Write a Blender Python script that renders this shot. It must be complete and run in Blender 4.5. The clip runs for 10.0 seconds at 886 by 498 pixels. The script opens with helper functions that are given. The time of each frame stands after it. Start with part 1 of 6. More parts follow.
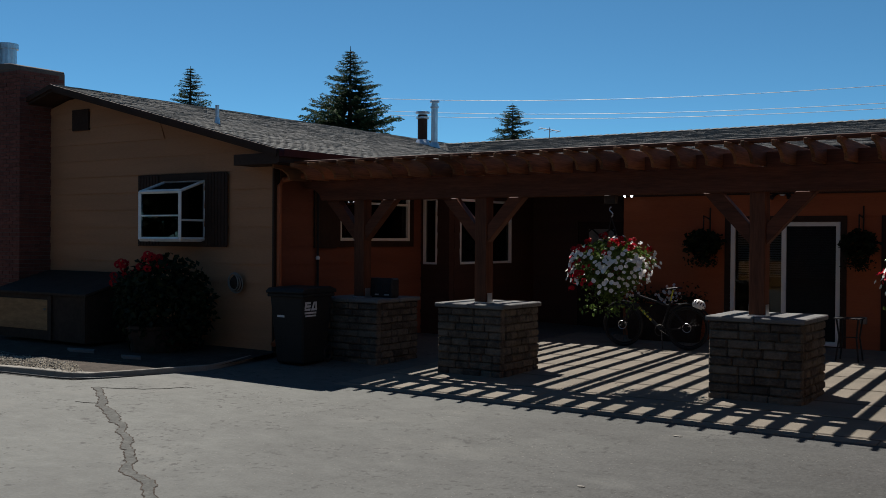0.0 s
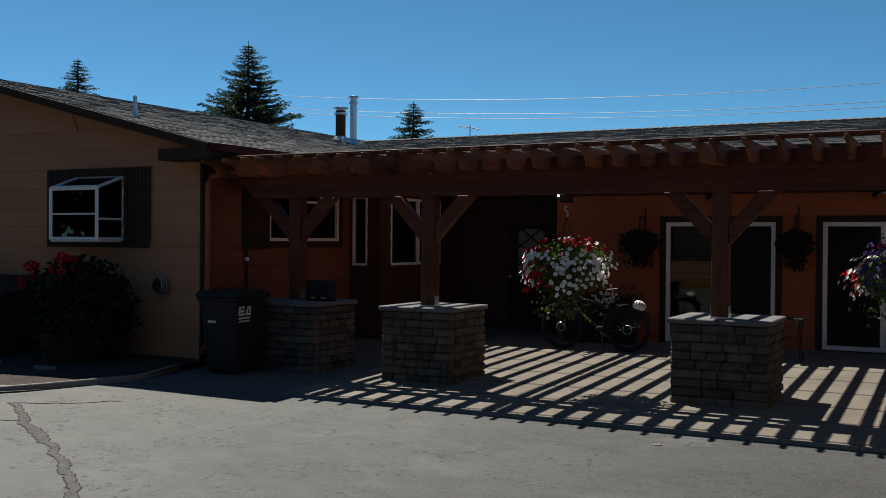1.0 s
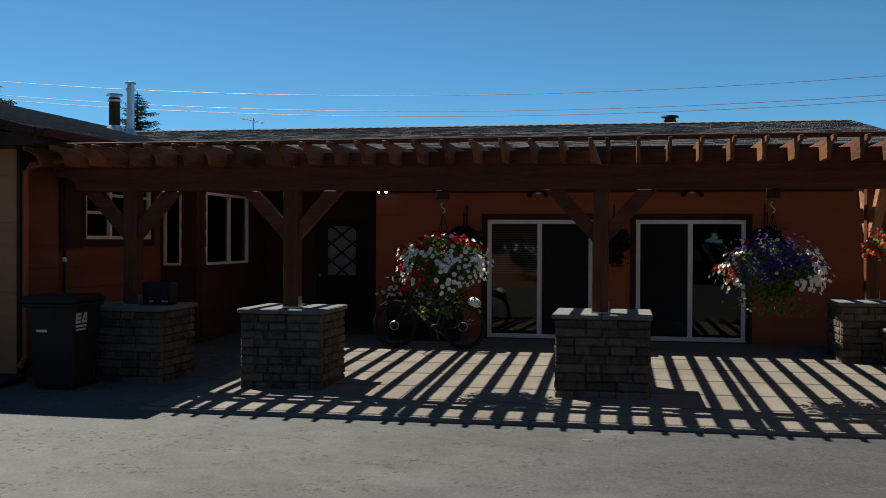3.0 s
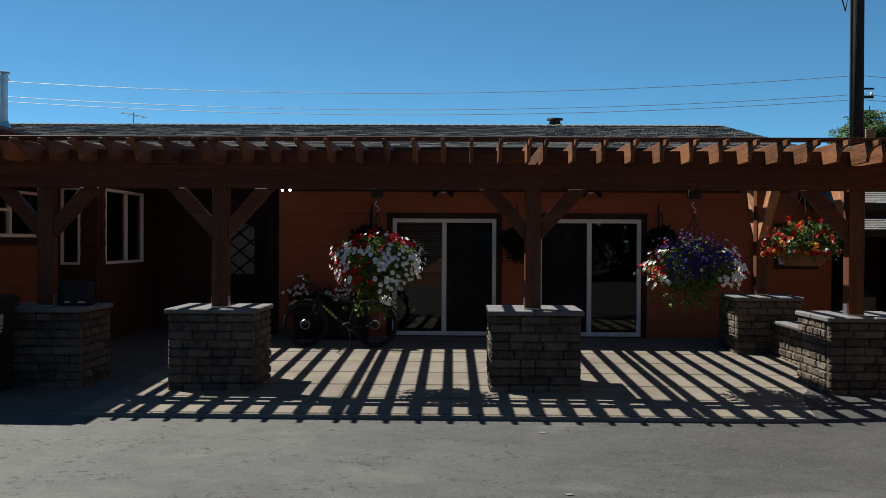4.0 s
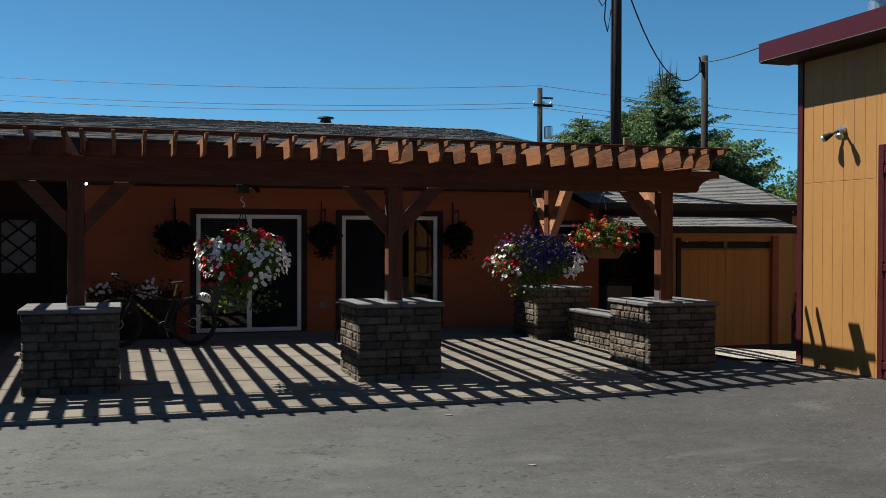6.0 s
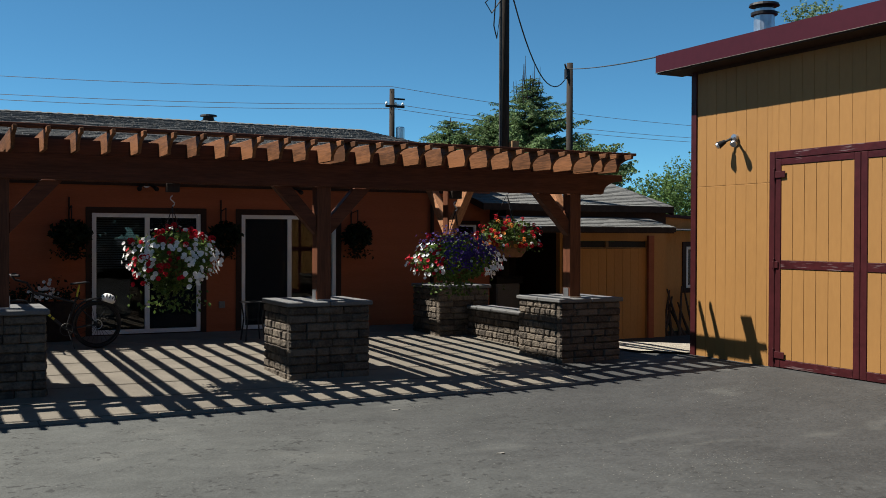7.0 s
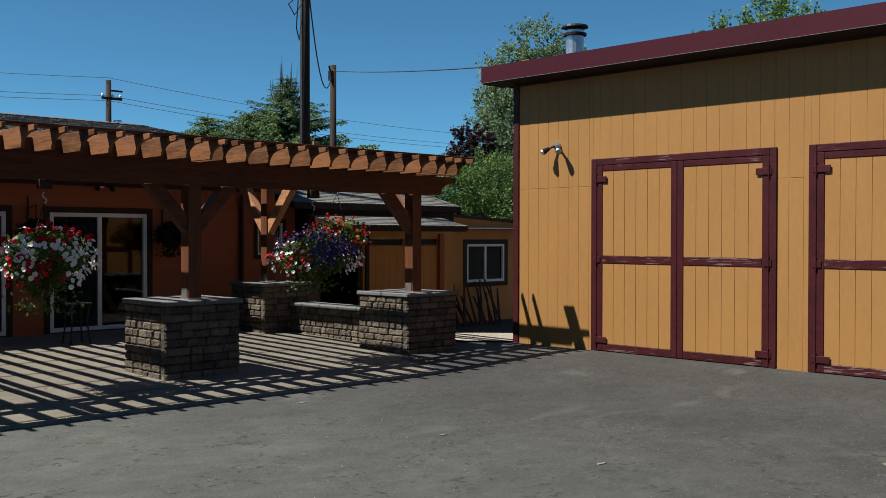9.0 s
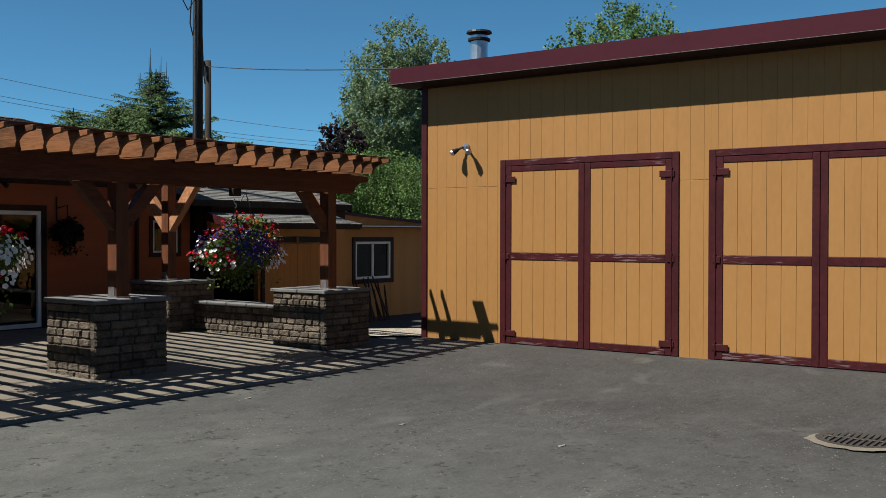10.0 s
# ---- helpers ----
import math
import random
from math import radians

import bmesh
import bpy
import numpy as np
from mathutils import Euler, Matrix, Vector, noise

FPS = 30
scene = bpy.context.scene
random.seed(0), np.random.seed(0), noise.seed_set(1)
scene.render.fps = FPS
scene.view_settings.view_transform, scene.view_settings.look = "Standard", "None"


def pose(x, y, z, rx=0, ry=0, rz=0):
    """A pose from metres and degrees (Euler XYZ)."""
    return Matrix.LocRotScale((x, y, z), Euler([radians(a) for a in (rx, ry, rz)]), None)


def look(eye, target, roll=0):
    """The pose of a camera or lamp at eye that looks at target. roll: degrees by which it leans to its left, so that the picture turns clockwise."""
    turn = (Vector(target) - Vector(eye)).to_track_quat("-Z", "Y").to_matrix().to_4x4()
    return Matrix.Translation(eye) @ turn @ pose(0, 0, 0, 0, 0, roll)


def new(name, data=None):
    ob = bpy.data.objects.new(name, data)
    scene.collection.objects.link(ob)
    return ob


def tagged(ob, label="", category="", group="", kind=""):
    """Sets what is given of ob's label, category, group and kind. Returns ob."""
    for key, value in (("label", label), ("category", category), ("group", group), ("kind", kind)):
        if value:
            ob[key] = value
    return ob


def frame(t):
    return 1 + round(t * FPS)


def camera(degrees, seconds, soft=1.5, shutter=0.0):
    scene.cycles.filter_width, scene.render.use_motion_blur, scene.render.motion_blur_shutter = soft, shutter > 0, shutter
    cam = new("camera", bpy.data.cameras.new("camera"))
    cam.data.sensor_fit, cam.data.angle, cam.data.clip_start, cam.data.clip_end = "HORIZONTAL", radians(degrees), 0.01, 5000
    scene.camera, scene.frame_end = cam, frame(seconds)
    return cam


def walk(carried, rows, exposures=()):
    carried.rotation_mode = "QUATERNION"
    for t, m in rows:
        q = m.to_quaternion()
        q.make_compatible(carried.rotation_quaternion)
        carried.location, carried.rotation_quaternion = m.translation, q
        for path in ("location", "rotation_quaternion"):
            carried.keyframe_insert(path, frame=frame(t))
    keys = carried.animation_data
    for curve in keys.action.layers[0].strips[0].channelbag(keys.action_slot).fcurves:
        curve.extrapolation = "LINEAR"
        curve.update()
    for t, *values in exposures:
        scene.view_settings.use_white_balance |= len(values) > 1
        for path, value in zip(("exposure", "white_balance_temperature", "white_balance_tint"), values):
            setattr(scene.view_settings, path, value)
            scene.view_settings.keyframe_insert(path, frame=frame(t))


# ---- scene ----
cam = camera(47.4, 10.0, soft=0.5)
PATH = [
    (0, (0.084, -0.05, 2.054), (-1.037, 1.607, 2.035), 0.4),
    (0.5, (-0.4, 0.065, 2.055), (-1.42, 1.785, 2.036), 0.4),
    (1, (-0.92, 0.088, 2.056), (-1.849, 1.859, 2.038), 0.4),
    (1.5, (-1.462, 0.052, 2.046), (-2.295, 1.87, 2.029), 0.4),
    (2, (-2.005, -0.014, 2.042), (-2.713, 1.856, 2.026), 0.4),
    (2.5, (-2.566, -0.094, 2.038), (-3.101, 1.833, 2.021), 0.3),
    (4, (-4.268, -0.427, 2.022), (-4.315, 1.572, 2.003), 0.3),
    (4.5, (-4.849, -0.531, 2.015), (-4.732, 1.465, 1.995), 0.3),
    (5, (-5.455, -0.6, 2.019), (-5.169, 1.38, 1.997), 0.2),
    (6.5, (-7.346, -0.548, 1.985), (-6.592, 1.304, 1.963), 0.2),
    (7, (-7.944, -0.451, 1.988), (-7.039, 1.333, 1.966), 0.2),
    (7.5, (-8.532, -0.288, 1.981), (-7.494, 1.421, 1.959), 0.2),
    (8, (-9.075, -0.111, 1.98), (-7.912, 1.516, 1.957), 0.1),
    (8.5, (-9.634, 0.109, 1.978), (-8.35, 1.642, 1.955), 0.1),
    (9, (-10.19, 0.357, 1.981), (-8.791, 1.786, 1.957), 0.1),
    (9.5, (-10.736, 0.623, 1.982), (-9.23, 1.938, 1.956), 0.1),
    (10, (-11.257, 0.926, 1.979), (-9.652, 2.118, 1.951), 0.1),
]
walk(cam, [(t, look(eye, target, roll)) for t, eye, target, roll in PATH],
     [(0, 0.55, 6550, 11), (1.5, 0.66, 6600, 9), (2.5, 0.76, 6600, 9), (4.5, 0.86, 6550, 9), (6.5, 0.9, 6550, 8.5), (9, 0.76, 6550, 7.5), (10, 0.76, 6600, 8)])


# ---- world, sun ----
world = bpy.data.worlds.new("sky")
scene.world = world
world.use_nodes = True
wn = world.node_tree.nodes
sky = wn.new("ShaderNodeTexSky")
sky.sky_type = 'NISHITA'
sky.sun_disc = False
sky.sun_elevation = radians(55)
sky.sun_rotation = radians(-58)
sky.altitude = 5000

sky.air_density, sky.dust_density, sky.ozone_density = 1.0, 0.0, 8.0
wn["Background"].inputs["Strength"].default_value = 0.0725
tint = wn.new("ShaderNodeMix")
tint.data_type, tint.blend_type = 'RGBA', 'MULTIPLY'
tint.inputs["Factor"].default_value = 1.0
tint.inputs["B"].default_value = (0.68, 1.05, 0.92, 1)
world.node_tree.links.new(sky.outputs[0], tint.inputs["A"])
world.node_tree.links.new(tint.outputs["Result"], wn["Background"].inputs["Color"])

sun = new("sun", bpy.data.lights.new("sun", 'SUN'))
sun.data.energy, sun.data.angle, sun.data.color = 5.0, radians(0.53), (1.0, 0.95, 0.87)
sun.matrix_basis = look((-59.5, 37, 100), (0, 0, 0))


# ---- materials ----
def mat(name, color, rough=0.7, metal=0.0, spread=0.25, fine=40.0, coarse=3.0, bump=0.15, stretch=(1, 1, 1), island=0.0, piece=0.0,
        dark=None, spec=0.2, dirt=0.0):
    """Principled surface with variation at two scales, relief, and variation by piece."""
    m = bpy.data.materials.new(name)
    m.use_nodes = True
    nt = m.node_tree
    n, l = nt.nodes, nt.links
    p = n["Principled BSDF"]
    p.inputs["Roughness"].default_value, p.inputs["Metallic"].default_value = rough, metal
    p.inputs["Specular IOR Level"].default_value = spec
    geo = n.new("ShaderNodeNewGeometry")
    mp = n.new("ShaderNodeMapping")
    mp.inputs["Scale"].default_value = stretch
    l.new(geo.outputs["Position"], mp.inputs["Vector"])
    a, b = n.new("ShaderNodeTexNoise"), n.new("ShaderNodeTexNoise")
    a.inputs["Scale"].default_value, b.inputs["Scale"].default_value = fine, coarse
    a.inputs["Detail"].default_value, b.inputs["Detail"].default_value = 4, 5
    l.new(mp.outputs[0], a.inputs["Vector"])
    l.new(mp.outputs[0], b.inputs["Vector"])
    mix = n.new("ShaderNodeMath")
    mix.operation = 'ADD'
    l.new(a.outputs["Fac"], mix.inputs[0])
    l.new(b.outputs["Fac"], mix.inputs[1])
    last = mix.outputs[0]
    low, high = 0.7, 1.3
    for want, src in ((piece, "obj"), (island, "isl")):
        if want:
            if src == "obj":
                o = n.new("ShaderNodeObjectInfo").outputs["Random"]
            else:
                o = geo.outputs["Random Per Island"]
            k = n.new("ShaderNodeMath")
            k.operation = 'MULTIPLY_ADD'
            k.inputs[1].default_value, k.inputs[2].default_value = want, -want / 2
            l.new(o, k.inputs[0])
            s = n.new("ShaderNodeMath")
            l.new(last, s.inputs[0])
            l.new(k.outputs[0], s.inputs[1])
            last = s.outputs[0]
    r = n.new("ShaderNodeMapRange")
    r.inputs["From Min"].default_value, r.inputs["From Max"].default_value = low, high
    l.new(last, r.inputs["Value"])
    c = n.new("ShaderNodeMix")
    c.data_type = 'RGBA'
    d = dark or [x * (1 - spread) for x in color]
    b2 = [min(1.0, x * (1 + spread)) for x in color]
    c.inputs["A"].default_value, c.inputs["B"].default_value = (*d, 1), (*b2, 1)
    l.new(r.outputs[0], c.inputs["Factor"])
    out = c.outputs["Result"]
    if dirt:
        t = n.new("ShaderNodeTexNoise")
        t.inputs["Scale"].default_value, t.inputs["Detail"].default_value = 0.7, 6
        l.new(geo.outputs["Position"], t.inputs["Vector"])
        q = n.new("ShaderNodeMapRange")
        q.inputs["From Min"].default_value, q.inputs["From Max"].default_value = 0.5, 0.72
        q.inputs["To Max"].default_value = dirt
        l.new(t.outputs["Fac"], q.inputs["Value"])
        e = n.new("ShaderNodeMix")
        e.data_type = 'RGBA'
        e.inputs["B"].default_value = (*[x * 0.45 for x in color], 1)
        l.new(q.outputs[0], e.inputs["Factor"])
        l.new(out, e.inputs["A"])
        out = e.outputs["Result"]
    l.new(out, p.inputs["Base Color"])
    if bump:
        bp = n.new("ShaderNodeBump")
        bp.inputs["Strength"].default_value, bp.inputs["Distance"].default_value = bump, 0.02
        l.new(a.outputs["Fac"], bp.inputs["Height"])
        l.new(bp.outputs[0], p.inputs["Normal"])
    return m


def glass(name, tint=(0.55, 0.57, 0.58), ior=1.5):
    m = bpy.data.materials.new(name)
    m.use_nodes = True
    n, l = m.node_tree.nodes, m.node_tree.links
    n.remove(n["Principled BSDF"])
    t, g, f, x = n.new("ShaderNodeBsdfTransparent"), n.new("ShaderNodeBsdfGlossy"), n.new("ShaderNodeFresnel"), n.new("ShaderNodeMixShader")
    t.inputs["Color"].default_value = (*tint, 1)
    g.inputs["Roughness"].default_value = 0.01
    f.inputs["IOR"].default_value = ior
    l.new(f.outputs[0], x.inputs[0])
    l.new(t.outputs[0], x.inputs[1])
    l.new(g.outputs[0], x.inputs[2])
    l.new(x.outputs[0], n["Material Output"].inputs["Surface"])
    return m


M = {
    "patio": mat("patio_concrete", (0.152, 0.133, 0.108), 0.85, spread=0.22, fine=60, coarse=2.2, bump=0.25, dirt=0.35, piece=0.12),
    "stone": mat("split_concrete_block", (0.112, 0.092, 0.072), 0.9, spread=0.3, fine=34, coarse=9, bump=1.0, piece=0.5, dark=(0.056, 0.046, 0.038)),
    "joint": mat("dark_dry_joint", (0.045, 0.037, 0.03), 0.95, spread=0.3, fine=30, bump=0.3),
    "cap": mat("cap_stone", (0.133, 0.133, 0.132), 0.85, spread=0.15, fine=50, coarse=4, bump=0.3),
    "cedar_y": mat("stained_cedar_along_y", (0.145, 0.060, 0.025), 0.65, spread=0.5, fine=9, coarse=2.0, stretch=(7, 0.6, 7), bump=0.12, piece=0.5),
    # Beams, braces and posts: same cedar, darkened to carry their shade.
    "cedar_x": mat("stained_cedar_x_shaded", (0.090, 0.030, 0.015), 0.6, spread=0.35, fine=9, coarse=2.0, stretch=(0.6, 7, 7), bump=0.12, piece=0.2),
    "cedar_z": mat("stained_cedar_upright_shaded", (0.099, 0.036, 0.018), 0.6, spread=0.35, fine=9, coarse=2.0, stretch=(7, 7, 0.6), bump=0.12, piece=0.2),
    "rust": mat("rust_red_siding_paint", (0.335, 0.099, 0.042), 0.65, spread=0.12, fine=30, coarse=1.5, stretch=(0.4, 0.4, 4), bump=0.08, piece=0.12),
    # Rust siding darkened for shaded side walls; the shade is in the colour.
    "red_brown": mat("shaded_rust_siding", (0.185, 0.064, 0.036), 0.65, spread=0.14, fine=30, coarse=1.5, stretch=(0.4, 0.4, 4), bump=0.08, piece=0.12),
    "tan": mat("tan_siding_paint", (0.36, 0.178, 0.094), 0.65, spread=0.12, fine=30, coarse=1.5, stretch=(0.4, 0.4, 4), bump=0.08, piece=0.12),
    "gold": mat("ochre_siding_paint", (0.300, 0.153, 0.050), 0.6, spread=0.06, fine=9, coarse=0.9, stretch=(2, 2, 0.7), bump=0.03, piece=0.07),
    "shed_ochre": mat("ochre_shed_paint", (0.483, 0.236, 0.071), 0.65, spread=0.12, fine=24, coarse=1.2, stretch=(3, 3, 0.5), bump=0.1, piece=0.07),
    "cedar_pale": mat("pale_cedar", (0.34, 0.165, 0.085), 0.65, spread=0.35, fine=9, coarse=2.0, stretch=(7, 2, 2), bump=0.12),
    "maroon": mat("maroon_trim_paint", (0.044, 0.008, 0.010), 0.5, spread=0.25, fine=14, coarse=3, bump=0.15),
    "maroon_metal": mat("maroon_metal_fascia", (0.049, 0.007, 0.013), 0.45, spread=0.1, fine=10, coarse=1, bump=0.02),
    "brown": mat("dark_brown_trim_paint", (0.036, 0.019, 0.013), 0.65, spread=0.25, fine=20, coarse=3, bump=0.1),
    # Entry and bay siding: their lack of light is painted in as brown.
    "umber": mat("shaded_brown_siding", (0.065, 0.032, 0.023), 0.65, spread=0.15, fine=30, coarse=1.5, stretch=(0.4, 0.4, 4), bump=0.08, piece=0.12),
    "white": mat("white_vinyl", (0.78, 0.78, 0.76), 0.4, spread=0.04, bump=0.0),
    "shingle": mat("grey_asphalt_shingle", (0.132, 0.131, 0.126), 0.95, spread=0.2, fine=70, coarse=5, bump=0.35, island=0.16),
    "brick": mat("red_brick", (0.136, 0.047, 0.036), 0.85, spread=0.25, fine=40, coarse=7, bump=0.4, piece=0.4),
    "brick_mortar": mat("dull_mortar", (0.120, 0.096, 0.084), 0.95, spread=0.15, bump=0.3),
    "mortar": mat("grey_mortar", (0.208, 0.195, 0.176), 0.95, spread=0.15, bump=0.3),
    "print": mat("pale_printing_ink", (0.60, 0.61, 0.62), 0.6, spread=0.15, bump=0.0),
    "steel": mat("galvanised_steel", (0.55, 0.57, 0.6), 0.35, 0.9, spread=0.15, fine=12, coarse=3, bump=0.03),
    "black": mat("black_plastic", (0.018, 0.018, 0.02), 0.5, spread=0.2, fine=20, bump=0.05),
    "bin": mat("dark_grey_bin_plastic", (0.018, 0.019, 0.019), 0.6, spec=0.2, spread=0.15, fine=30, bump=0.06),
    "pole": mat("weathered_pole_wood", (0.034, 0.027, 0.022), 0.9, spread=0.35, fine=10, coarse=2, stretch=(6, 6, 0.5), bump=0.4),
    "needle_green": mat("fresh_spruce_needles", (0.115, 0.175, 0.07), 0.7, spread=0.45, fine=3, coarse=0.8, bump=0.0, island=0.5),
    "needle_mid": mat("green_spruce_needles", (0.10, 0.155, 0.062), 0.7, spread=0.45, fine=3, coarse=0.8, bump=0.0, island=0.5),
    "needle": mat("spruce_needles", (0.034, 0.056, 0.024), 0.7, spread=0.45, fine=3, coarse=0.8, bump=0.0, island=0.5),
    "leaf": mat("green_leaves", (0.089, 0.140, 0.031), 0.6, spread=0.45, fine=3, coarse=0.8, bump=0.0, island=0.6),
    "leaf_dull": mat("grey_green_leaves", (0.148, 0.205, 0.100), 0.65, spread=0.4, fine=3, coarse=0.8, bump=0.0, island=0.6),
    "leaf_hedge": mat("bright_hedge_leaves", (0.105, 0.175, 0.05), 0.6, spread=0.45, fine=3, coarse=0.8, bump=0.0, island=0.6),
    "leaf_red": mat("purple_leaves", (0.034, 0.022, 0.024), 0.6, spread=0.4, fine=3, coarse=0.8, bump=0.0, island=0.6),
    # Leaves of plants in shade: the shade is put into this darker green.
    "leaf_dark": mat("shaded_leaves", (0.011, 0.020, 0.008), 0.6, spread=0.4, fine=20, coarse=4, bump=0.0, island=0.6),
    "bark": mat("bark", (0.063, 0.045, 0.035), 0.95, spread=0.35, fine=20, coarse=4, bump=0.6),
    "petal_white": mat("white_petals", (0.880, 0.870, 0.860), 0.6, spread=0.06, bump=0.0, piece=0.2),
    "petal_red": mat("red_petals", (0.468, 0.010, 0.025), 0.6, spread=0.3, bump=0.0, piece=0.3),
    "petal_purple": mat("purple_petals", (0.075, 0.042, 0.200), 0.6, spread=0.3, bump=0.0, piece=0.3),
    "petal_orange": mat("orange_petals", (0.620, 0.240, 0.050), 0.6, spread=0.25, bump=0.0, piece=0.3),
    "terracotta": mat("brown_pot", (0.16, 0.075, 0.035), 0.8, spread=0.25, fine=25, bump=0.3),
    "dim": mat("dim_interior_paint", (0.20, 0.17, 0.13), 0.9, spread=0.1, fine=8, bump=0.0),
    "gravel": mat("pale_gravel", (0.288, 0.256, 0.208), 0.95, spread=0.45, fine=55, coarse=9, bump=0.8),
    "grit": mat("pale_grit", (0.175, 0.168, 0.152), 0.8, spread=0.3, fine=30, coarse=9, bump=0.0, island=0.6),
    "soil": mat("bed_soil_and_mulch", (0.042, 0.033, 0.027), 0.95, spread=0.45, fine=30, coarse=4, bump=0.8),
    "iron": mat("worn_cast_iron", (0.055, 0.053, 0.05), 0.6, 0.4, spread=0.4, fine=30, bump=0.3),
    "frost": mat("obscured_door_glass", (0.26, 0.255, 0.24), 0.3, spread=0.25, fine=9, coarse=3, bump=0.15),
    "lens": mat("grey_lamp_glass", (0.62, 0.63, 0.65), 0.2, spread=0.05, bump=0.0),
    "wire": mat("grey_wire", (0.42, 0.42, 0.43), 0.42, 0.85, spread=0.1, bump=0.0),
    "frame_paint": mat("bicycle_frame_paint", (0.02, 0.02, 0.022), 0.35, spread=0.2, bump=0.0),
    "yellow": mat("yellow_green_decal", (0.55, 0.50, 0.06), 0.4, spread=0.1, bump=0.0),
    "ply": mat("bare_plywood", (0.247, 0.150, 0.075), 0.8, spread=0.2, fine=8, coarse=2, stretch=(1, 4, 4), bump=0.15),
    "dark_brown_box": mat("dark_stained_wood", (0.030, 0.021, 0.017), 0.7, spec=0.15, spread=0.3, fine=12, coarse=3, bump=0.2),
}


def worn_paint():
    """Maroon paint that flakes to grey wood in streaks along the boards."""
    m = mat("flaking_maroon_paint", (0.044, 0.008, 0.010), 0.45, spread=0.3, fine=14, coarse=3, bump=0.25)
    n, l = m.node_tree.nodes, m.node_tree.links
    p = n["Principled BSDF"]
    old = p.inputs["Base Color"].links[0].from_socket
    geo, mp, a, b = n.new("ShaderNodeNewGeometry"), n.new("ShaderNodeMapping"), n.new("ShaderNodeTexNoise"), n.new("ShaderNodeTexNoise")
    mp.inputs["Scale"].default_value = (8, 2.2, 30)
    a.inputs["Scale"].default_value, a.inputs["Detail"].default_value = 2.0, 6
    b.inputs["Scale"].default_value, b.inputs["Detail"].default_value = 1.1, 2
    l.new(geo.outputs["Position"], mp.inputs["Vector"])
    l.new(mp.outputs[0], a.inputs["Vector"])
    l.new(geo.outputs["Position"], b.inputs["Vector"])
    k = n.new("ShaderNodeMath")
    k.operation = 'MULTIPLY'
    l.new(a.outputs["Fac"], k.inputs[0])
    l.new(b.outputs["Fac"], k.inputs[1])
    r = n.new("ShaderNodeMapRange")
    r.inputs["From Min"].default_value, r.inputs["From Max"].default_value = 0.31, 0.36
    r.inputs["To Max"].default_value = 0.6
    l.new(k.outputs[0], r.inputs["Value"])
    x = n.new("ShaderNodeMix")
    x.data_type = 'RGBA'
    x.inputs["B"].default_value = (0.20, 0.15, 0.15, 1)
    l.new(r.outputs[0], x.inputs["Factor"])
    l.new(old, x.inputs["A"])
    l.new(x.outputs["Result"], p.inputs["Base Color"])
    return m


M["maroon_worn"] = worn_paint()
M["glass"] = glass("window_glass")


def mesh_screen():
    m = bpy.data.materials.new("dark_insect_mesh")
    m.use_nodes = True
    n, l = m.node_tree.nodes, m.node_tree.links
    n["Principled BSDF"].inputs["Base Color"].default_value = (0.008, 0.008, 0.009, 1)
    n["Principled BSDF"].inputs["Roughness"].default_value = 0.8
    t, x = n.new("ShaderNodeBsdfTransparent"), n.new("ShaderNodeMixShader")
    x.inputs[0].default_value = 0.5
    l.new(t.outputs[0], x.inputs[1])
    l.new(n["Principled BSDF"].outputs[0], x.inputs[2])
    l.new(x.outputs[0], n["Material Output"].inputs["Surface"])
    return m


M["screen"] = mesh_screen()


M["lit_lamp"] = mat("lit_white_lamp", (0.8, 0.8, 0.8), 0.3, spread=0.02, bump=0.0)
M["lit_lamp"].node_tree.nodes["Principled BSDF"].inputs["Emission Color"].default_value = (0.85, 0.92, 1.0, 1)
M["lit_lamp"].node_tree.nodes["Principled BSDF"].inputs["Emission Strength"].default_value = 3.0


def let_through(m, share):
    """Thin leaves and petals that pass on part of the light."""
    n, l = m.node_tree.nodes, m.node_tree.links
    p, o = n["Principled BSDF"], n["Material Output"]
    t, x = n.new("ShaderNodeBsdfTranslucent"), n.new("ShaderNodeMixShader")
    x.inputs[0].default_value = share
    l.new(p.inputs["Base Color"].links[0].from_socket, t.inputs["Color"])
    l.new(p.outputs[0], x.inputs[1])
    l.new(t.outputs[0], x.inputs[2])
    l.new(x.outputs[0], o.inputs["Surface"])


for k in M:
    if k.startswith(("petal", "leaf", "needle")):
        let_through(M[k], 0.45 if k.startswith("petal") else 0.3)


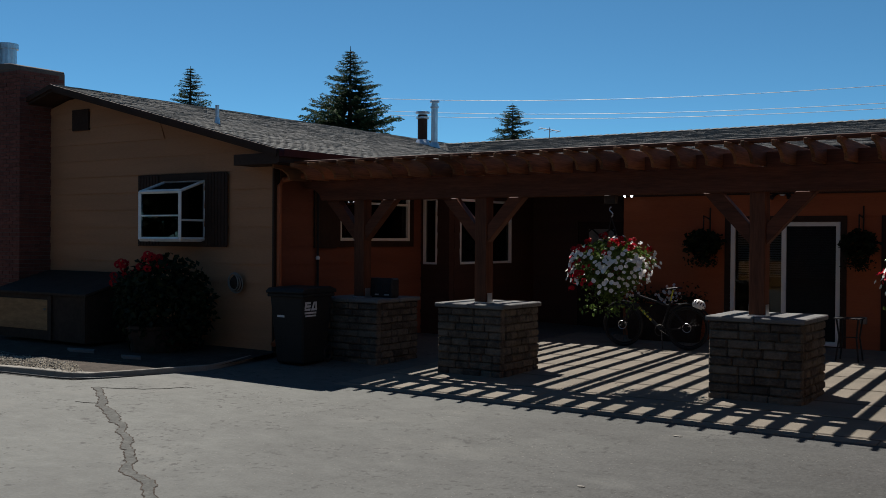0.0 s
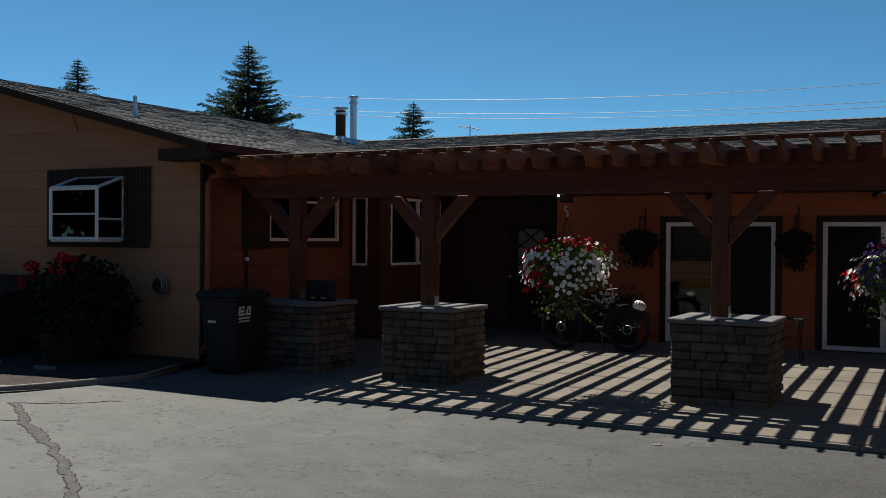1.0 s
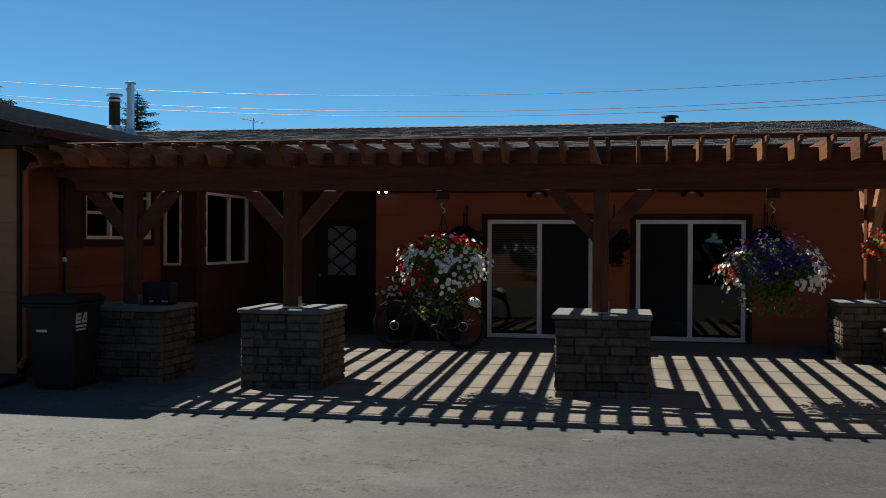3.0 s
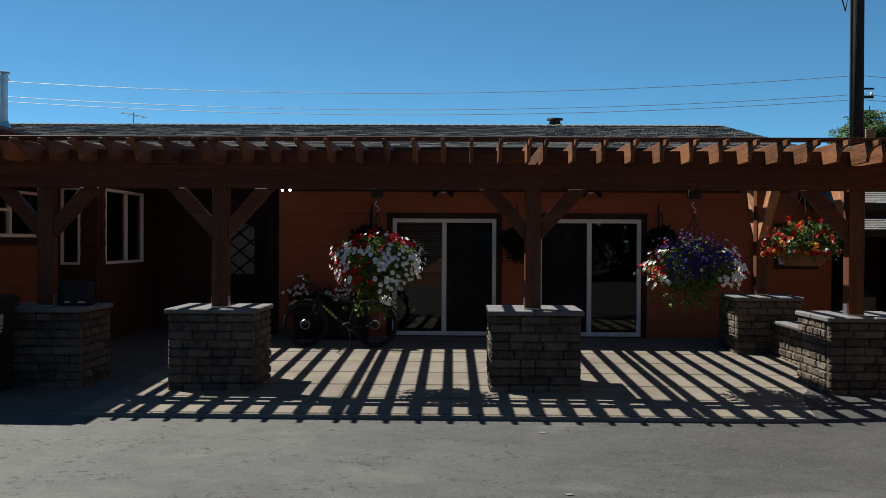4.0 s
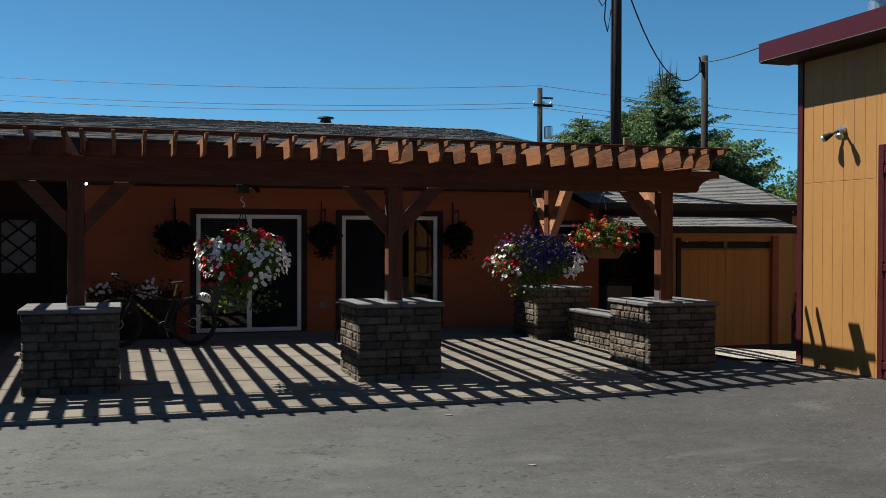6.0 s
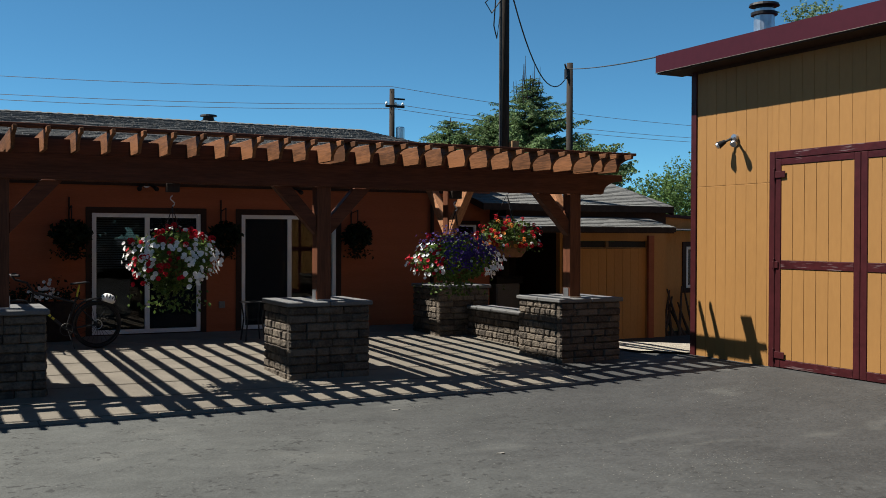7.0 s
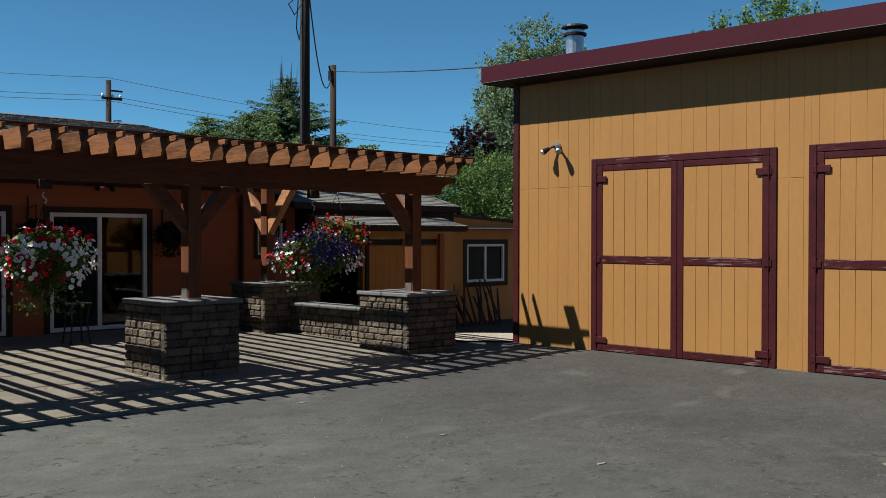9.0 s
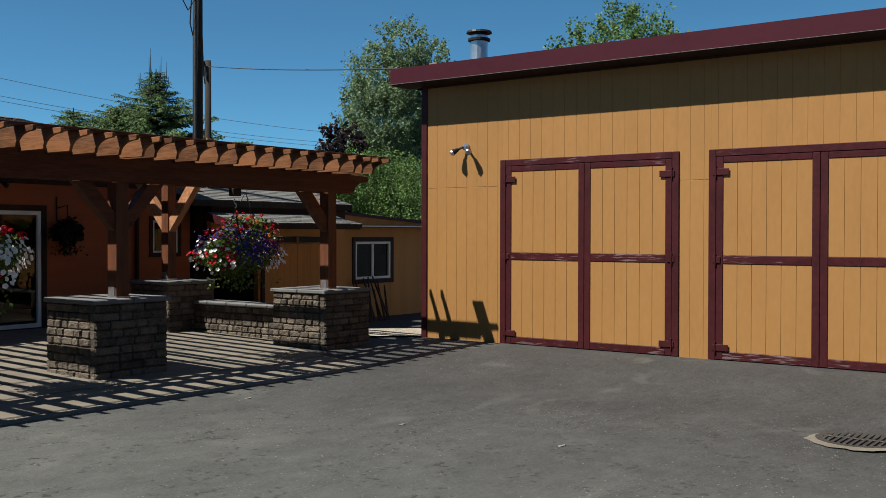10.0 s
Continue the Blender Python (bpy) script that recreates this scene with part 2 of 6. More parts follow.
def asphalt():
    m = mat("aged_asphalt", (0.038, 0.038, 0.0375), 0.8, spread=0.35, fine=30, coarse=0.55, bump=0.35, dirt=0.25, spec=0.35)
    nt = m.node_tree
    n, l = nt.nodes, nt.links
    p = n["Principled BSDF"]
    old = p.inputs["Base Color"].links[0].from_socket
    geo = n.new("ShaderNodeNewGeometry")
    # fine pale stones in the surface
    v = n.new("ShaderNodeTexVoronoi")
    v.inputs["Scale"].default_value = 26
    l.new(geo.outputs["Position"], v.inputs["Vector"])
    k = n.new("ShaderNodeTexNoise")
    k.inputs["Scale"].default_value, k.inputs["Detail"].default_value = 0.9, 5
    l.new(geo.outputs["Position"], k.inputs["Vector"])
    th = n.new("ShaderNodeMapRange")
    th.inputs["From Min"].default_value, th.inputs["From Max"].default_value = 0.13, 0.07
    l.new(v.outputs["Distance"], th.inputs["Value"])
    kr = n.new("ShaderNodeMapRange")
    kr.inputs["From Min"].default_value, kr.inputs["From Max"].default_value = 0.48, 0.66
    l.new(k.outputs["Fac"], kr.inputs["Value"])
    mu = n.new("ShaderNodeMath")
    mu.operation = 'MULTIPLY'
    l.new(th.outputs[0], mu.inputs[0])
    l.new(kr.outputs[0], mu.inputs[1])
    x = n.new("ShaderNodeMix")
    x.data_type = 'RGBA'
    x.inputs["B"].default_value = (0.13, 0.128, 0.118, 1)
    l.new(mu.outputs[0], x.inputs["Factor"])
    l.new(old, x.inputs["A"])
    # paving grows paler to the west
    sx = n.new("ShaderNodeSeparateXYZ")
    l.new(geo.outputs["Position"], sx.inputs[0])
    ad = n.new("ShaderNodeMath")
    ad.operation = 'MULTIPLY_ADD'
    ad.inputs[1].default_value = 6.0
    l.new(k.outputs["Fac"], ad.inputs[0])
    l.new(sx.outputs["X"], ad.inputs[2])
    wr = n.new("ShaderNodeMapRange")
    wr.inputs["From Min"].default_value, wr.inputs["From Max"].default_value = 2.0, -6.0
    wr.inputs["To Max"].default_value = 0.75
    l.new(ad.outputs[0], wr.inputs["Value"])
    y = n.new("ShaderNodeMix")
    y.data_type = 'RGBA'
    y.inputs["B"].default_value = (0.092, 0.096, 0.089, 1)
    l.new(wr.outputs[0], y.inputs["Factor"])
    l.new(x.outputs["Result"], y.inputs["A"])
    mo = n.new("ShaderNodeTexNoise")
    mo.inputs["Scale"].default_value, mo.inputs["Detail"].default_value, mo.inputs["Roughness"].default_value = 4.0, 10, 0.8
    st = n.new("ShaderNodeMapping")
    st.inputs["Scale"].default_value = (0.85, 1.2, 1)
    st.inputs["Rotation"].default_value = (0, 0, 0.25)
    l.new(geo.outputs["Position"], st.inputs["Vector"])
    l.new(st.outputs[0], mo.inputs["Vector"])
    mr = n.new("ShaderNodeMapRange")
    mr.inputs["From Min"].default_value, mr.inputs["From Max"].default_value = 0.32, 0.68
    mr.inputs["To Min"].default_value, mr.inputs["To Max"].default_value = 0.74, 1.26
    l.new(mo.outputs["Fac"], mr.inputs["Value"])
    z = n.new("ShaderNodeMix")
    z.data_type, z.blend_type = 'RGBA', 'MULTIPLY'
    z.inputs["Factor"].default_value = 1.0
    l.new(y.outputs["Result"], z.inputs["A"])
    l.new(mr.outputs[0], z.inputs["B"])
    # worn pale patches
    pa = n.new("ShaderNodeTexNoise")
    pa.inputs["Scale"].default_value, pa.inputs["Detail"].default_value, pa.inputs["Distortion"].default_value = 0.8, 7, 0.6
    l.new(st.outputs[0], pa.inputs["Vector"])
    pr = n.new("ShaderNodeMapRange")
    pr.inputs["From Min"].default_value, pr.inputs["From Max"].default_value = 0.60, 0.70
    pr.inputs["To Max"].default_value = 0.5
    l.new(pa.outputs["Fac"], pr.inputs["Value"])
    fin = n.new("ShaderNodeMix")
    fin.data_type = 'RGBA'
    fin.inputs["B"].default_value = (0.10, 0.10, 0.092, 1)
    l.new(pr.outputs[0], fin.inputs["Factor"])
    l.new(z.outputs["Result"], fin.inputs["A"])
    # ravelled, pitted areas
    pit = n.new("ShaderNodeTexNoise")
    pit.inputs["Scale"].default_value, pit.inputs["Detail"].default_value, pit.inputs["Roughness"].default_value = 13, 3, 0.6
    l.new(geo.outputs["Position"], pit.inputs["Vector"])
    pm = n.new("ShaderNodeMapRange")
    pm.inputs["From Min"].default_value, pm.inputs["From Max"].default_value = 0.57, 0.63
    l.new(pit.outputs["Fac"], pm.inputs["Value"])
    pz = n.new("ShaderNodeTexNoise")
    pz.inputs["Scale"].default_value, pz.inputs["Detail"].default_value = 1.9, 6
    l.new(st.outputs[0], pz.inputs["Vector"])
    pk = n.new("ShaderNodeMapRange")
    pk.inputs["From Min"].default_value, pk.inputs["From Max"].default_value = 0.49, 0.55
    pk.inputs["To Max"].default_value = 0.85
    l.new(pz.outputs["Fac"], pk.inputs["Value"])
    pp = n.new("ShaderNodeMath")
    pp.operation = 'MULTIPLY'
    l.new(pm.outputs[0], pp.inputs[0])
    l.new(pk.outputs[0], pp.inputs[1])
    last = n.new("ShaderNodeMix")
    last.data_type = 'RGBA'
    last.inputs["B"].default_value = (0.024, 0.024, 0.023, 1)
    l.new(pp.outputs[0], last.inputs["Factor"])
    l.new(fin.outputs["Result"], last.inputs["A"])
    l.new(last.outputs["Result"], p.inputs["Base Color"])
    return m


M["asphalt"] = asphalt()


# ---- mesh helpers ----
class Geo:
    """A plain list of vertices and faces."""

    def __init__(self):
        self.v, self.f = [], []

    def box(self, x0, x1, y0, y1, z0, z1):
        o = len(self.v)
        self.v += [(x, y, z) for z in (z0, z1) for y in (y0, y1) for x in (x0, x1)]
        self.f += [tuple(o + i for i in q) for q in ((0, 2, 3, 1), (4, 5, 7, 6), (0, 1, 5, 4), (2, 6, 7, 3), (0, 4, 6, 2), (1, 3, 7, 5))]
        return self

    def prism(self, outline, axis, a, b):
        """An outline in the two other axes (in their order), pushed from a to b along axis."""
        o, n = len(self.v), len(outline)
        for k in (a, b):
            for u, w in outline:
                self.v.append({"x": (k, u, w), "y": (u, k, w), "z": (u, w, k)}[axis])
        self.f += [tuple(o + i for i in range(n)), tuple(o + n + i for i in reversed(range(n)))]
        self.f += [(o + (i + 1) % n, o + i, o + n + i, o + n + (i + 1) % n) for i in range(n)]
        return self

    def tube(self, points, radius, sides=8, ends=True):
        """A round bar along points; radius may be a list."""
        pts = [Vector(p) for p in points]
        rr = radius if isinstance(radius, (list, tuple)) else [radius] * len(pts)
        o = len(self.v)
        for i, p in enumerate(pts):
            d = (pts[min(i + 1, len(pts) - 1)] - pts[max(i - 1, 0)]).normalized()
            s = d.cross(Vector((0, 0, 1)) if abs(d.z) < 0.95 else Vector((1, 0, 0))).normalized()
            u = s.cross(d)
            for k in range(sides):
                w = 2 * math.pi * k / sides
                self.v.append(tuple(p + (s * math.cos(w) + u * math.sin(w)) * rr[i]))
        for i in range(len(pts) - 1):
            for k in range(sides):
                a, b = o + i * sides + k, o + i * sides + (k + 1) % sides
                self.f.append((a, b, b + sides, a + sides))
        if ends:
            self.f.append(tuple(o + k for k in reversed(range(sides))))
            self.f.append(tuple(o + (len(pts) - 1) * sides + k for k in range(sides)))
        return self

    def ring(self, centre, axis, radius, thick, seg=28, sides=8):
        """A torus round axis."""
        c, ax = Vector(centre), Vector(axis).normalized()
        u = ax.cross(Vector((0, 0, 1)) if abs(ax.z) < 0.9 else Vector((1, 0, 0))).normalized()
        w = ax.cross(u)
        o = len(self.v)
        for i in range(seg):
            a = 2 * math.pi * i / seg
            d = u * math.cos(a) + w * math.sin(a)
            for k in range(sides):
                b = 2 * math.pi * k / sides
                self.v.append(tuple(c + d * (radius + thick * math.cos(b)) + ax * thick * math.sin(b)))
        for i in range(seg):
            for k in range(sides):
                self.f.append((o + i * sides + k, o + i * sides + (k + 1) % sides, o + (i + 1) % seg * sides + (k + 1) % sides, o + (i + 1) % seg * sides + k))
        return self

    def lathe(self, profile, centre=(0, 0, 0), seg=20):
        """Radius and height pairs turned round z."""
        o = len(self.v)
        for r, z in profile:
            for k in range(seg):
                a = 2 * math.pi * k / seg
                self.v.append((centre[0] + r * math.cos(a), centre[1] + r * math.sin(a), centre[2] + z))
        for i in range(len(profile) - 1):
            for k in range(seg):
                a, b = o + i * seg + k, o + i * seg + (k + 1) % seg
                self.f.append((a, b, b + seg, a + seg))
        self.f.append(tuple(o + k for k in reversed(range(seg))))
        self.f.append(tuple(o + (len(profile) - 1) * seg + k for k in range(seg)))
        return self

    def mesh(self, name, material, bevel=0.0, smooth=False):
        me = bpy.data.meshes.new(name)
        me.from_pydata(self.v, [], self.f)
        bm = bmesh.new()
        bm.from_mesh(me)
        bmesh.ops.recalc_face_normals(bm, faces=bm.faces)
        if bevel:
            sharp = [e for e in bm.edges if len(e.link_faces) == 2 and e.calc_face_angle(0) > 0.5]
            bmesh.ops.bevel(bm, geom=sharp, offset=bevel, segments=1, affect='EDGES', clamp_overlap=True)
        bm.to_mesh(me)
        bm.free()
        me.materials.append(material)
        if smooth:
            me.shade_smooth()
        return me


ORIGIN = {}


def thing(name, label, category, at=(0, 0, 0), group="", kind=""):
    e = new(name)
    e.location = at
    e.empty_display_size = 0.2
    ORIGIN[e] = Vector(at)
    return tagged(e, label, category, group, kind)


def part(name, mesh, parent, label="", at=None):
    """A mesh under a thing or part. Meshes are in world places unless at gives the place in the parent's space."""
    ob = new(name, mesh)
    ob.parent = parent
    if at is None:
        ob.location = -ORIGIN.get(parent, Vector())
    elif isinstance(at, Matrix):
        ob.matrix_basis = at
    else:
        ob.location = at
    return tagged(ob, label) if label else ob


def single(name, mesh, label, category, group="", kind=""):
    return tagged(new(name, mesh), label, category, group, kind)


def box(name, dims, material, parent, label="", bevel=0.0):
    return part(name, Geo().box(*dims).mesh(name, material, bevel), parent, label)


def step(a, b, x):
    t = min(1.0, max(0.0, (x - a) / (b - a)))
    return t * t * (3 - 2 * t)


# ---- ground ----
def base_z(y):
    return 0.02 + 0.0235 * (y - 4.0)


def ground_z(x, y):
    z = base_z(min(max(y, 0.0), 17.5))
    w = step(-1.5, 2.2, x) * step(19, 13, y) * step(0, 4, y)
    z += w * (0.245 - z)
    z += 0.07 * step(-7.5, -11.0, x) * step(2, 8, y)
    z -= 0.38 * step(15.5, 17.0, x + y) * step(1.1, 1.9, x) * step(30, 22, y)
    return z


def axis_steps(lo, hi, fine_lo, fine_hi, fine, far):
    left, v, s = [], fine_lo, fine
    while v > lo:
        s *= far
        v -= s
        left.append(v)
    mid = list(np.arange(fine_lo, fine_hi + 1e-6, fine))
    right, v, s = [], fine_hi, fine
    while v < hi:
        s *= far
        v += s
        right.append(v)
    return left[::-1] + mid + right


def build_ground():
    xs, ys = axis_steps(-900, 900, -16, 6, 0.5, 1.35), axis_steps(-900, 900, -2, 20, 0.5, 1.35)
    g = Geo()
    nx = len(xs)
    for y in ys:
        for x in xs:
            g.v.append((float(x), float(y), ground_z(x, y)))
    for j in range(len(ys) - 1):
        for i in range(nx - 1):
            a = j * nx + i
            g.f.append((a, a + 1, a + nx + 1, a + nx))
    single("ground", g.mesh("ground", M["asphalt"], smooth=True), "grey weathered asphalt driveway with dust and cracks", "driveway", kind="structure")


build_ground()


def patio_slab(x0, x1, y0, y1):
    """A concrete panel that follows the fall of the ground, with eased edges."""
    g = Geo()
    o = [(x0, y0), (x1, y0), (x1, y1), (x0, y1)]
    g.v = [(x, y, base_z(y) - 0.1) for x, y in o] + [(x, y, base_z(y) + 0.012) for x, y in o]
    g.f = [(0, 3, 2, 1), (4, 5, 6, 7), (0, 1, 5, 4), (1, 2, 6, 5), (2, 3, 7, 6), (3, 0, 4, 7)]
    return g.mesh("slab", M["patio"], 0.008)


patio = thing("patio", "buff concrete patio with straight control joints under a pergola", "patio", (0, 0, 0), kind="structure")
rows_y = [9.98, 10.2, 11.15, 12.05, 13.05, 14.03, 15.0, 16.0, 17.1]
cols_x = [-9.9, -5.74, -1.93, 1.65]
for j in range(len(rows_y) - 1):
    cols = cols_x if j else [-9.9 + 0.5775 * k for k in range(21)]
    for i in range(len(cols) - 1):
        e = 0.003 if j == 0 else 0.0005
        part("slab", patio_slab(cols[i] + e, cols[i + 1] - e, rows_y[j] + (0.03 if j else 0), rows_y[j + 1] - 0.03), patio)


g = Geo()
g.v = [(x, y, base_z(y) + 0.004) for x, y in ((-9.9, 10.02), (1.64, 10.02), (1.64, 17.1), (-9.9, 17.1))]
g.v += [(x, y, z - 0.05) for x, y, z in g.v]
g.f = [(0, 1, 2, 3), (4, 7, 6, 5), (0, 4, 5, 1), (1, 5, 6, 2), (2, 6, 7, 3), (3, 7, 4, 0)]
part("joint_sand", g.mesh("joint_sand", M["soil"]), patio, "dark joint filling")


# ---- walls, roofs, windows ----
def cells(u0, u1, z0, z1, holes):
    """The rectangles that are left of a wall field when its openings are taken out."""
    us = sorted({u0, u1, *[min(max(h[k], u0), u1) for h in holes for k in (0, 1)]})
    out = []
    for a, b in zip(us, us[1:]):
        if b - a < 1e-4:
            continue
        zs = sorted([(max(h[2], z0), min(h[3], z1)) for h in holes if h[0] < (a + b) / 2 < h[1] and h[3] > z0 and h[2] < z1])
        z = z0
        for c, d in zs:
            if c - z > 1e-3:
                out.append((a, b, z, c))
            z = max(z, d)
        if z1 - z > 1e-3:
            out.append((a, b, z, z1))
    return out


def place_uv(axis, v, u, w, z):
    """A point by its distance w out of the wall at v on axis; u runs along the wall."""
    return (u, v + w, z) if axis == "y" else (v + w, u, z)


def lap_wall(name, parent, axis, v, out, u0, u1, z0, z1, holes, material, course=0.29, thick=0.14, rake=None):
    """A wall with a solid core and single lapped boards; out is the sign of the outside; rake(z) gives the span of u at a height."""
    core = Geo()
    for a, b, c, d in cells(u0, u1, z0, min(z1, 3.3) if rake else z1, holes):
        lo, hi = sorted((v - out * 0.004, v - out * thick))
        core.box(*((a, b, lo, hi, c, d) if axis == "y" else (lo, hi, a, b, c, d)))
    wall = part(name, core.mesh(name, material), parent)
    z = z0
    while z < z1 - 0.02:
        top = min(z + course, z1)
        for a, b, c, d in cells(u0, u1, z, top, holes):
            a2, b2, a3, b3 = a, b, a, b
            if rake:
                l0, r0 = rake(c)
                l1, r1 = rake(d)
                a2, b2, a3, b3 = max(a, l0), min(b, r0), max(a, l1), min(b, r1)
                if b2 - a2 < 0.05 or b3 - a3 < 0.0:
                    continue
            lip = 0.02 if c == z else 0.012
            g = Geo()
            g.v = [place_uv(axis, v, u, w * out, h) for u, w, h in ((a2, lip, c), (b2, lip, c), (b3, 0.004, d), (a3, 0.004, d), (a2, -0.004, c), (b2, -0.004, c), (b3, -0.004, d), (a3, -0.004, d))]
            g.f = [(0, 1, 2, 3), (4, 7, 6, 5), (0, 4, 5, 1), (3, 2, 6, 7), (0, 3, 7, 4), (1, 5, 6, 2)]
            part("siding_board", g.mesh("siding_board", material), wall, at=(0, 0, 0))
        z += course
    return wall


def shingled(name, parent, eave, along, up, course=0.14, tab=0.31, label=""):
    """A roof slab from its eave corner, the vector along the eave and the vector up the slope, with single tabs."""
    e, L, U = Vector(eave), Vector(along), Vector(up)
    n = L.cross(U).normalized()
    if n.z < 0:
        n = -n
    g = Geo()
    c = [e, e + L, e + L + U, e + U]
    g.v = [tuple(p - n * 0.12) for p in c] + [tuple(p) for p in c]
    g.f = [(0, 3, 2, 1), (4, 5, 6, 7), (0, 1, 5, 4), (1, 2, 6, 5), (2, 3, 7, 6), (3, 0, 4, 7)]
    roof = part(name, g.mesh(name, M["brown"]), parent, label)
    s = Geo()
    l, u = L.normalized(), U.normalized()
    rows = int(U.length / course)
    rnd = random.Random(7)
    for j in range(rows + 1):
        a = -(j % 2) * tab / 2 - rnd.random() * 0.06
        while a < L.length:
            w = tab * rnd.choice((0.7, 1.0, 1.0, 1.25))
            a0, a1 = max(a, 0.0), min(a + w - 0.012, L.length)
            a += w
            if a1 - a0 < 0.04:
                continue
            b0, b1 = j * course - 0.03 - rnd.random() * 0.012, min((j + 1) * course + 0.01, U.length)
            t = 0.015 + rnd.random() * 0.006
            o = len(s.v)
            for (p, q, h) in ((a0, b0, 0.0), (a1, b0, 0.0), (a1, b0, t), (a0, b0, t), (a0, b1, 0.006), (a1, b1, 0.006)):
                s.v.append(tuple(e + l * p + u * q + n * h))
            s.f += [(o, o + 1, o + 2, o + 3), (o + 3, o + 2, o + 5, o + 4), (o, o + 3, o + 4), (o + 1, o + 5, o + 2)]
    sh = part("shingles", s.mesh("shingles", M["shingle"]), roof, "weathered grey asphalt shingles", at=(0, 0, 0))
    tagged(sh, kind="stuff")
    return roof


def window(name, parent, axis, v, out, u0, u1, z0, z1, bars=(), rails=(), trim=0.09, sash=0.05, trim_mat="brown", depth=0.07):
    """A white vinyl window or glazed door in an opening: trim, frame, mullions, pane. bars: mullions (u, width); rails: (ua, ub, z)."""
    def bx(g, ua, ub, wa, wb, za, zb):
        lo, hi = sorted((v + out * wa, v + out * wb))
        g.box(*((ua, ub, lo, hi, za, zb) if axis == "y" else (lo, hi, ua, ub, za, zb)))
        return g
    root = part(name, bx(Geo(), u0, u1, -0.10, -0.085, z0, z0 + 0.02).mesh(name, M["white"]), parent)
    if trim:
        t = Geo()
        for q in ((u0 - trim, u0 - 0.002, z0 - trim, z1 + trim), (u1 + 0.002, u1 + trim, z0 - trim, z1 + trim), (u0 - 0.002, u1 + 0.002, z1 + 0.002, z1 + trim), (u0 - 0.002, u1 + 0.002, z0 - trim, z0 - 0.002)):
            bx(t, q[0], q[1], 0.0, 0.032, q[2], q[3])
        part("trim", t.mesh("trim", M[trim_mat]), root, "dark painted wood trim", at=(0, 0, 0))
    f = Geo()
    for q in ((u0, u0 + sash, z0, z1), (u1 - sash, u1, z0, z1), (u0 + sash, u1 - sash, z1 - sash, z1), (u0 + sash, u1 - sash, z0, z0 + sash)):
        bx(f, q[0], q[1], -depth, 0.02, q[2], q[3])
    part("window_frame", f.mesh("window_frame", M["white"], 0.004), root, at=(0, 0, 0))
    for u, w in bars:
        part("mullion", bx(Geo(), u - w / 2, u + w / 2, -depth + 0.012, 0.012, z0 + sash, z1 - sash).mesh("mullion", M["white"], 0.004), root, at=(0, 0, 0))
    for ua, ub, z in rails:
        part("rail", bx(Geo(), ua, ub, -depth + 0.018, 0.006, z - 0.02, z + 0.02).mesh("rail", M["white"], 0.003), root, at=(0, 0, 0))
    edges = [u0 + sash] + sorted(u for u, _ in bars) + [u1 - sash]
    for a, b in zip(edges, edges[1:]):
        p = part("pane", bx(Geo(), a, b, -0.034, -0.030, z0 + sash * 0.6, z1 - sash * 0.6).mesh("pane", M["glass"]), root, at=(0, 0, 0))
        p.visible_shadow = False
    return root


# ---- the house ----
YF = 17.16          # main front wall
XE = -10.6          # east wall of the ell
YG = 11.17          # gable wall of the ell
house = thing("house", "single-storey house with rust-red and tan lap siding and grey shingles", "house", (-10.6, 11.17, 0.2))

DOOR_A, DOOR_B = (-5.56, -3.755, 0.35, 2.385), (-3.03, -1.245, 0.35, 2.385)
SIDE_WIN = (1.12, 1.72, 1.62, 2.25)
lap_wall("wall_front", house, "y", YF, -1, -7.55, 2.03, 0.15, 3.3, [DOOR_A, DOOR_B, SIDE_WIN], M["rust"])
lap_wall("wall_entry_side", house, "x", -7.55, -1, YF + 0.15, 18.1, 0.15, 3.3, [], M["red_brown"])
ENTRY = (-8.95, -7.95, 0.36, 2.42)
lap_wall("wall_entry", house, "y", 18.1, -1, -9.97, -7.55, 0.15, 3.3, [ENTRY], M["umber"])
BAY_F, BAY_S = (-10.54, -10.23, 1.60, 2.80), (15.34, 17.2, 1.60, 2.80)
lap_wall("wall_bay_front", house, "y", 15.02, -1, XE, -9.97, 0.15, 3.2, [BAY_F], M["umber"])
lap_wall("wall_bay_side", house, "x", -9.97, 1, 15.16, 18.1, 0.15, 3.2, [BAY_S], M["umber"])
ELL_WIN = (12.70, 14.65, 2.02, 2.82)
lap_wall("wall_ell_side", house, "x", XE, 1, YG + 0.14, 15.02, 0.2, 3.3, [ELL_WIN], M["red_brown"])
GARDEN = (-13.05, -12.11, 2.03, 2.95)


def gable(z):
    half = (4.70 - 0.16 - z) / 0.253
    return (max(-20.2, -15.43 - half), min(XE, -15.43 + half))


lap_wall("wall_gable", house, "y", YG, -1, -20.2, XE, 0.2, 4.5, [GARDEN], M["tan"], rake=gable)
core = Geo().prism([(-20.2, 3.3), (XE, 3.3), (-15.43, 4.52)], "y", YG + 0.004, YG + 0.14)
part("gable_core", core.mesh("gable_core", M["tan"]), house)
box("corner_board", (XE - 0.012, XE + 0.028, YG - 0.028, YG + 0.10, 0.2, 3.2), M["brown"], house, bevel=0.004)
# closing walls out of view
g = Geo()
g.box(-20.2, -20.06, YG + 0.14, 30, 0.2, 3.3).box(-20.2, 2.03, 29.9, 30.04, 0.2, 3.3).box(1.89, 2.03, YF + 0.14, 29.9, 0.15, 3.3)
part("wall_back", g.mesh("wall_back", M["tan"]), house)

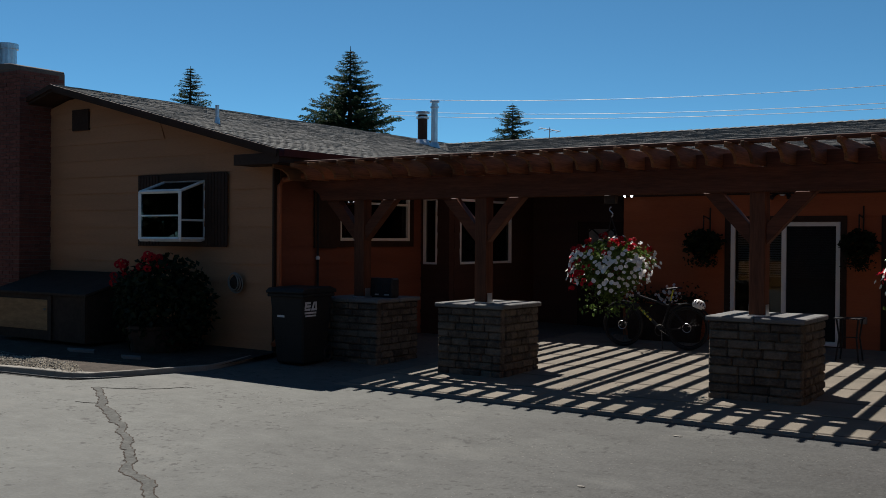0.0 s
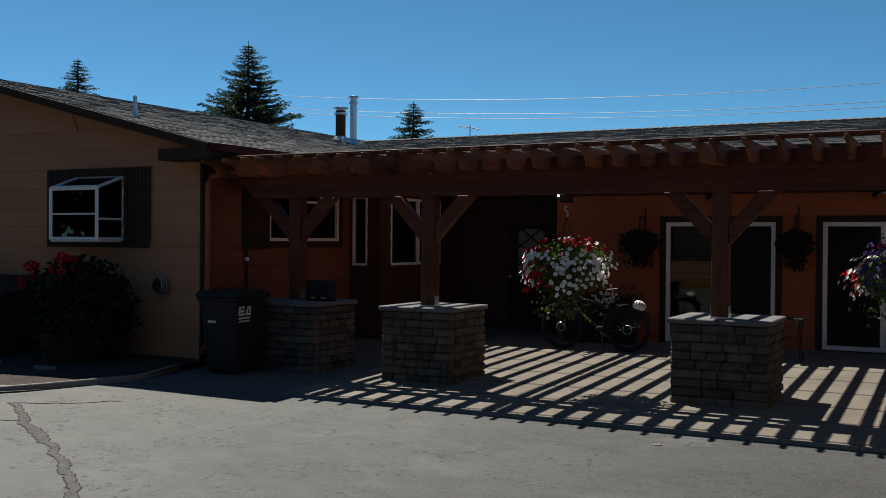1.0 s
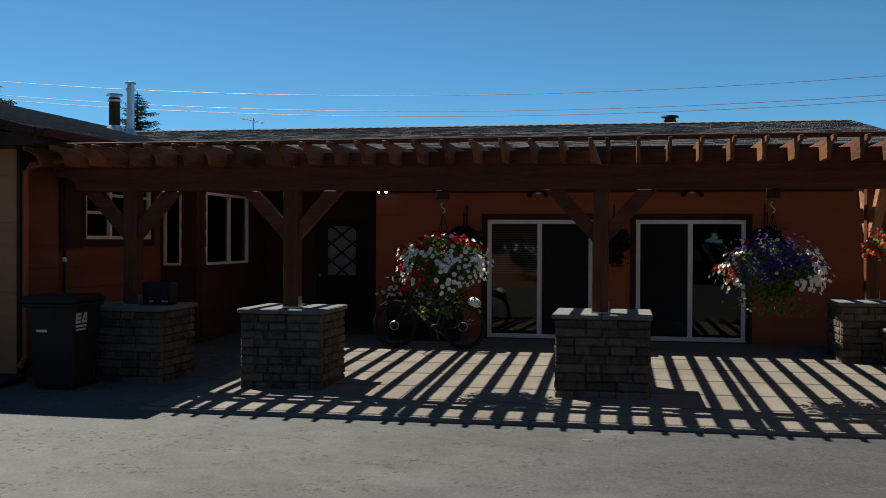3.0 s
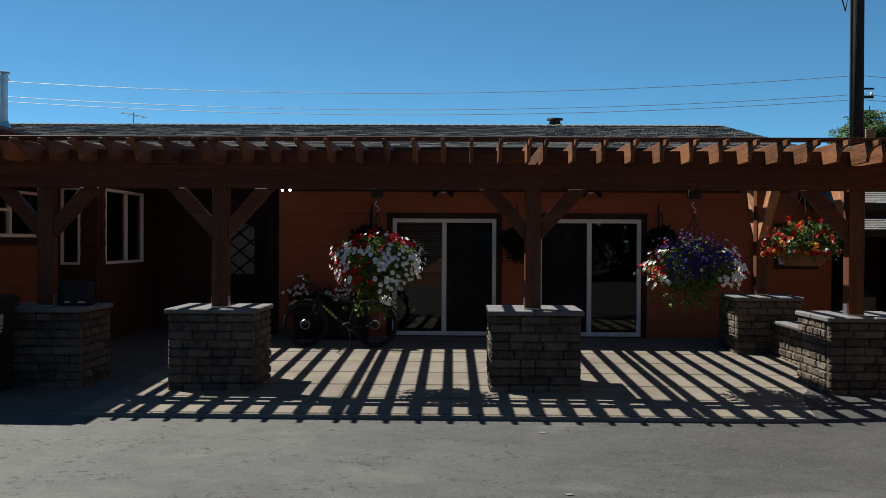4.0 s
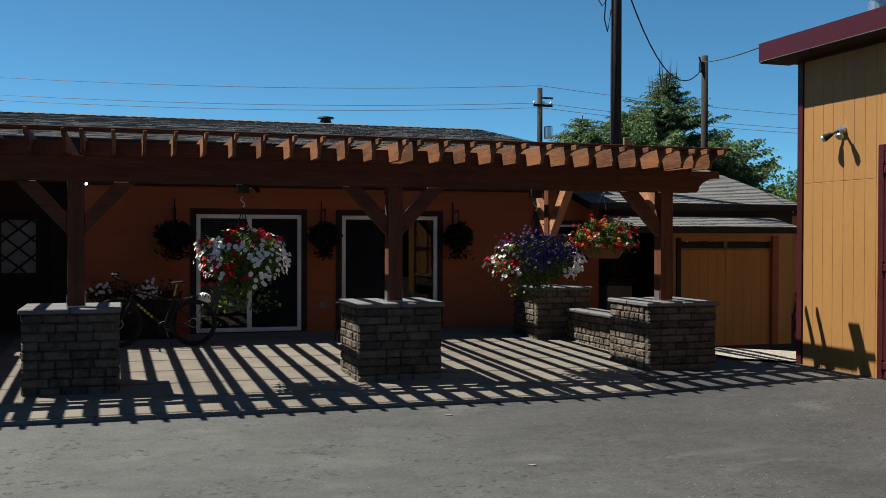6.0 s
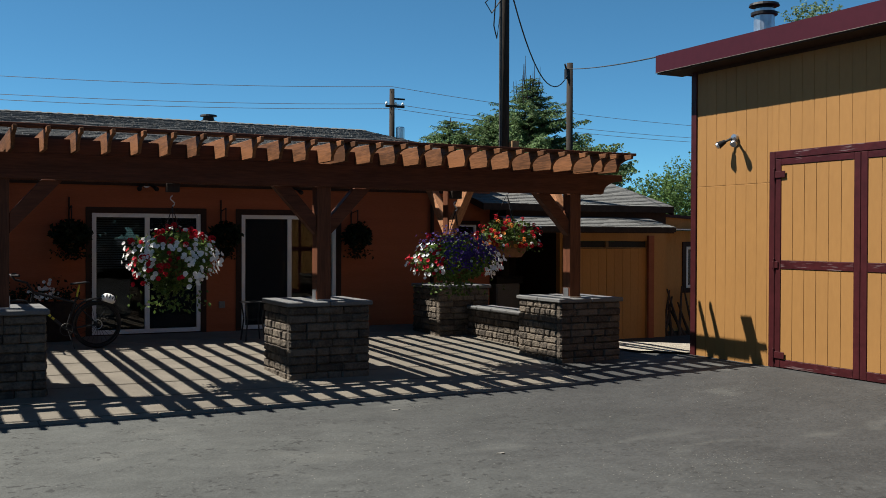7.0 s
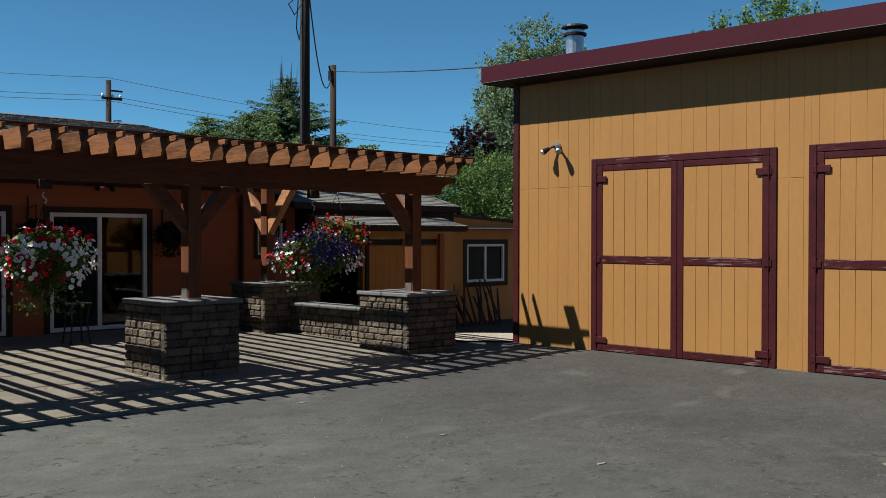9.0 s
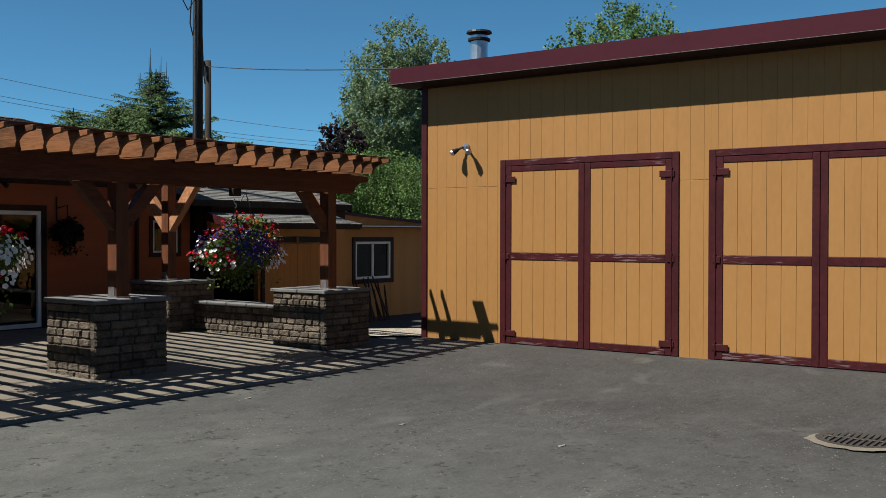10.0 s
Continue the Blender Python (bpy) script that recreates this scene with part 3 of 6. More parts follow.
# roofs
shingled("roof_main", house, (-15.0, 16.62, 3.574), (16.45, 0, 0), (0, 5.58, 0.986), label="low grey shingled roof over the main wing")
shingled("roof_main_back", house, (1.45, 28.2, 3.50), (-16.45, 0, 0), (0, -6.0, 1.06), course=0.6, tab=2.0)
shingled("roof_ell", house, (-10.1, 10.7, 3.353), (0, 19.3, 0), (-5.33, 0, 1.347), label="grey shingled gable roof of the ell")
shingled("roof_ell_west", house, (-20.76, 30.0, 3.353), (0, -19.3, 0), (5.33, 0, 1.347), course=0.6, tab=2.0)
g = Geo()
g.prism([(-10.08, 3.27), (-10.08, 3.35), (-15.43, 4.70), (-15.43, 4.62)], "y", 10.66, 10.70)
g.prism([(-20.78, 3.27), (-20.78, 3.35), (-15.43, 4.70), (-15.43, 4.62)], "y", 10.66, 10.70)
part("rake_board", g.mesh("rake_board", M["brown"]), house, "dark brown rake board")
box("fascia", (-10.095, -10.06, 10.70, 16.3, 3.16, 3.34), M["brown"], house)
box("soffit", (XE, -10.1, YG, 16.3, 3.19, 3.21), M["brown"], house)
box("soffit_return", (-11.0, -10.1, 10.72, YG - 0.02, 3.14, 3.30), M["brown"], house)
box("fascia", (-10.1, 1.45, 16.585, 16.62, 3.33, 3.575), M["brown"], house, "dark brown fascia")
box("soffit", (-10.1, 1.45, 16.62, YF, 3.28, 3.30), M["brown"], house)
box("entry_ceiling", (-9.97, -7.55, YF, 18.1, 3.1, 3.28), M["brown"], house)
g = Geo().prism([(16.62, 3.43), (16.62, 3.574), (22.2, 4.56), (28.2, 3.50), (28.2, 3.36), (22.2, 4.38)], "x", 1.44, 1.47)
part("rake_board", g.mesh("rake_board", M["brown"]), house)
g = Geo().prism([(YF, 3.3), (28.0, 3.3), (22.2, 4.45)], "x", 1.15, 1.3)
part("gable_core", g.mesh("gable_core", M["tan"]), house)
box("gable_vent", (-15.45, -15.0, YG - 0.05, YG, 3.93, 4.30), M["brown"], house, "dark louvred gable vent")

def ridge_caps():
    g = Geo()
    x = -15.0
    while x < 1.4:
        g.prism([(22.03, 4.555), (22.2, 4.592), (22.37, 4.555), (22.37, 4.566), (22.2, 4.604), (22.03, 4.566)], "x", x, x + 0.10)
        g.prism([(22.03, 4.548), (22.2, 4.578), (22.37, 4.548), (22.37, 4.560), (22.2, 4.596), (22.03, 4.560)], "x", x + 0.1, x + 0.205)
        x += 0.205
    tagged(part("ridge_capping", g.mesh("ridge_capping", M["shingle"]), house, "overlapping ridge cap shingles"), kind="stuff")


ridge_caps()

# windows and doors
sliders = [window("door_1", house, "y", YF, -1, *DOOR_A, bars=((-4.66, 0.08),), trim=0.1, sash=0.07),
           window("door_2", house, "y", YF, -1, *DOOR_B, bars=((-2.14, 0.08),), trim=0.1, sash=0.07)]
def insect_screen(door, x0, x1):
    g = Geo().box(x0, x1, YF - 0.009, YF - 0.006, 0.43, 2.31)
    part("insect_screen", g.mesh("insect_screen", M["screen"]), door, "dark fine insect mesh", at=(0, 0, 0))


insect_screen(sliders[0], -4.615, -3.83)
insect_screen(sliders[1], -2.955, -2.185)
window("window_1", house, "y", YF, -1, *SIDE_WIN, trim=0.08, sash=0.04)
window("window_2", house, "x", XE, 1, *ELL_WIN, bars=((13.42, 0.07),), rails=((12.75, 13.39, 2.4), (13.46, 14.6, 2.66)), trim=0.1, sash=0.05)
window("window_3", house, "y", 15.02, -1, *BAY_F, trim=0.0, sash=0.04)
window("window_4", house, "x", -9.97, 1, *BAY_S, bars=((16.36, 0.06),), trim=0.0, sash=0.045)
# shutter west of the ell window
box("shutter", (XE + 0.022, XE + 0.05, 12.05, 12.58, 1.9, 2.95), M["brown"], house, "dark brown shutter")


def garden_window():
    """A projecting white greenhouse window with a sloping glass top and shutters beside it."""
    w = part("window_5", Geo().box(-13.05, -12.11, YG - 0.02, YG + 0.05, 2.02, 2.05).mesh("window_5", M["white"]), house)
    x0, x1, y0, z0, z1, zt = -13.05, -12.11, 10.66, 2.03, 2.78, 2.96
    def bar(name, p, q, r=0.026):
        part(name, Geo().tube([p, q], r, 4).mesh(name, M["white"]), w, at=(0, 0, 0))
    for x in (x0, x1):
        bar("post", (x, y0, z0), (x, y0, z1), 0.034)
        bar("post", (x, YG, z0), (x, YG, zt))
        bar("side_rail", (x, y0, z0), (x, YG, z0), 0.032)
        bar("side_rail", (x, y0, z1), (x, YG, zt))
        bar("side_rail", (x, y0, 2.33), (x, YG, 2.33), 0.018)
        p = part("pane", Geo().prism([(y0, z0), (YG, z0), (YG, zt), (y0, z1)], "x", x - 0.003, x + 0.003).mesh("pane", M["glass"]), w, at=(0, 0, 0))
        p.visible_shadow = False
    for z in (z0, z1):
        bar("rail", (x0, y0, z), (x1, y0, z), 0.034)
    bar("rail", (x0, y0, 2.40), (x1, y0, 2.40), 0.014)
    bar("rail", (x0, YG, zt), (x1, YG, zt))
    for a, b in (((x0, y0), (x1, y0)),):
        p = part("pane", Geo().box(x0, x1, y0 - 0.003, y0 + 0.003, z0, z1).mesh("pane", M["glass"]), w, at=(0, 0, 0))
        p.visible_shadow = False
    g = Geo().prism([(y0, z1), (YG, zt), (YG, zt + 0.006), (y0, z1 + 0.006)], "x", x0, x1)
    part("pane", g.mesh("pane", M["glass"]), w, at=(0, 0, 0)).visible_shadow = False
    part("window_sill", Geo().box(x0, x1, y0, YG + 0.1, 1.99, 2.02).mesh("window_sill", M["white"], 0.005), w, at=(0, 0, 0))
    part("shelf", Geo().box(x0 + 0.03, x1 - 0.03, y0 + 0.05, YG, 2.325, 2.335).mesh("shelf", M["glass"]), w, at=(0, 0, 0))
    t = Geo()
    t.box(-13.66, -13.12, YG - 0.05, YG - 0.02, 1.91, 3.09).box(-12.05, -11.58, YG - 0.05, YG - 0.02, 1.91, 3.09)
    t.box(-13.12, -12.05, YG - 0.05, YG - 0.02, 2.98, 3.09).box(-13.12, -12.05, YG - 0.05, YG - 0.02, 1.91, 2.0)
    part("trim", t.mesh("trim", M["brown"]), w, "dark brown trim boards", at=(0, 0, 0))
    for k in range(7):
        for x in (-13.64, -12.03):
            part("shutter_board", Geo().box(x + k * 0.073, x + k * 0.073 + 0.062, YG - 0.068, YG - 0.05, 1.93, 3.07).mesh("shutter_board", M["brown"], 0.004), w, at=(0, 0, 0))


garden_window()

# entry door with leaded diamond light
entry = part("door_3", Geo().box(ENTRY[0], ENTRY[1], 18.13, 18.18, ENTRY[2], 1.36).mesh("door_3", M["brown"]), house)
g = Geo()
for q in ((-8.95, -8.74, 1.36, 2.42), (-8.19, -7.95, 1.36, 2.42), (-8.74, -8.19, 2.28, 2.42)):
    g.box(q[0], q[1], 18.13, 18.18, q[2], q[3])
part("door_leaf", g.mesh("door_leaf", M["brown"]), entry, "dark wooden entry door leaf", at=(0, 0, 0))


# rooms behind the glass
room = thing("interior_walls", "dim plain room surfaces behind the glazing", "room", (0, 0, 0), kind="structure")
g = Geo()
g.box(-7.4, 1.9, 21.4, 21.5, 0.3, 3.2).box(-7.4, -7.3, YF + 0.2, 21.4, 0.3, 3.2).box(1.3, 1.4, YF + 0.2, 21.4, 0.3, 3.2)
g.box(-20, -10.8, 16.6, 16.7, 0.3, 3.2).box(-16.2, -16.1, YG + 0.2, 16.6, 0.3, 3.2).box(-12.6, -12.5, 16.8, 20, 0.3, 3.2)
part("wall", g.mesh("wall", M["dim"]), room)
g = Geo().box(-7.4, 1.9, YF + 0.16, 21.4, 0.2, 0.34).box(-16.2, -10.75, YG + 0.16, 16.6, 0.2, 0.34).box(-12.6, -10.1, 15.2, 20, 0.2, 0.33)
part("floor", g.mesh("floor", M["dark_brown_box"]), room)
g = Geo().box(-7.4, 1.9, YF + 0.16, 21.4, 3.0, 3.1).box(-16.2, -10.75, YG + 0.16, 16.6, 3.0, 3.1).box(-12.6, -10.1, 15.2, 20, 3.0, 3.1)
part("ceiling", g.mesh("ceiling", M["dim"]), room)


# chimney
def chimney():
    c = thing("chimney", "red brick chimney with a concrete cap at the gable", "chimney", (-16.6, 10.9, 0.2))
    x0, x1, y0, y1, top = -17.6, -16.12, 10.53, 11.45, 5.03
    core = part("core", Geo().box(x0 + 0.012, x1 - 0.012, y0 + 0.012, y1, 0.2, top).mesh("core", M["brick_mortar"]), c)
    bl = Geo().box(-0.096, 0.096, -0.045, 0.045, -0.029, 0.029).mesh("brick", M["brick"], 0.003)
    k, z = 0, 0.24
    while z < top - 0.03:
        off = 0.1 * (k % 2)
        x = x1 - 0.096 - off
        while x > x0 + 0.09:
            part("brick", bl, core, at=(x, y0 + 0.045, z))
            x -= 0.203
        if z > 1.0:
            y = y0 + (0.096 if off else 0.19)
            while y < y1 - 0.08:
                part("brick", bl, core, at=Matrix.Translation((x1 - 0.045, y, z)) @ Matrix.Rotation(math.pi / 2, 4, 'Z'))
                y += 0.203
        z += 0.0685
        k += 1
    part("cap", Geo().prism([(x0, top), (x1, top), (x1 - 0.02, top + 0.05), (x1 - 0.3, top + 0.11), ((x0 + x1) / 2, top + 0.14), (x0 + 0.3, top + 0.11), (x0 + 0.02, top + 0.05)], "y", y0, y1).mesh("cap", M["brick_mortar"], 0.01), c, "rounded mortar cap")
    part("flue", Geo().lathe([(0.15, 0.0), (0.15, 0.36), (0.18, 0.36), (0.18, 0.46), (0.05, 0.48)], (-16.97, 10.85, top + 0.1)).mesh("flue", M["steel"], smooth=False), c, "galvanised metal flue")


chimney()


# ---- the workshop ----
XS = 2.285
shop = thing("workshop", "tall ochre workshop with grooved panel siding and maroon trim", "workshop", (XS, 11.38, 0.22))
LEAF_DOORS = ((6.80, 9.83), (3.32, 6.35))
holes = [(a + 0.02, b - 0.02, 0.1, 3.165) for a, b in LEAF_DOORS]
core = Geo()
for a, b, c, d in cells(2.7, 11.40, 0.1, 4.62, holes):
    core.box(XS + 0.0045, XS + 0.15, a, b, c, d)
wall = part("wall_front", core.mesh("wall_front", M["gold"]), shop)
y = 11.31
plank_meshes = {}
while y > 2.75:
    lo = y - 0.2035
    for zz in ((0.2, 2.755), (2.762, 4.6)):
        for a, b, c, d in cells(lo + 0.004, y - 0.004, zz[0], zz[1], holes):
            key = (round(b - a, 3), round(d - c, 3))
            if key not in plank_meshes:
                plank_meshes[key] = Geo().box(0.001, 0.011, 0, key[0], 0, key[1]).mesh("plank", M["gold"], 0.002)
            part("plank", plank_meshes[key], wall, at=(XS, a, c))
    y = lo
g = Geo().box(XS + 0.15, 11.0, 11.24, 11.40, 0.1, 4.9).box(XS + 0.15, 11.0, 2.7, 2.85, 0.1, 4.9).box(10.85, 11.0, 2.7, 11.4, 0.1, 5.4)
part("wall_back", g.mesh("wall_back", M["gold"]), shop)
box("corner_board", (XS - 0.02, XS + 0.1, 11.315, 11.43, 0.15, 4.6), M["maroon"], shop, "maroon corner board", 0.005)
g = Geo().prism([(1.9, 4.50), (1.9, 4.76), (2.1, 4.80), (11.5, 6.0), (11.5, 5.85), (2.4, 4.60)], "y", 2.3, 11.79)
part("roof", g.mesh("roof", M["maroon"]), shop)
box("fascia", (1.885, 1.899, 2.3, 11.80, 4.505, 4.765), M["maroon_metal"], shop, "maroon metal fascia")
box("fascia", (1.90, 11.5, 11.791, 11.805, 4.505, 4.765), M["maroon_metal"], shop)
box("drip_edge", (1.872, 1.90, 2.3, 11.80, 4.500, 4.504), M["mortar"], shop)
box("soffit", (1.90, XS + 0.1, 2.3, 11.78, 4.48, 4.497), M["brown"], shop)
box("wall_head", (XS - 0.004, XS + 0.15, 2.7, 11.4, 4.44, 4.479), M["brown"], shop)


def double_door(y0, y1, n):
    """A pair of boarded leaves with maroon rails, stiles and strap hinges."""
    zb, zt = 0.245, 3.175
    g = Geo()
    g.box(XS - 0.020, XS + 0.02, y0 + 0.10, y1 - 0.10, zt - 0.10, zt)
    d = part("door_%d" % n, g.mesh("door_frame", M["maroon_worn"], 0.006), shop, "maroon double door with ochre panels")
    for a, b in ((y0 - 0.005, y0 + 0.10), (y1 - 0.10, y1 + 0.005)):
        part("jamb", Geo().box(XS - 0.020, XS + 0.02, a, b, zb, zt).mesh("jamb", M["maroon"], 0.006), d, at=(0, 0, 0))
    mid = (y0 + y1) / 2
    for a, b, hinge in ((y0 + 0.104, mid - 0.003, y0), (mid + 0.003, y1 - 0.104, y1)):
        g = Geo()
        s = 0.10
        za, zz = zb + 0.01, zt - 0.105
        g.box(XS - 0.016, XS + 0.0, a, a + s, za, zz).box(XS - 0.016, XS + 0.0, b - s, b, za, zz)
        leaf = part("door_leaf", g.mesh("door_leaf", M["maroon"], 0.005), d, "maroon rails and stiles", at=(0, 0, 0))
        for r in ((za, za + 0.11), (1.585, 1.70), (zz - 0.085, zz)):
            part("door_rail", Geo().box(XS - 0.014, XS + 0.0, a + s, b - s, *r).mesh("door_rail", M["maroon_worn"], 0.005), leaf, "maroon rail with flaking paint", at=(0, 0, 0))
        part("backing", Geo().box(XS + 0.0005, XS + 0.03, a + 0.002, b - 0.002, za + 0.002, zz - 0.002).mesh("backing", M["gold"]), d, at=(0, 0, 0))
        w = (b - a - 2 * s) / 6
        for k in range(6):
            for r in ((za + 0.112, 1.583), (1.702, zz - 0.087)):
                ya, yb = a + s + k * w + (0.0028 if k else 0.001), a + s + (k + 1) * w - (0.0028 if k < 5 else 0.001)
                part("plank", Geo().box(XS - 0.005, XS + 0.003, ya, yb, *r).mesh("plank", M["gold"], 0.002), d, at=(0, 0, 0))
        sg = 1 if hinge == y0 else -1
        for z in (0.42, 1.64, 2.86):
            g = Geo()
            lo, hi = sorted((hinge + sg * 0.06, hinge + sg * (0.29 if z != 1.64 else 0.17)))
            g.box(XS - 0.031, XS - 0.0205, lo, hi, z - 0.045, z + 0.045)
            g.tube([(XS - 0.030, hinge + sg * 0.1, z - 0.085), (XS - 0.030, hinge + sg * 0.1, z + 0.085)], 0.013, 8)
            part("hinge", g.mesh("hinge", M["maroon"], 0.003), d, "maroon strap hinge", at=(0, 0, 0))


for k, (a, b) in enumerate(LEAF_DOORS):
    double_door(a, b, 4 + k)


# ---- pergola ----
POSTS = (-9.40, -7.262, -3.47, 0.385)
YP, YE = 11.82, 15.75
pergola = thing("pergola", "stained cedar pergola with scrolled rafter tails on stone piers", "pergola", (-3.465, YP, 1.18))


RAF_LOW, RAF_BACK, RAF_TOP = 2.925, 2.98, 3.15      # under the tails, behind the beam, top edge


def rafter_mesh():
    """A rafter with a concave scroll cut into its tail, stepped up behind the beam; x is centred."""
    y0, y1 = 10.85, 17.10
    low = [(y1, RAF_BACK), (11.99, RAF_BACK), (11.96, RAF_LOW), (11.20, RAF_LOW)]
    for k in range(0, 9):
        a = math.pi / 2 * k / 8
        low.append((11.19 - (1 - math.cos(a)) * 0.30, RAF_LOW + 0.012 + math.sin(a) * 0.15))
    out = low + [(10.86, RAF_TOP - 0.06), (10.85, RAF_TOP - 0.05), (10.85, RAF_TOP), (y1, RAF_TOP)]
    return Geo().prism(out, "x", -0.020, 0.020).mesh("rafter", M["cedar_y"], 0.004)


rm = rafter_mesh()
xs = [-10.32, -9.97, -9.64, -9.42, -9.095, -8.757, -8.40, -8.09, -7.727]
for p in POSTS[1:]:
    xs += [p - 0.091, p + 0.091]
for a, b, n in ((POSTS[1] + 0.091, POSTS[2] - 0.091, 11), (POSTS[2] + 0.091, POSTS[3] - 0.091, 11)):
    xs += [a + (b - a) * k / n for k in range(1, n)]
xs.append(0.725)
for x in sorted(xs):
    part("rafter", rm, pergola, at=Vector((x, 0, 0)) - ORIGIN[pergola])


def beam(x0, x1, y, z0, z1):
    def end(x, s):
        pts = [(x, z1), (x, z1 - 0.095)]
        for k in range(9):
            a = math.pi / 2 * k / 8
            pts.append((x - s * (0.03 + math.sin(a) * 0.30), z1 - 0.095 - (1 - math.cos(a)) * (z1 - z0 - 0.115)))
        pts.append((x - s * 0.36, z0))
        return pts
    g = Geo().prism(end(x1, 1) + end(x0, -1)[::-1], "y", y - 0.022, y + 0.022)
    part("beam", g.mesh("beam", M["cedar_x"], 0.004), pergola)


for y in (YP - 0.117, YP + 0.117):
    beam(-10.45, 1.18, y, 2.632, RAF_LOW - 0.002)
box("purlin", (-10.45, 0.93, 11.02, 11.23, RAF_TOP + 0.002, RAF_TOP + 0.038), M["cedar_x"], pergola, bevel=0.004)
box("ledger", (-7.5, 1.3, 17.095, 17.135, 2.85, 3.14), M["brown"], pergola)


xs.sort()
for a, b in zip(xs, xs[1:]):
    if b - a > 0.2:
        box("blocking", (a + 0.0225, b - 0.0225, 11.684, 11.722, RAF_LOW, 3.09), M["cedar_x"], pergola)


def post(x, y, z0, z1, braces):
    box("post", (x - 0.093, x + 0.093, y - 0.093, y + 0.093, z0 + 0.02, z1), M["cedar_z"], pergola, bevel=0.006)
    g = Geo().box(x - 0.1, x + 0.1, y - 0.1, y + 0.1, z0, z0 + 0.02)
    g.box(x - 0.102, x - 0.095, y - 0.06, y + 0.06, z0 + 0.02, z0 + 0.14).box(x + 0.095, x + 0.102, y - 0.06, y + 0.06, z0 + 0.02, z0 + 0.14)
    part("post_base", g.mesh("post_base", M["steel"]), pergola, "galvanised post bracket")
    for s in braces:
        a, b = Vector((x + s * 0.095, 0, 2.02)), Vector((x + s * 0.66, 0, z1 if y > 14 else 2.632))
        w = 0.185
        pts = [(a.x, a.z), (b.x, b.z), (b.x - s * w * 1.25, b.z), (a.x, a.z + w * 1.25)]
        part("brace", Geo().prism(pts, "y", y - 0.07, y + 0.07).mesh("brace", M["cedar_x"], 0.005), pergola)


for x in POSTS:
    post(x, YP, 1.18 if x < 0 else 1.13, RAF_LOW - 0.004, (-1, 1) if x < 0 else (-1,))
post(0.41, YE, 1.167, RAF_BACK - 0.003, ())
for yb, s in ((YE, -1), (YE, 1), (YP, 1)):
    pts = [(yb + s * 0.095, 2.02), (yb + s * 0.90, RAF_LOW - 0.003), (yb + s * 0.64, RAF_LOW - 0.003), (yb + s * 0.095, 2.28)]
    part("brace", Geo().prism(pts, "x", 0.34, 0.48).mesh("brace", M["cedar_pale"], 0.005), pergola)


# ---- stone piers ----
def block_mesh(w, d, h, seed):
    """A split-faced block: rough front at -y, worn edges."""
    rnd = random.Random(seed)
    g = Geo()
    nx, nz = 4, 3
    m = 0.018 / w
    us, vs = (0.0, m, 0.5, 1 - m, 1.0), (0.0, 0.17, 0.83, 1.0)
    tilt = (rnd.random() - 0.5) * 0.012
    for j in range(nz + 1):
        for i in range(nx + 1):
            e = (i in (0, nx)) + (j in (0, nz))
            y = (-0.006 - rnd.random() * 0.012 + tilt * (us[i] - 0.5), 0.010, 0.020)[e]
            k = 0.010 if e == 0 else 0.004
            inset = 0.003 if e == 2 else 0.0
            x = w * (us[i] - 0.5) + (rnd.random() - 0.5) * k
            g.v.append((x - math.copysign(inset, x), y, h * vs[j] + (rnd.random() - 0.5) * k))
    for j in range(nz):
        for i in range(nx):
            a = j * (nx + 1) + i
            g.f.append((a, a + 1, a + nx + 2, a + nx + 1))
    o = len(g.v)
    g.v += [(-w / 2, d, 0), (w / 2, d, 0), (w / 2, d, h), (-w / 2, d, h)]
    bl, br, tl, tr = 0, nx, nz * (nx + 1), nz * (nx + 1) + nx
    g.f += [tuple([o, o + 1] + list(range(nx, -1, -1))), tuple([o + 2, o + 3] + list(range(tl, tr + 1))), (o + 3, o, *[k * (nx + 1) for k in range(nz + 1)]), tuple([o + 1, o + 2] + [tr - k * (nx + 1) for k in range(nz + 1)])]
    return g.mesh("stone_block", M["stone"])


COURSE = 0.101
BLOCKS = {w: [block_mesh(w - 0.004, 0.09, COURSE - 0.004, 11 * k + int(w * 1000)) for k in range(3)] for w in (0.14, 0.18, 0.23, 0.29, 0.36)}


def face_row(parent, length, to_world, z, rnd, widths):
    """Fills one course of a face with blocks; to_world places a block by its middle along the face."""
    u, left = 0.0, length
    while left > 0.01:
        w = rnd.choice(widths)
        if left - w < 0.13:
            w = min((0.14, 0.18, 0.23, 0.29, 0.36), key=lambda q: abs(q - left))
            sc = left / w
        else:
            sc = 1.0
        m = to_world(u + w * sc / 2, z) @ Matrix.Translation((0, (rnd.random() - 0.5) * 0.014, 0)) @ Matrix.Diagonal((sc, 1, 1, 1))
        part("stone_block", rnd.choice(BLOCKS[w]), parent, at=m)
        u += w * sc
        left -= w * sc


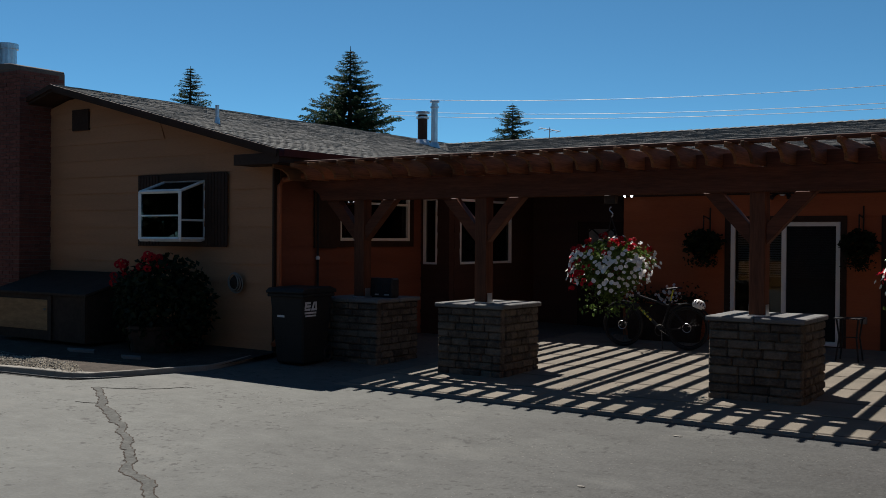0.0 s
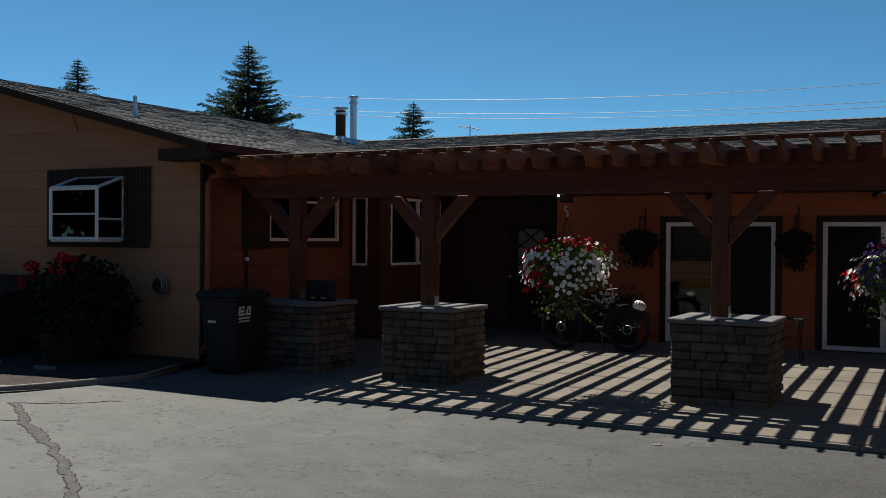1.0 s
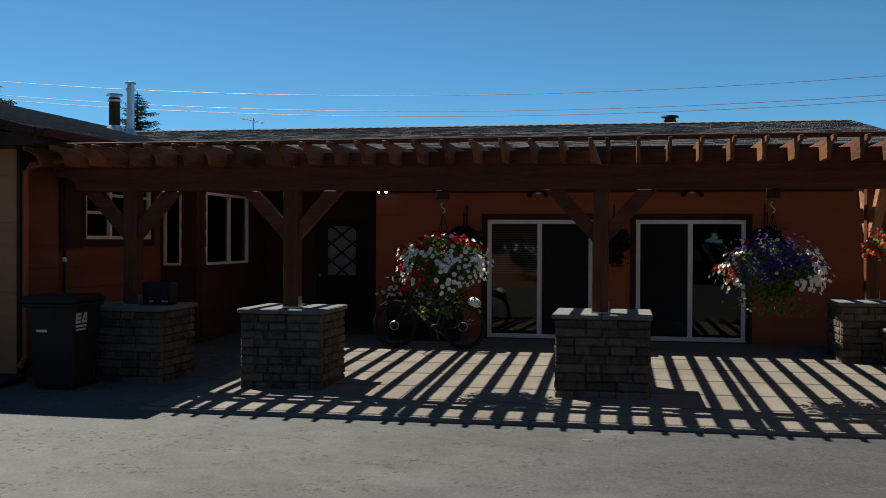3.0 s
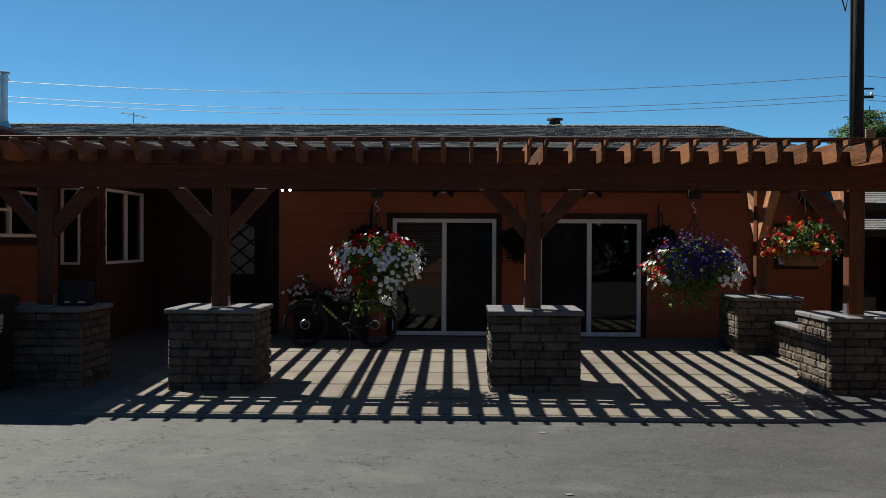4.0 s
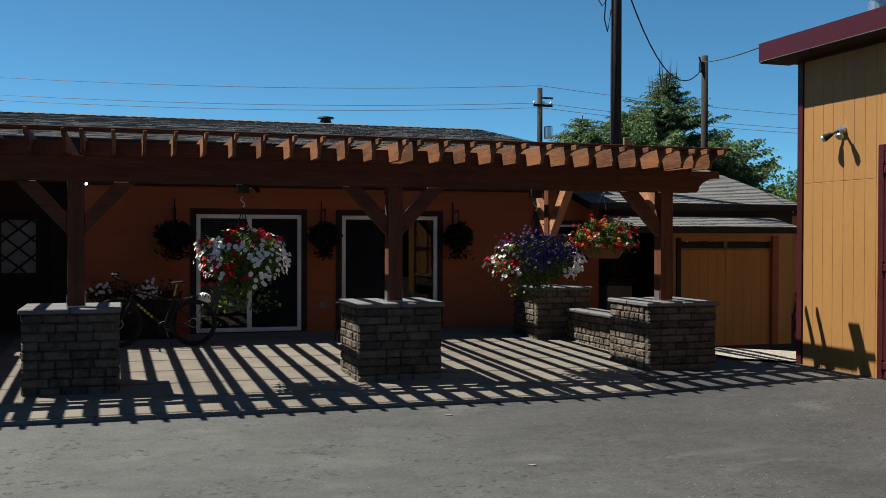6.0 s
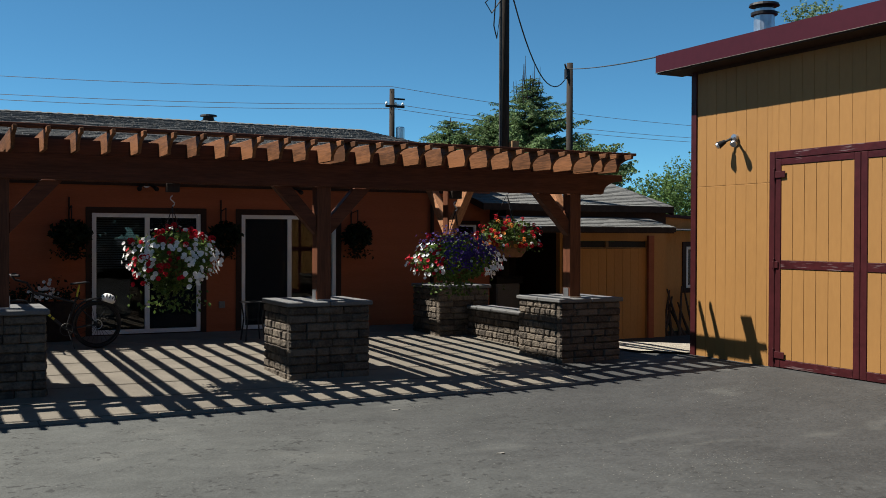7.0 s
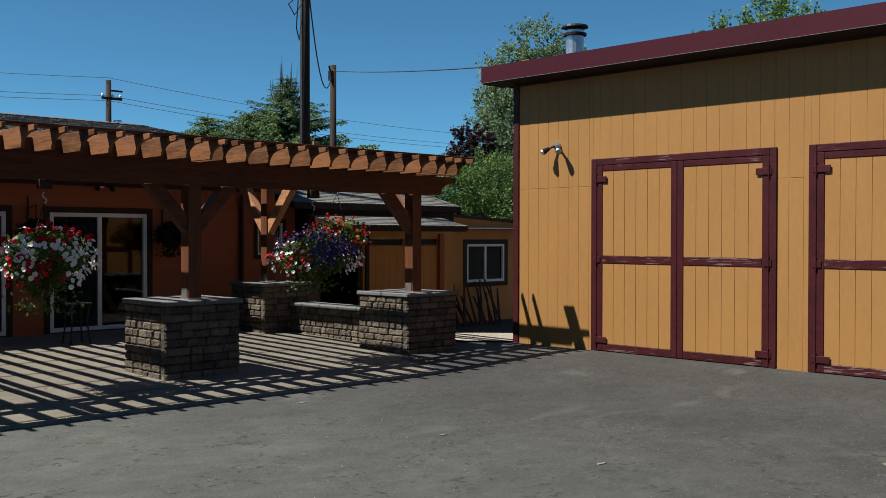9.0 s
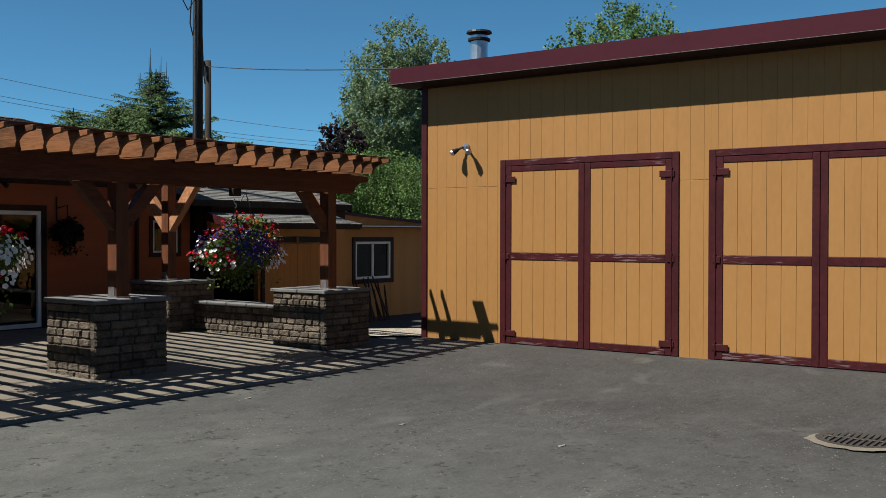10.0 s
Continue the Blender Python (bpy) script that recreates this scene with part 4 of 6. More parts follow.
def pier(x0, x1, y0, y1, top, seed, faces="wse", label="square pier of split grey-brown blocks with a flat cap", name="stone_pier", cat="pier"):
    rnd = random.Random(seed)
    zb = min(ground_z(x, y) for x in (x0, x1) for y in (y0, y1)) - 0.01
    if x0 > -9 and x1 < 1.7:
        zb = base_z(y0) - 0.01
    t = thing(name, label, cat, ((x0 + x1) / 2, (y0 + y1) / 2, zb), group="piers of the pergola" if name == "stone_pier" else "")
    O = ORIGIN[t]
    core = part("core", Geo().box(x0 + 0.024, x1 - 0.024, y0 + 0.024, y1 - 0.024, zb, top - 0.06).mesh("core", M["joint"]), t)
    n = int(round((top - 0.06 - zb) / COURSE))
    h = (top - 0.06 - zb) / n
    for k in range(n):
        z = zb + k * h
        S = Matrix.Diagonal((1, 1, h / COURSE, 1))
        if "s" in faces:
            face_row(core, x1 - x0, lambda u, zz: Matrix.Translation((x0 + u, y0, zz)) @ S, z, rnd, (0.18, 0.23, 0.29, 0.36))
        if "w" in faces:
            face_row(core, y1 - y0 - 0.1, lambda u, zz: Matrix.Translation((x0, y1 - u, zz)) @ Matrix.Rotation(-math.pi / 2, 4, 'Z') @ S, z, rnd, (0.14, 0.14, 0.18, 0.23))
        if "e" in faces:
            face_row(core, y1 - y0 - 0.1, lambda u, zz: Matrix.Translation((x1, y0 + 0.1 + u, zz)) @ Matrix.Rotation(math.pi / 2, 4, 'Z') @ S, z, rnd, (0.14, 0.18, 0.23, 0.29))
    ov = 0.035
    xm, ym = (x0 + x1) / 2, (y0 + y1) / 2
    if name == "stone_pier":
        for a, b, c, d in ((x0 - ov, xm - 0.003, y0 - ov, ym - 0.003), (xm + 0.003, x1 + ov, y0 - ov, ym - 0.003), (x0 - ov, xm - 0.003, ym + 0.003, y1 + ov), (xm + 0.003, x1 + ov, ym + 0.003, y1 + ov)):
            part("cap_stone", Geo().box(a, b, c, d, top - 0.06, top).mesh("cap_stone", M["cap"], 0.012), t)
    else:
        y = y0
        while y < y1 - 0.05:
            part("cap_stone", Geo().box(x0 - ov, x1 + ov, y, min(y + 0.5, y1) - 0.006, top - 0.06, top).mesh("cap_stone", M["cap"], 0.012), t)
            y += 0.5
    return t


pier(-9.93, -8.87, 11.5, 12.5, 1.18, 1)
pier(-7.83, -6.80, 11.53, 12.55, 1.18, 2)
pier(-3.985, -2.905, 11.57, 12.58, 1.18, 3)
pier(0.0, 1.045, 11.53, 12.65, 1.13, 4)
pier(-0.145, 0.84, 15.07, 16.10, 1.167, 5)
pier(0.42, 0.80, 12.70, 15.06, 0.815, 6, faces="we", label="low wall of split grey-brown blocks with cap stones", name="garden_wall", cat="low wall")


# ---- wing, shed and yard beyond the pergola ----
wing = thing("shed_wing", "low tan shed wing with shingled roofs and double doors", "shed", (4.0, 16.5, 0.25))
shingled("roof", wing, (1.45, 16.4, 2.66), (4.6, 0, 0), (0, 3.9, 1.05))
shingled("roof_back", wing, (6.05, 24.2, 2.66), (-4.6, 0, 0), (0, -3.9, 1.05), course=0.6, tab=2.0)
box("fascia", (1.45, 6.05, 16.36, 16.398, 2.53, 2.655), M["dark_brown_box"], wing, "dark brown fascia")
g = Geo().prism([(16.4, 2.48), (16.4, 2.65), (20.3, 3.70), (24.2, 2.65), (24.2, 2.48), (20.3, 3.52)], "x", 6.05, 6.085)
part("rake_board", g.mesh("rake_board", M["maroon"]), wing)
shingled("porch_roof", wing, (1.78, 15.5, 2.21), (3.58, 0, 0), (0, 0.9, 0.2))
box("fascia", (1.78, 5.36, 15.46, 15.498, 2.115, 2.20), M["dark_brown_box"], wing)
g = Geo().prism([(15.46, 2.06), (15.46, 2.22), (16.4, 2.43), (16.4, 2.27)], "x", 1.745, 1.78)
part("rake_board", g.mesh("rake_board", M["maroon"]), wing, "maroon rake board")
g = Geo()
for a, b, c, d in cells(2.03, 5.95, -0.3, 2.26, [(2.03, 3.28, -0.3, 2.1), (3.43, 5.46, -0.3, 1.94)]):
    g.box(a, b, 16.5, 16.64, c, d)
part("wall_front", g.mesh("wall_front", M["shed_ochre"]), wing)
# Wall above the porch roof: the eave's shadow is painted as brown.
box("frieze", (2.03, 5.95, 16.5, 16.64, 2.262, 2.6), M["brown"], wing, "shed wall under the upper eave, its shadow painted brown")
box("wall_passage", (2.0, 3.3, 18.2, 18.3, 0.15, 2.6), M["brown"], wing)
box("wall_side", (3.28, 3.38, 16.64, 18.2, 0.15, 2.6), M["brown"], wing)
for a, b in ((3.45, 4.432), (4.438, 5.44)):
    g = Geo()
    d = part("shed_door", Geo().box(a, b, 16.535, 16.555, -0.12, 1.78).mesh("shed_door", M["shed_ochre"]), wing, "plain ochre boarded shed door")
    n = 5
    for k in range(n):
        part("plank", Geo().box(a + (b - a) * k / n + 0.001, a + (b - a) * (k + 1) / n - 0.001, 16.515, 16.534, -0.1, 1.78).mesh("plank", M["shed_ochre"], 0.003), d, at=(0, 0, 0))
box("door_head", (3.43, 5.46, 16.505, 16.56, 1.785, 1.81), M["ply"], wing)
box("transom", (3.45, 5.44, 16.54, 16.55, 1.81, 1.93), M["black"], wing, "dark transom opening")
box("transom_bar", (4.40, 4.47, 16.505, 16.56, 1.81, 1.93), M["ply"], wing)
box("door_post", (3.34, 3.43, 16.46, 16.50, -0.2, 2.0), M["brown"], wing)
box("door_post", (5.46, 5.60, 16.44, 16.50, -0.2, 2.05), M["rust"], wing)
box("utility_box", (6.12, 6.42, 17.12, 17.25, 1.52, 1.80), M["ply"], wing, "small wooden wall box")
SHED_WIN = (7.13, 8.47, 0.89, 1.81)
lap_wall("wall_rear", wing, "y", 17.25, -1, 5.6, 13.0, -0.35, 2.16, [SHED_WIN], M["shed_ochre"], course=2.51)
window("window_6", wing, "y", 17.25, -1, *SHED_WIN, bars=((7.8, 0.06),), trim=0.11, sash=0.06)
g = Geo().box(5.98, 12.9, 18.2, 18.3, -0.3, 2.15).box(12.8, 12.9, 17.42, 18.2, -0.3, 2.15).box(5.98, 6.08, 17.42, 18.2, -0.3, 2.15).box(5.98, 12.9, 17.42, 18.2, 2.10, 2.15)
part("room_wall", g.mesh("room_wall", M["dim"]), wing)
g = Geo().prism([(16.95, 2.17), (16.95, 2.21), (17.26, 2.22), (17.26, 2.17)], "x", 5.96, 13.0)
part("rear_roof", g.mesh("rear_roof", M["dark_brown_box"]), wing)
g = Geo().prism([(5.6, 2.2), (13.0, 2.08), (13.0, 2.10), (5.6, 2.52)], "y", 17.27, 17.4)
part("rear_gable", g.mesh("rear_gable", M["shed_ochre"]), wing, "ochre boards above the shed eave")
g = Geo().prism([(5.6, 2.521), (13.0, 2.101), (13.0, 2.17), (5.6, 2.59)], "y", 17.22, 17.42)
part("rear_fascia", g.mesh("rear_fascia", M["maroon"]), wing)
box("drip_edge", (5.97, 13.0, 16.935, 16.949, 2.175, 2.20), M["white"], wing)

g = Geo()
for j in range(13):
    for i in range(25):
        q, x = 13.6 + j * 0.195, 1.66 + i * 0.14
        y = max(11.43, q - x + 0.05 * math.sin(4 * x))
        g.v.append((x, y, ground_z(x, y) + 0.03 + 0.006 * math.sin(3 * x) * math.cos(4 * y)))
for j in range(12):
    for i in range(24):
        a = j * 25 + i
        g.f.append((a, a + 1, a + 26, a + 25))
single("gravel", g.mesh("gravel", M["gravel"], smooth=True), "pale crushed gravel strip beside the shed", "gravel", kind="stuff")


def passage_cabinet():
    z = ground_z(2.6, 17.7)
    t = thing("storage_cabinet", "plain pale grey cabinet standing in the dark passage", "cabinet", (2.64, 17.7, z))
    part("body", Geo().box(-0.28, 0.28, -0.25, 0.25, 0.0, 1.05 - z).mesh("body", M["mortar"], 0.008), t, at=(0, 0, 0))
    part("door", Geo().box(-0.26, 0.26, -0.268, -0.252, 0.05, 1.0 - z).mesh("door", M["mortar"], 0.004), t, at=(0, 0, 0))
    u = thing("storage_box", "black lidded box on top of a grey cabinet", "box", (2.72, 17.7, 1.05))
    part("body", Geo().box(-0.32, 0.32, -0.2, 0.2, 0.0, 0.11).mesh("body", M["black"], 0.01), u, at=(0, 0, 0))
    part("lid", Geo().box(-0.34, 0.34, -0.22, 0.22, 0.111, 0.15).mesh("lid", M["black"], 0.01), u, at=(0, 0, 0))


passage_cabinet()


def sticks():
    t = thing("cut_branches", "dark bare cut branches leaning on the shed wall", "branches", (6.3, 16.6, -0.14))
    rnd = random.Random(5)
    for k in range(20):
        x = 5.75 + k * 0.1 + rnd.random() * 0.05
        h = 0.28 + rnd.random() * 0.5
        lean = (rnd.random() - 0.15) * 0.8
        pts = [(x, 16.55, -0.14), (x + lean * 0.5, 16.8, h * 0.5), (x + lean, 17.05, 0.2 + h)]
        part("branch", Geo().tube(pts, [0.036, 0.03, 0.018], 6).mesh("branch", M["bark"]), t)


sticks()


# ---- trees ----
def conifer(name, x, y, z, height, spread, seed, label, dens=1.0, green="needle", power=0.85, shoots=0):
    """A spruce: tapered trunk, drooping whorls and sprays of needles."""
    rnd = random.Random(seed)
    t = thing(name, label, "tree", (x, y, z), group="conifers")
    part("trunk", Geo().tube([(0, 0, 0), (0, 0, height * 0.6), (0.02, 0, height)], [height * 0.022, height * 0.012, 0.015], 8).mesh("trunk", M["bark"]), t, at=(0, 0, 0))
    v, f = [], []
    limbs = Geo()
    zz = height * 0.06
    while zz < height * 0.985:
        q = 1 - zz / height
        reach = spread * (q ** power) * (0.75 + 0.5 * rnd.random()) + 0.12
        n = max(4, int((5 + 6 * q) * dens))
        a0 = rnd.random() * 6.28
        for k in range(n):
            a = a0 + 6.283 * k / n + (rnd.random() - 0.5) * 0.6
            L = reach * (0.5 + 0.7 * rnd.random())
            c, s = math.cos(a), math.sin(a)
            droop = -0.05 - 0.40 * q * rnd.random()
            z0 = zz + rnd.gauss(0, 0.16) * min(1.0, q * 4)
            pts = [Vector((c * L * u, s * L * u, z0 + droop * L * math.sin(u * 2.2) + 0.14 * L * u * u)) for u in (0, 0.35, 0.7, 1.0)]
            limbs.tube([tuple(p) for p in pts], [0.03 * q + 0.012, 0.02, 0.012, 0.006], 3, ends=False)
            m = max(4, int(L * 7 * dens))
            for i in range(m):
                u = 0.15 + 0.85 * (i + rnd.random()) / m
                base = Vector((c * L * u, s * L * u, z0 + droop * L * math.sin(u * 2.2) + 0.14 * L * u * u))
                for side in (-1, 1):
                    w = a + side * (0.45 + 0.6 * rnd.random())
                    ln = (0.14 + 0.26 * (1 - u * 0.5) * q + 0.1 * rnd.random()) * min(1.5, 0.5 + L * 0.35)
                    d = Vector((math.cos(w), math.sin(w), -0.15 - 0.35 * rnd.random()))
                    up = Vector((-d.y, d.x, (rnd.random() - 0.5) * 1.6)).normalized()
                    for j in range(5):
                        p0 = base + d * ln * (j * 0.19)
                        e = d * 0.55 + up * ((-1) ** j) * (0.35 + 0.3 * rnd.random()) + Vector((0, 0, rnd.gauss(0, 0.2)))
                        tip = p0 + e * ln * (0.55 - 0.06 * j)
                        nrm = e.cross(Vector((rnd.gauss(0, 1), rnd.gauss(0, 1), rnd.gauss(0, 1)))).normalized() * ln * 0.12
                        o = len(v)
                        mid = p0.lerp(tip, 0.5)
                        v += [tuple(p0), tuple(mid + nrm), tuple(tip), tuple(mid - nrm)]
                        f.append((o, o + 1, o + 2, o + 3))
        zz += (0.17 + 0.20 * q) * (height / 9) ** 0.5 / dens ** 0.5
    for _ in range(shoots):
        h0, a = height * rnd.uniform(0.80, 0.97), rnd.random() * 6.283
        r0, ln = (height - h0) * 0.45, rnd.uniform(0.4, 1.0)
        p = (r0 * math.cos(a), r0 * math.sin(a), h0)
        limbs.tube([p, (p[0] * 1.3, p[1] * 1.3, h0 + ln * 0.4), (p[0] * 1.35, p[1] * 1.35, h0 + ln)], [0.022, 0.015, 0.006], 4, ends=False)
    tagged(part("branchwork", limbs.mesh("branchwork", M["bark"]), t, at=(0, 0, 0)), kind="stuff")
    me = bpy.data.meshes.new("crown")
    me.from_pydata(v, [], f)
    me.materials.append(M[green])
    part("crown", me, t, at=(0, 0, 0))
    return t


def leafy(name, x, y, z, height, blobs, leaf, count, material, seed, label, category="tree", trunk=0.12, group=""):
    """A broadleaf tree or bush: limbs to several clumps, each a cloud of single leaves. blobs: (dx, dy, z, rx, rz)."""
    rnd = random.Random(seed)
    t = thing(name, label, category, (x, y, z), group=group)
    g = Geo()
    first = min(b[2] for b in blobs) * 0.5
    g.tube([(0, 0, 0), (0.03, 0.02, first), (0.0, 0.05, height * 0.7)], [trunk, trunk * 0.8, trunk * 0.25], 7)
    for b in blobs:
        g.tube([(0, 0, first), (b[0] * 0.5, b[1] * 0.5, (first + b[2]) * 0.5), (b[0], b[1], b[2])], [trunk * 0.5, trunk * 0.3, trunk * 0.1], 5, ends=False)
    part("trunk", g.mesh("trunk", M["bark"]), t, at=(0, 0, 0))
    v, f = [], []
    total = sum(b[3] * b[3] * b[4] for b in blobs)
    for b in blobs:
        n = int(count * b[3] * b[3] * b[4] / total)
        twigs = []
        for _ in range(max(8, n // 34)):
            d = Vector((rnd.gauss(0, 1), rnd.gauss(0, 1), rnd.gauss(0, 1))).normalized()
            q = 0.45 + 0.6 * rnd.random() ** 0.6
            p0 = Vector((b[0] + d.x * b[3] * q, b[1] + d.y * b[3] * q, b[2] + d.z * b[4] * q))
            twigs.append((p0, (d * 0.5 + Vector((rnd.gauss(0, 0.35), rnd.gauss(0, 0.35), 0.55))) * b[3] * rnd.uniform(0.2, 0.5)))
        for k in range(n):
            p0, along = twigs[k % len(twigs)]
            p = p0 + along * rnd.random() + Vector((rnd.gauss(0, 1), rnd.gauss(0, 1), rnd.gauss(0, 1))) * b[3] * 0.05
            s = leaf * (0.6 + 0.8 * rnd.random())
            u = Vector((rnd.gauss(0, 1), rnd.gauss(0, 1), rnd.gauss(0, 0.7) - 0.3)).normalized()
            w = u.cross(Vector((rnd.gauss(0, 1), rnd.gauss(0, 1), rnd.gauss(0, 1)))).normalized() * 0.38
            o = len(v)
            v += [tuple(p), tuple(p + (u * 0.5 + w) * s), tuple(p + u * s), tuple(p + (u * 0.5 - w) * s)]
            f.append((o, o + 1, o + 2, o + 3))
    me = bpy.data.meshes.new("crown")
    me.from_pydata(v, [], f)
    me.materials.append(M[material])
    part("crown", me, t, at=(0, 0, 0))
    return t


conifer("spruce_tree", -44.0, 39.4, 0.2, 11.6, 3.9, 1, "dark pointed spruce beyond the house roof", 1.7)
conifer("spruce_tree", -34.2, 41.7, 0.2, 12.1, 5.0, 2, "tall dark spruce with ragged branches behind the roof", 1.9)
conifer("spruce_tree", -29.8, 51.3, 0.2, 9.9, 4.6, 3, "short dark conifer with a blunt top behind the roof", 1.7)
conifer("spruce_tree", 10.3, 29.0, 0.2, 7.35, 6.0, 4, "green spruce with bare pale leaders behind the wing", 2.0, "needle_mid", 1.0, 16)
conifer("pine_tree", 7.5, 29.5, 0.2, 5.8, 2.7, 5, "soft green pine top beside a spruce", 2.2, "needle_green", 0.7)
conifer("pine_tree", 9.1, 29.3, 0.2, 6.0, 3.6, 12, "soft green pine top beside a spruce", 2.2, "needle_green", 0.6)
conifer("pine_tree", 12.4, 29.4, 0.2, 5.3, 3.4, 7, "low green pine beside a spruce", 2.0, "needle_green", 0.6)
leafy("poplar_tree", 25.0, 30.4, 0.2, 11.5, [(0, 0, 10.3, 1.3, 1.2), (-0.9, 0.2, 8.6, 1.5, 1.5), (1.3, 0, 8.8, 1.6, 1.5), (-2.0, -0.3, 6.9, 1.6, 1.5), (0.4, 0.4, 6.8, 2.2, 1.8), (3.4, 0.6, 10.3, 0.9, 1.0), (-1.9, 0, 5.0, 1.8, 1.6), (1.2, 0, 4.6, 2.4, 1.8), (-1.6, 0.2, 3.2, 1.9, 1.5), (2.4, 0, 7.4, 1.4, 1.4)], 0.105, 90000, "leaf_dull", 8, "tall loose grey-green deciduous tree behind the shed")
leafy("plum_tree", 19.6, 29.0, 0.2, 6.6, [(0, 0, 5.2, 1.0, 1.0), (0.9, 0.3, 4.6, 1.0, 1.0), (-0.6, 0, 4.3, 0.9, 0.9)], 0.13, 7000, "leaf_red", 9, "dark purple-leaved tree among green trees")
bl = [(-2.4, 0, 2.2, 1.2, 1.2), (-0.9, 0.2, 2.7, 1.2, 1.3), (0.6, 0, 2.9, 1.3, 1.4), (2.2, 0.3, 3.0, 1.3, 1.4), (3.8, 0.2, 2.9, 1.3, 1.4), (1.5, -0.5, 1.8, 2.0, 1.3)]
leafy("tall_hedge", 14.3, 24.0, 0.2, 4.4, bl, 0.07, 100000, "leaf_hedge", 10, "bright green tall bushes behind the shed wing", "hedge", 0.08)
leafy("birch_tree", 35.5, 24.0, 0.2, 13.0, [(0, 0, 11.6, 1.9, 1.6), (-3.6, 0.5, 10.6, 1.5, 1.3), (3.2, 0.4, 11.4, 1.8, 1.2), (5.6, 0, 11.8, 1.4, 1.2), (0, 0, 9.0, 3.4, 2.2)], 0.14, 24000, "leaf_hedge", 11, "yellow-green treetop above the workshop roof")


# ---- poles and wires ----
def wire_mesh(a, b, sag, r, n=14, material="wire"):
    a, b = Vector(a), Vector(b)
    pts = [tuple(a.lerp(b, k / n) - Vector((0, 0, sag * 4 * (k / n) * (1 - k / n)))) for k in range(n + 1)]
    return Geo().tube(pts, r, 5).mesh("wire", M[material])


near = thing("utility_pole", "dark weathered service pole with conduit and looped cables", "utility pole", (2.6, 17.62, 0.3))
part("pole", Geo().tube([(2.63, 17.62, 0.2), (2.63, 17.62, 11.5)], [0.115, 0.09], 14).mesh("pole", M["pole"], smooth=True), near)
part("conduit", Geo().tube([(2.47, 17.50, 2.7), (2.47, 17.50, 8.4)], 0.03, 8).mesh("conduit", M["iron"]), near, "grey metal conduit")
part("wire", Geo().tube([(2.5, 17.5, 6.9), (2.2, 17.4, 6.55), (2.05, 17.4, 6.75), (2.3, 17.4, 6.95), (2.25, 17.4, 6.3), (2.32, 17.4, 6.05), (2.42, 17.45, 6.5)], 0.014, 5).mesh("wire", M["black"]), near)
part("stub_post", Geo().box(2.70, 2.86, 17.40, 17.54, 2.8, 3.99).mesh("stub_post", M["ply"], 0.006), near, "pale wooden stub post")
mid = thing("utility_pole", "dark wooden pole with an insulator bracket at its top", "utility pole", (9.5, 25.4, 0.2))
part("pole", Geo().tube([(9.5, 25.4, 0.1), (9.5, 25.4, 7.35)], [0.115, 0.095], 14).mesh("pole", M["pole"], smooth=True), mid)
part("insulator", Geo().box(9.3, 9.42, 25.28, 25.4, 6.85, 7.15).tube([(9.3, 25.3, 7.15), (9.22, 25.25, 7.28)], 0.03, 6).mesh("insulator", M["black"]), mid)
far = thing("utility_pole", "distant wooden power pole with crossarm and transformer", "utility pole", (18.5, 59.0, 0.2))
part("pole", Geo().tube([(18.5, 59, 0.1), (18.5, 59, 11.55)], [0.22, 0.16], 12).mesh("pole", M["pole"], smooth=True), far)
part("crossarm", Geo().box(18.0, 19.3, 58.8, 58.92, 10.35, 10.5).box(18.5, 19.3, 58.75, 58.85, 10.85, 10.95).mesh("crossarm", M["pole"]), far)
part("transformer", Geo().lathe([(0.26, 0), (0.28, 0.1), (0.28, 0.75), (0.2, 0.82)], (19.0, 58.8, 8.3), 14).mesh("transformer", M["steel"]), far, "grey can transformer")
for x in (18.05, 18.7, 19.2):
    part("insulator", Geo().lathe([(0.05, 0), (0.09, 0.05), (0.09, 0.12), (0.04, 0.2)], (x, 58.86, 10.5), 8).mesh("insulator", M["white"]), far)
west = thing("utility_pole", "distant wooden power pole beside a spruce", "utility pole", (-49.9, 60.0, 0.2))
part("pole", Geo().tube([(-49.9, 60, 0.1), (-49.9, 60, 13.3)], [0.22, 0.16], 10).mesh("pole", M["pole"], smooth=True), west)
part("crossarm", Geo().box(-50.9, -48.9, 59.8, 59.92, 11.8, 11.95).mesh("crossarm", M["pole"]), west)
lines = ((12.95, 11.7, 11.1), (12.05, 10.6, 10.25), (11.75, 10.3, 9.9))
for za, zb, zc in lines:
    wm = wire_mesh((-49.9, 60, za), (18.5, 59, zb), 1.6 if za > 12.5 else 1.55, 0.017, 24)
    single("power_line", wm, "thin grey overhead power line between poles", "power line", "overhead lines")
    single("power_line", wire_mesh((18.5, 59, zb), (64, 63, zc + 0.3), 0.7, 0.017, 20), "thin grey overhead power line between poles", "power line", "overhead lines")
single("power_line", wire_mesh((9.42, 25.3, 7.15), (2.1, 11.72, 4.80), 0.06, 0.012, 14, "iron"), "twisted service cable from pole to workshop eave", "power line", "overhead lines")
single("power_line", wire_mesh((2.7, 17.62, 7.4), (9.35, 25.3, 6.95), 1.1, 0.016, 14, "black"), "slack dark cable between two poles", "power line", "overhead lines")


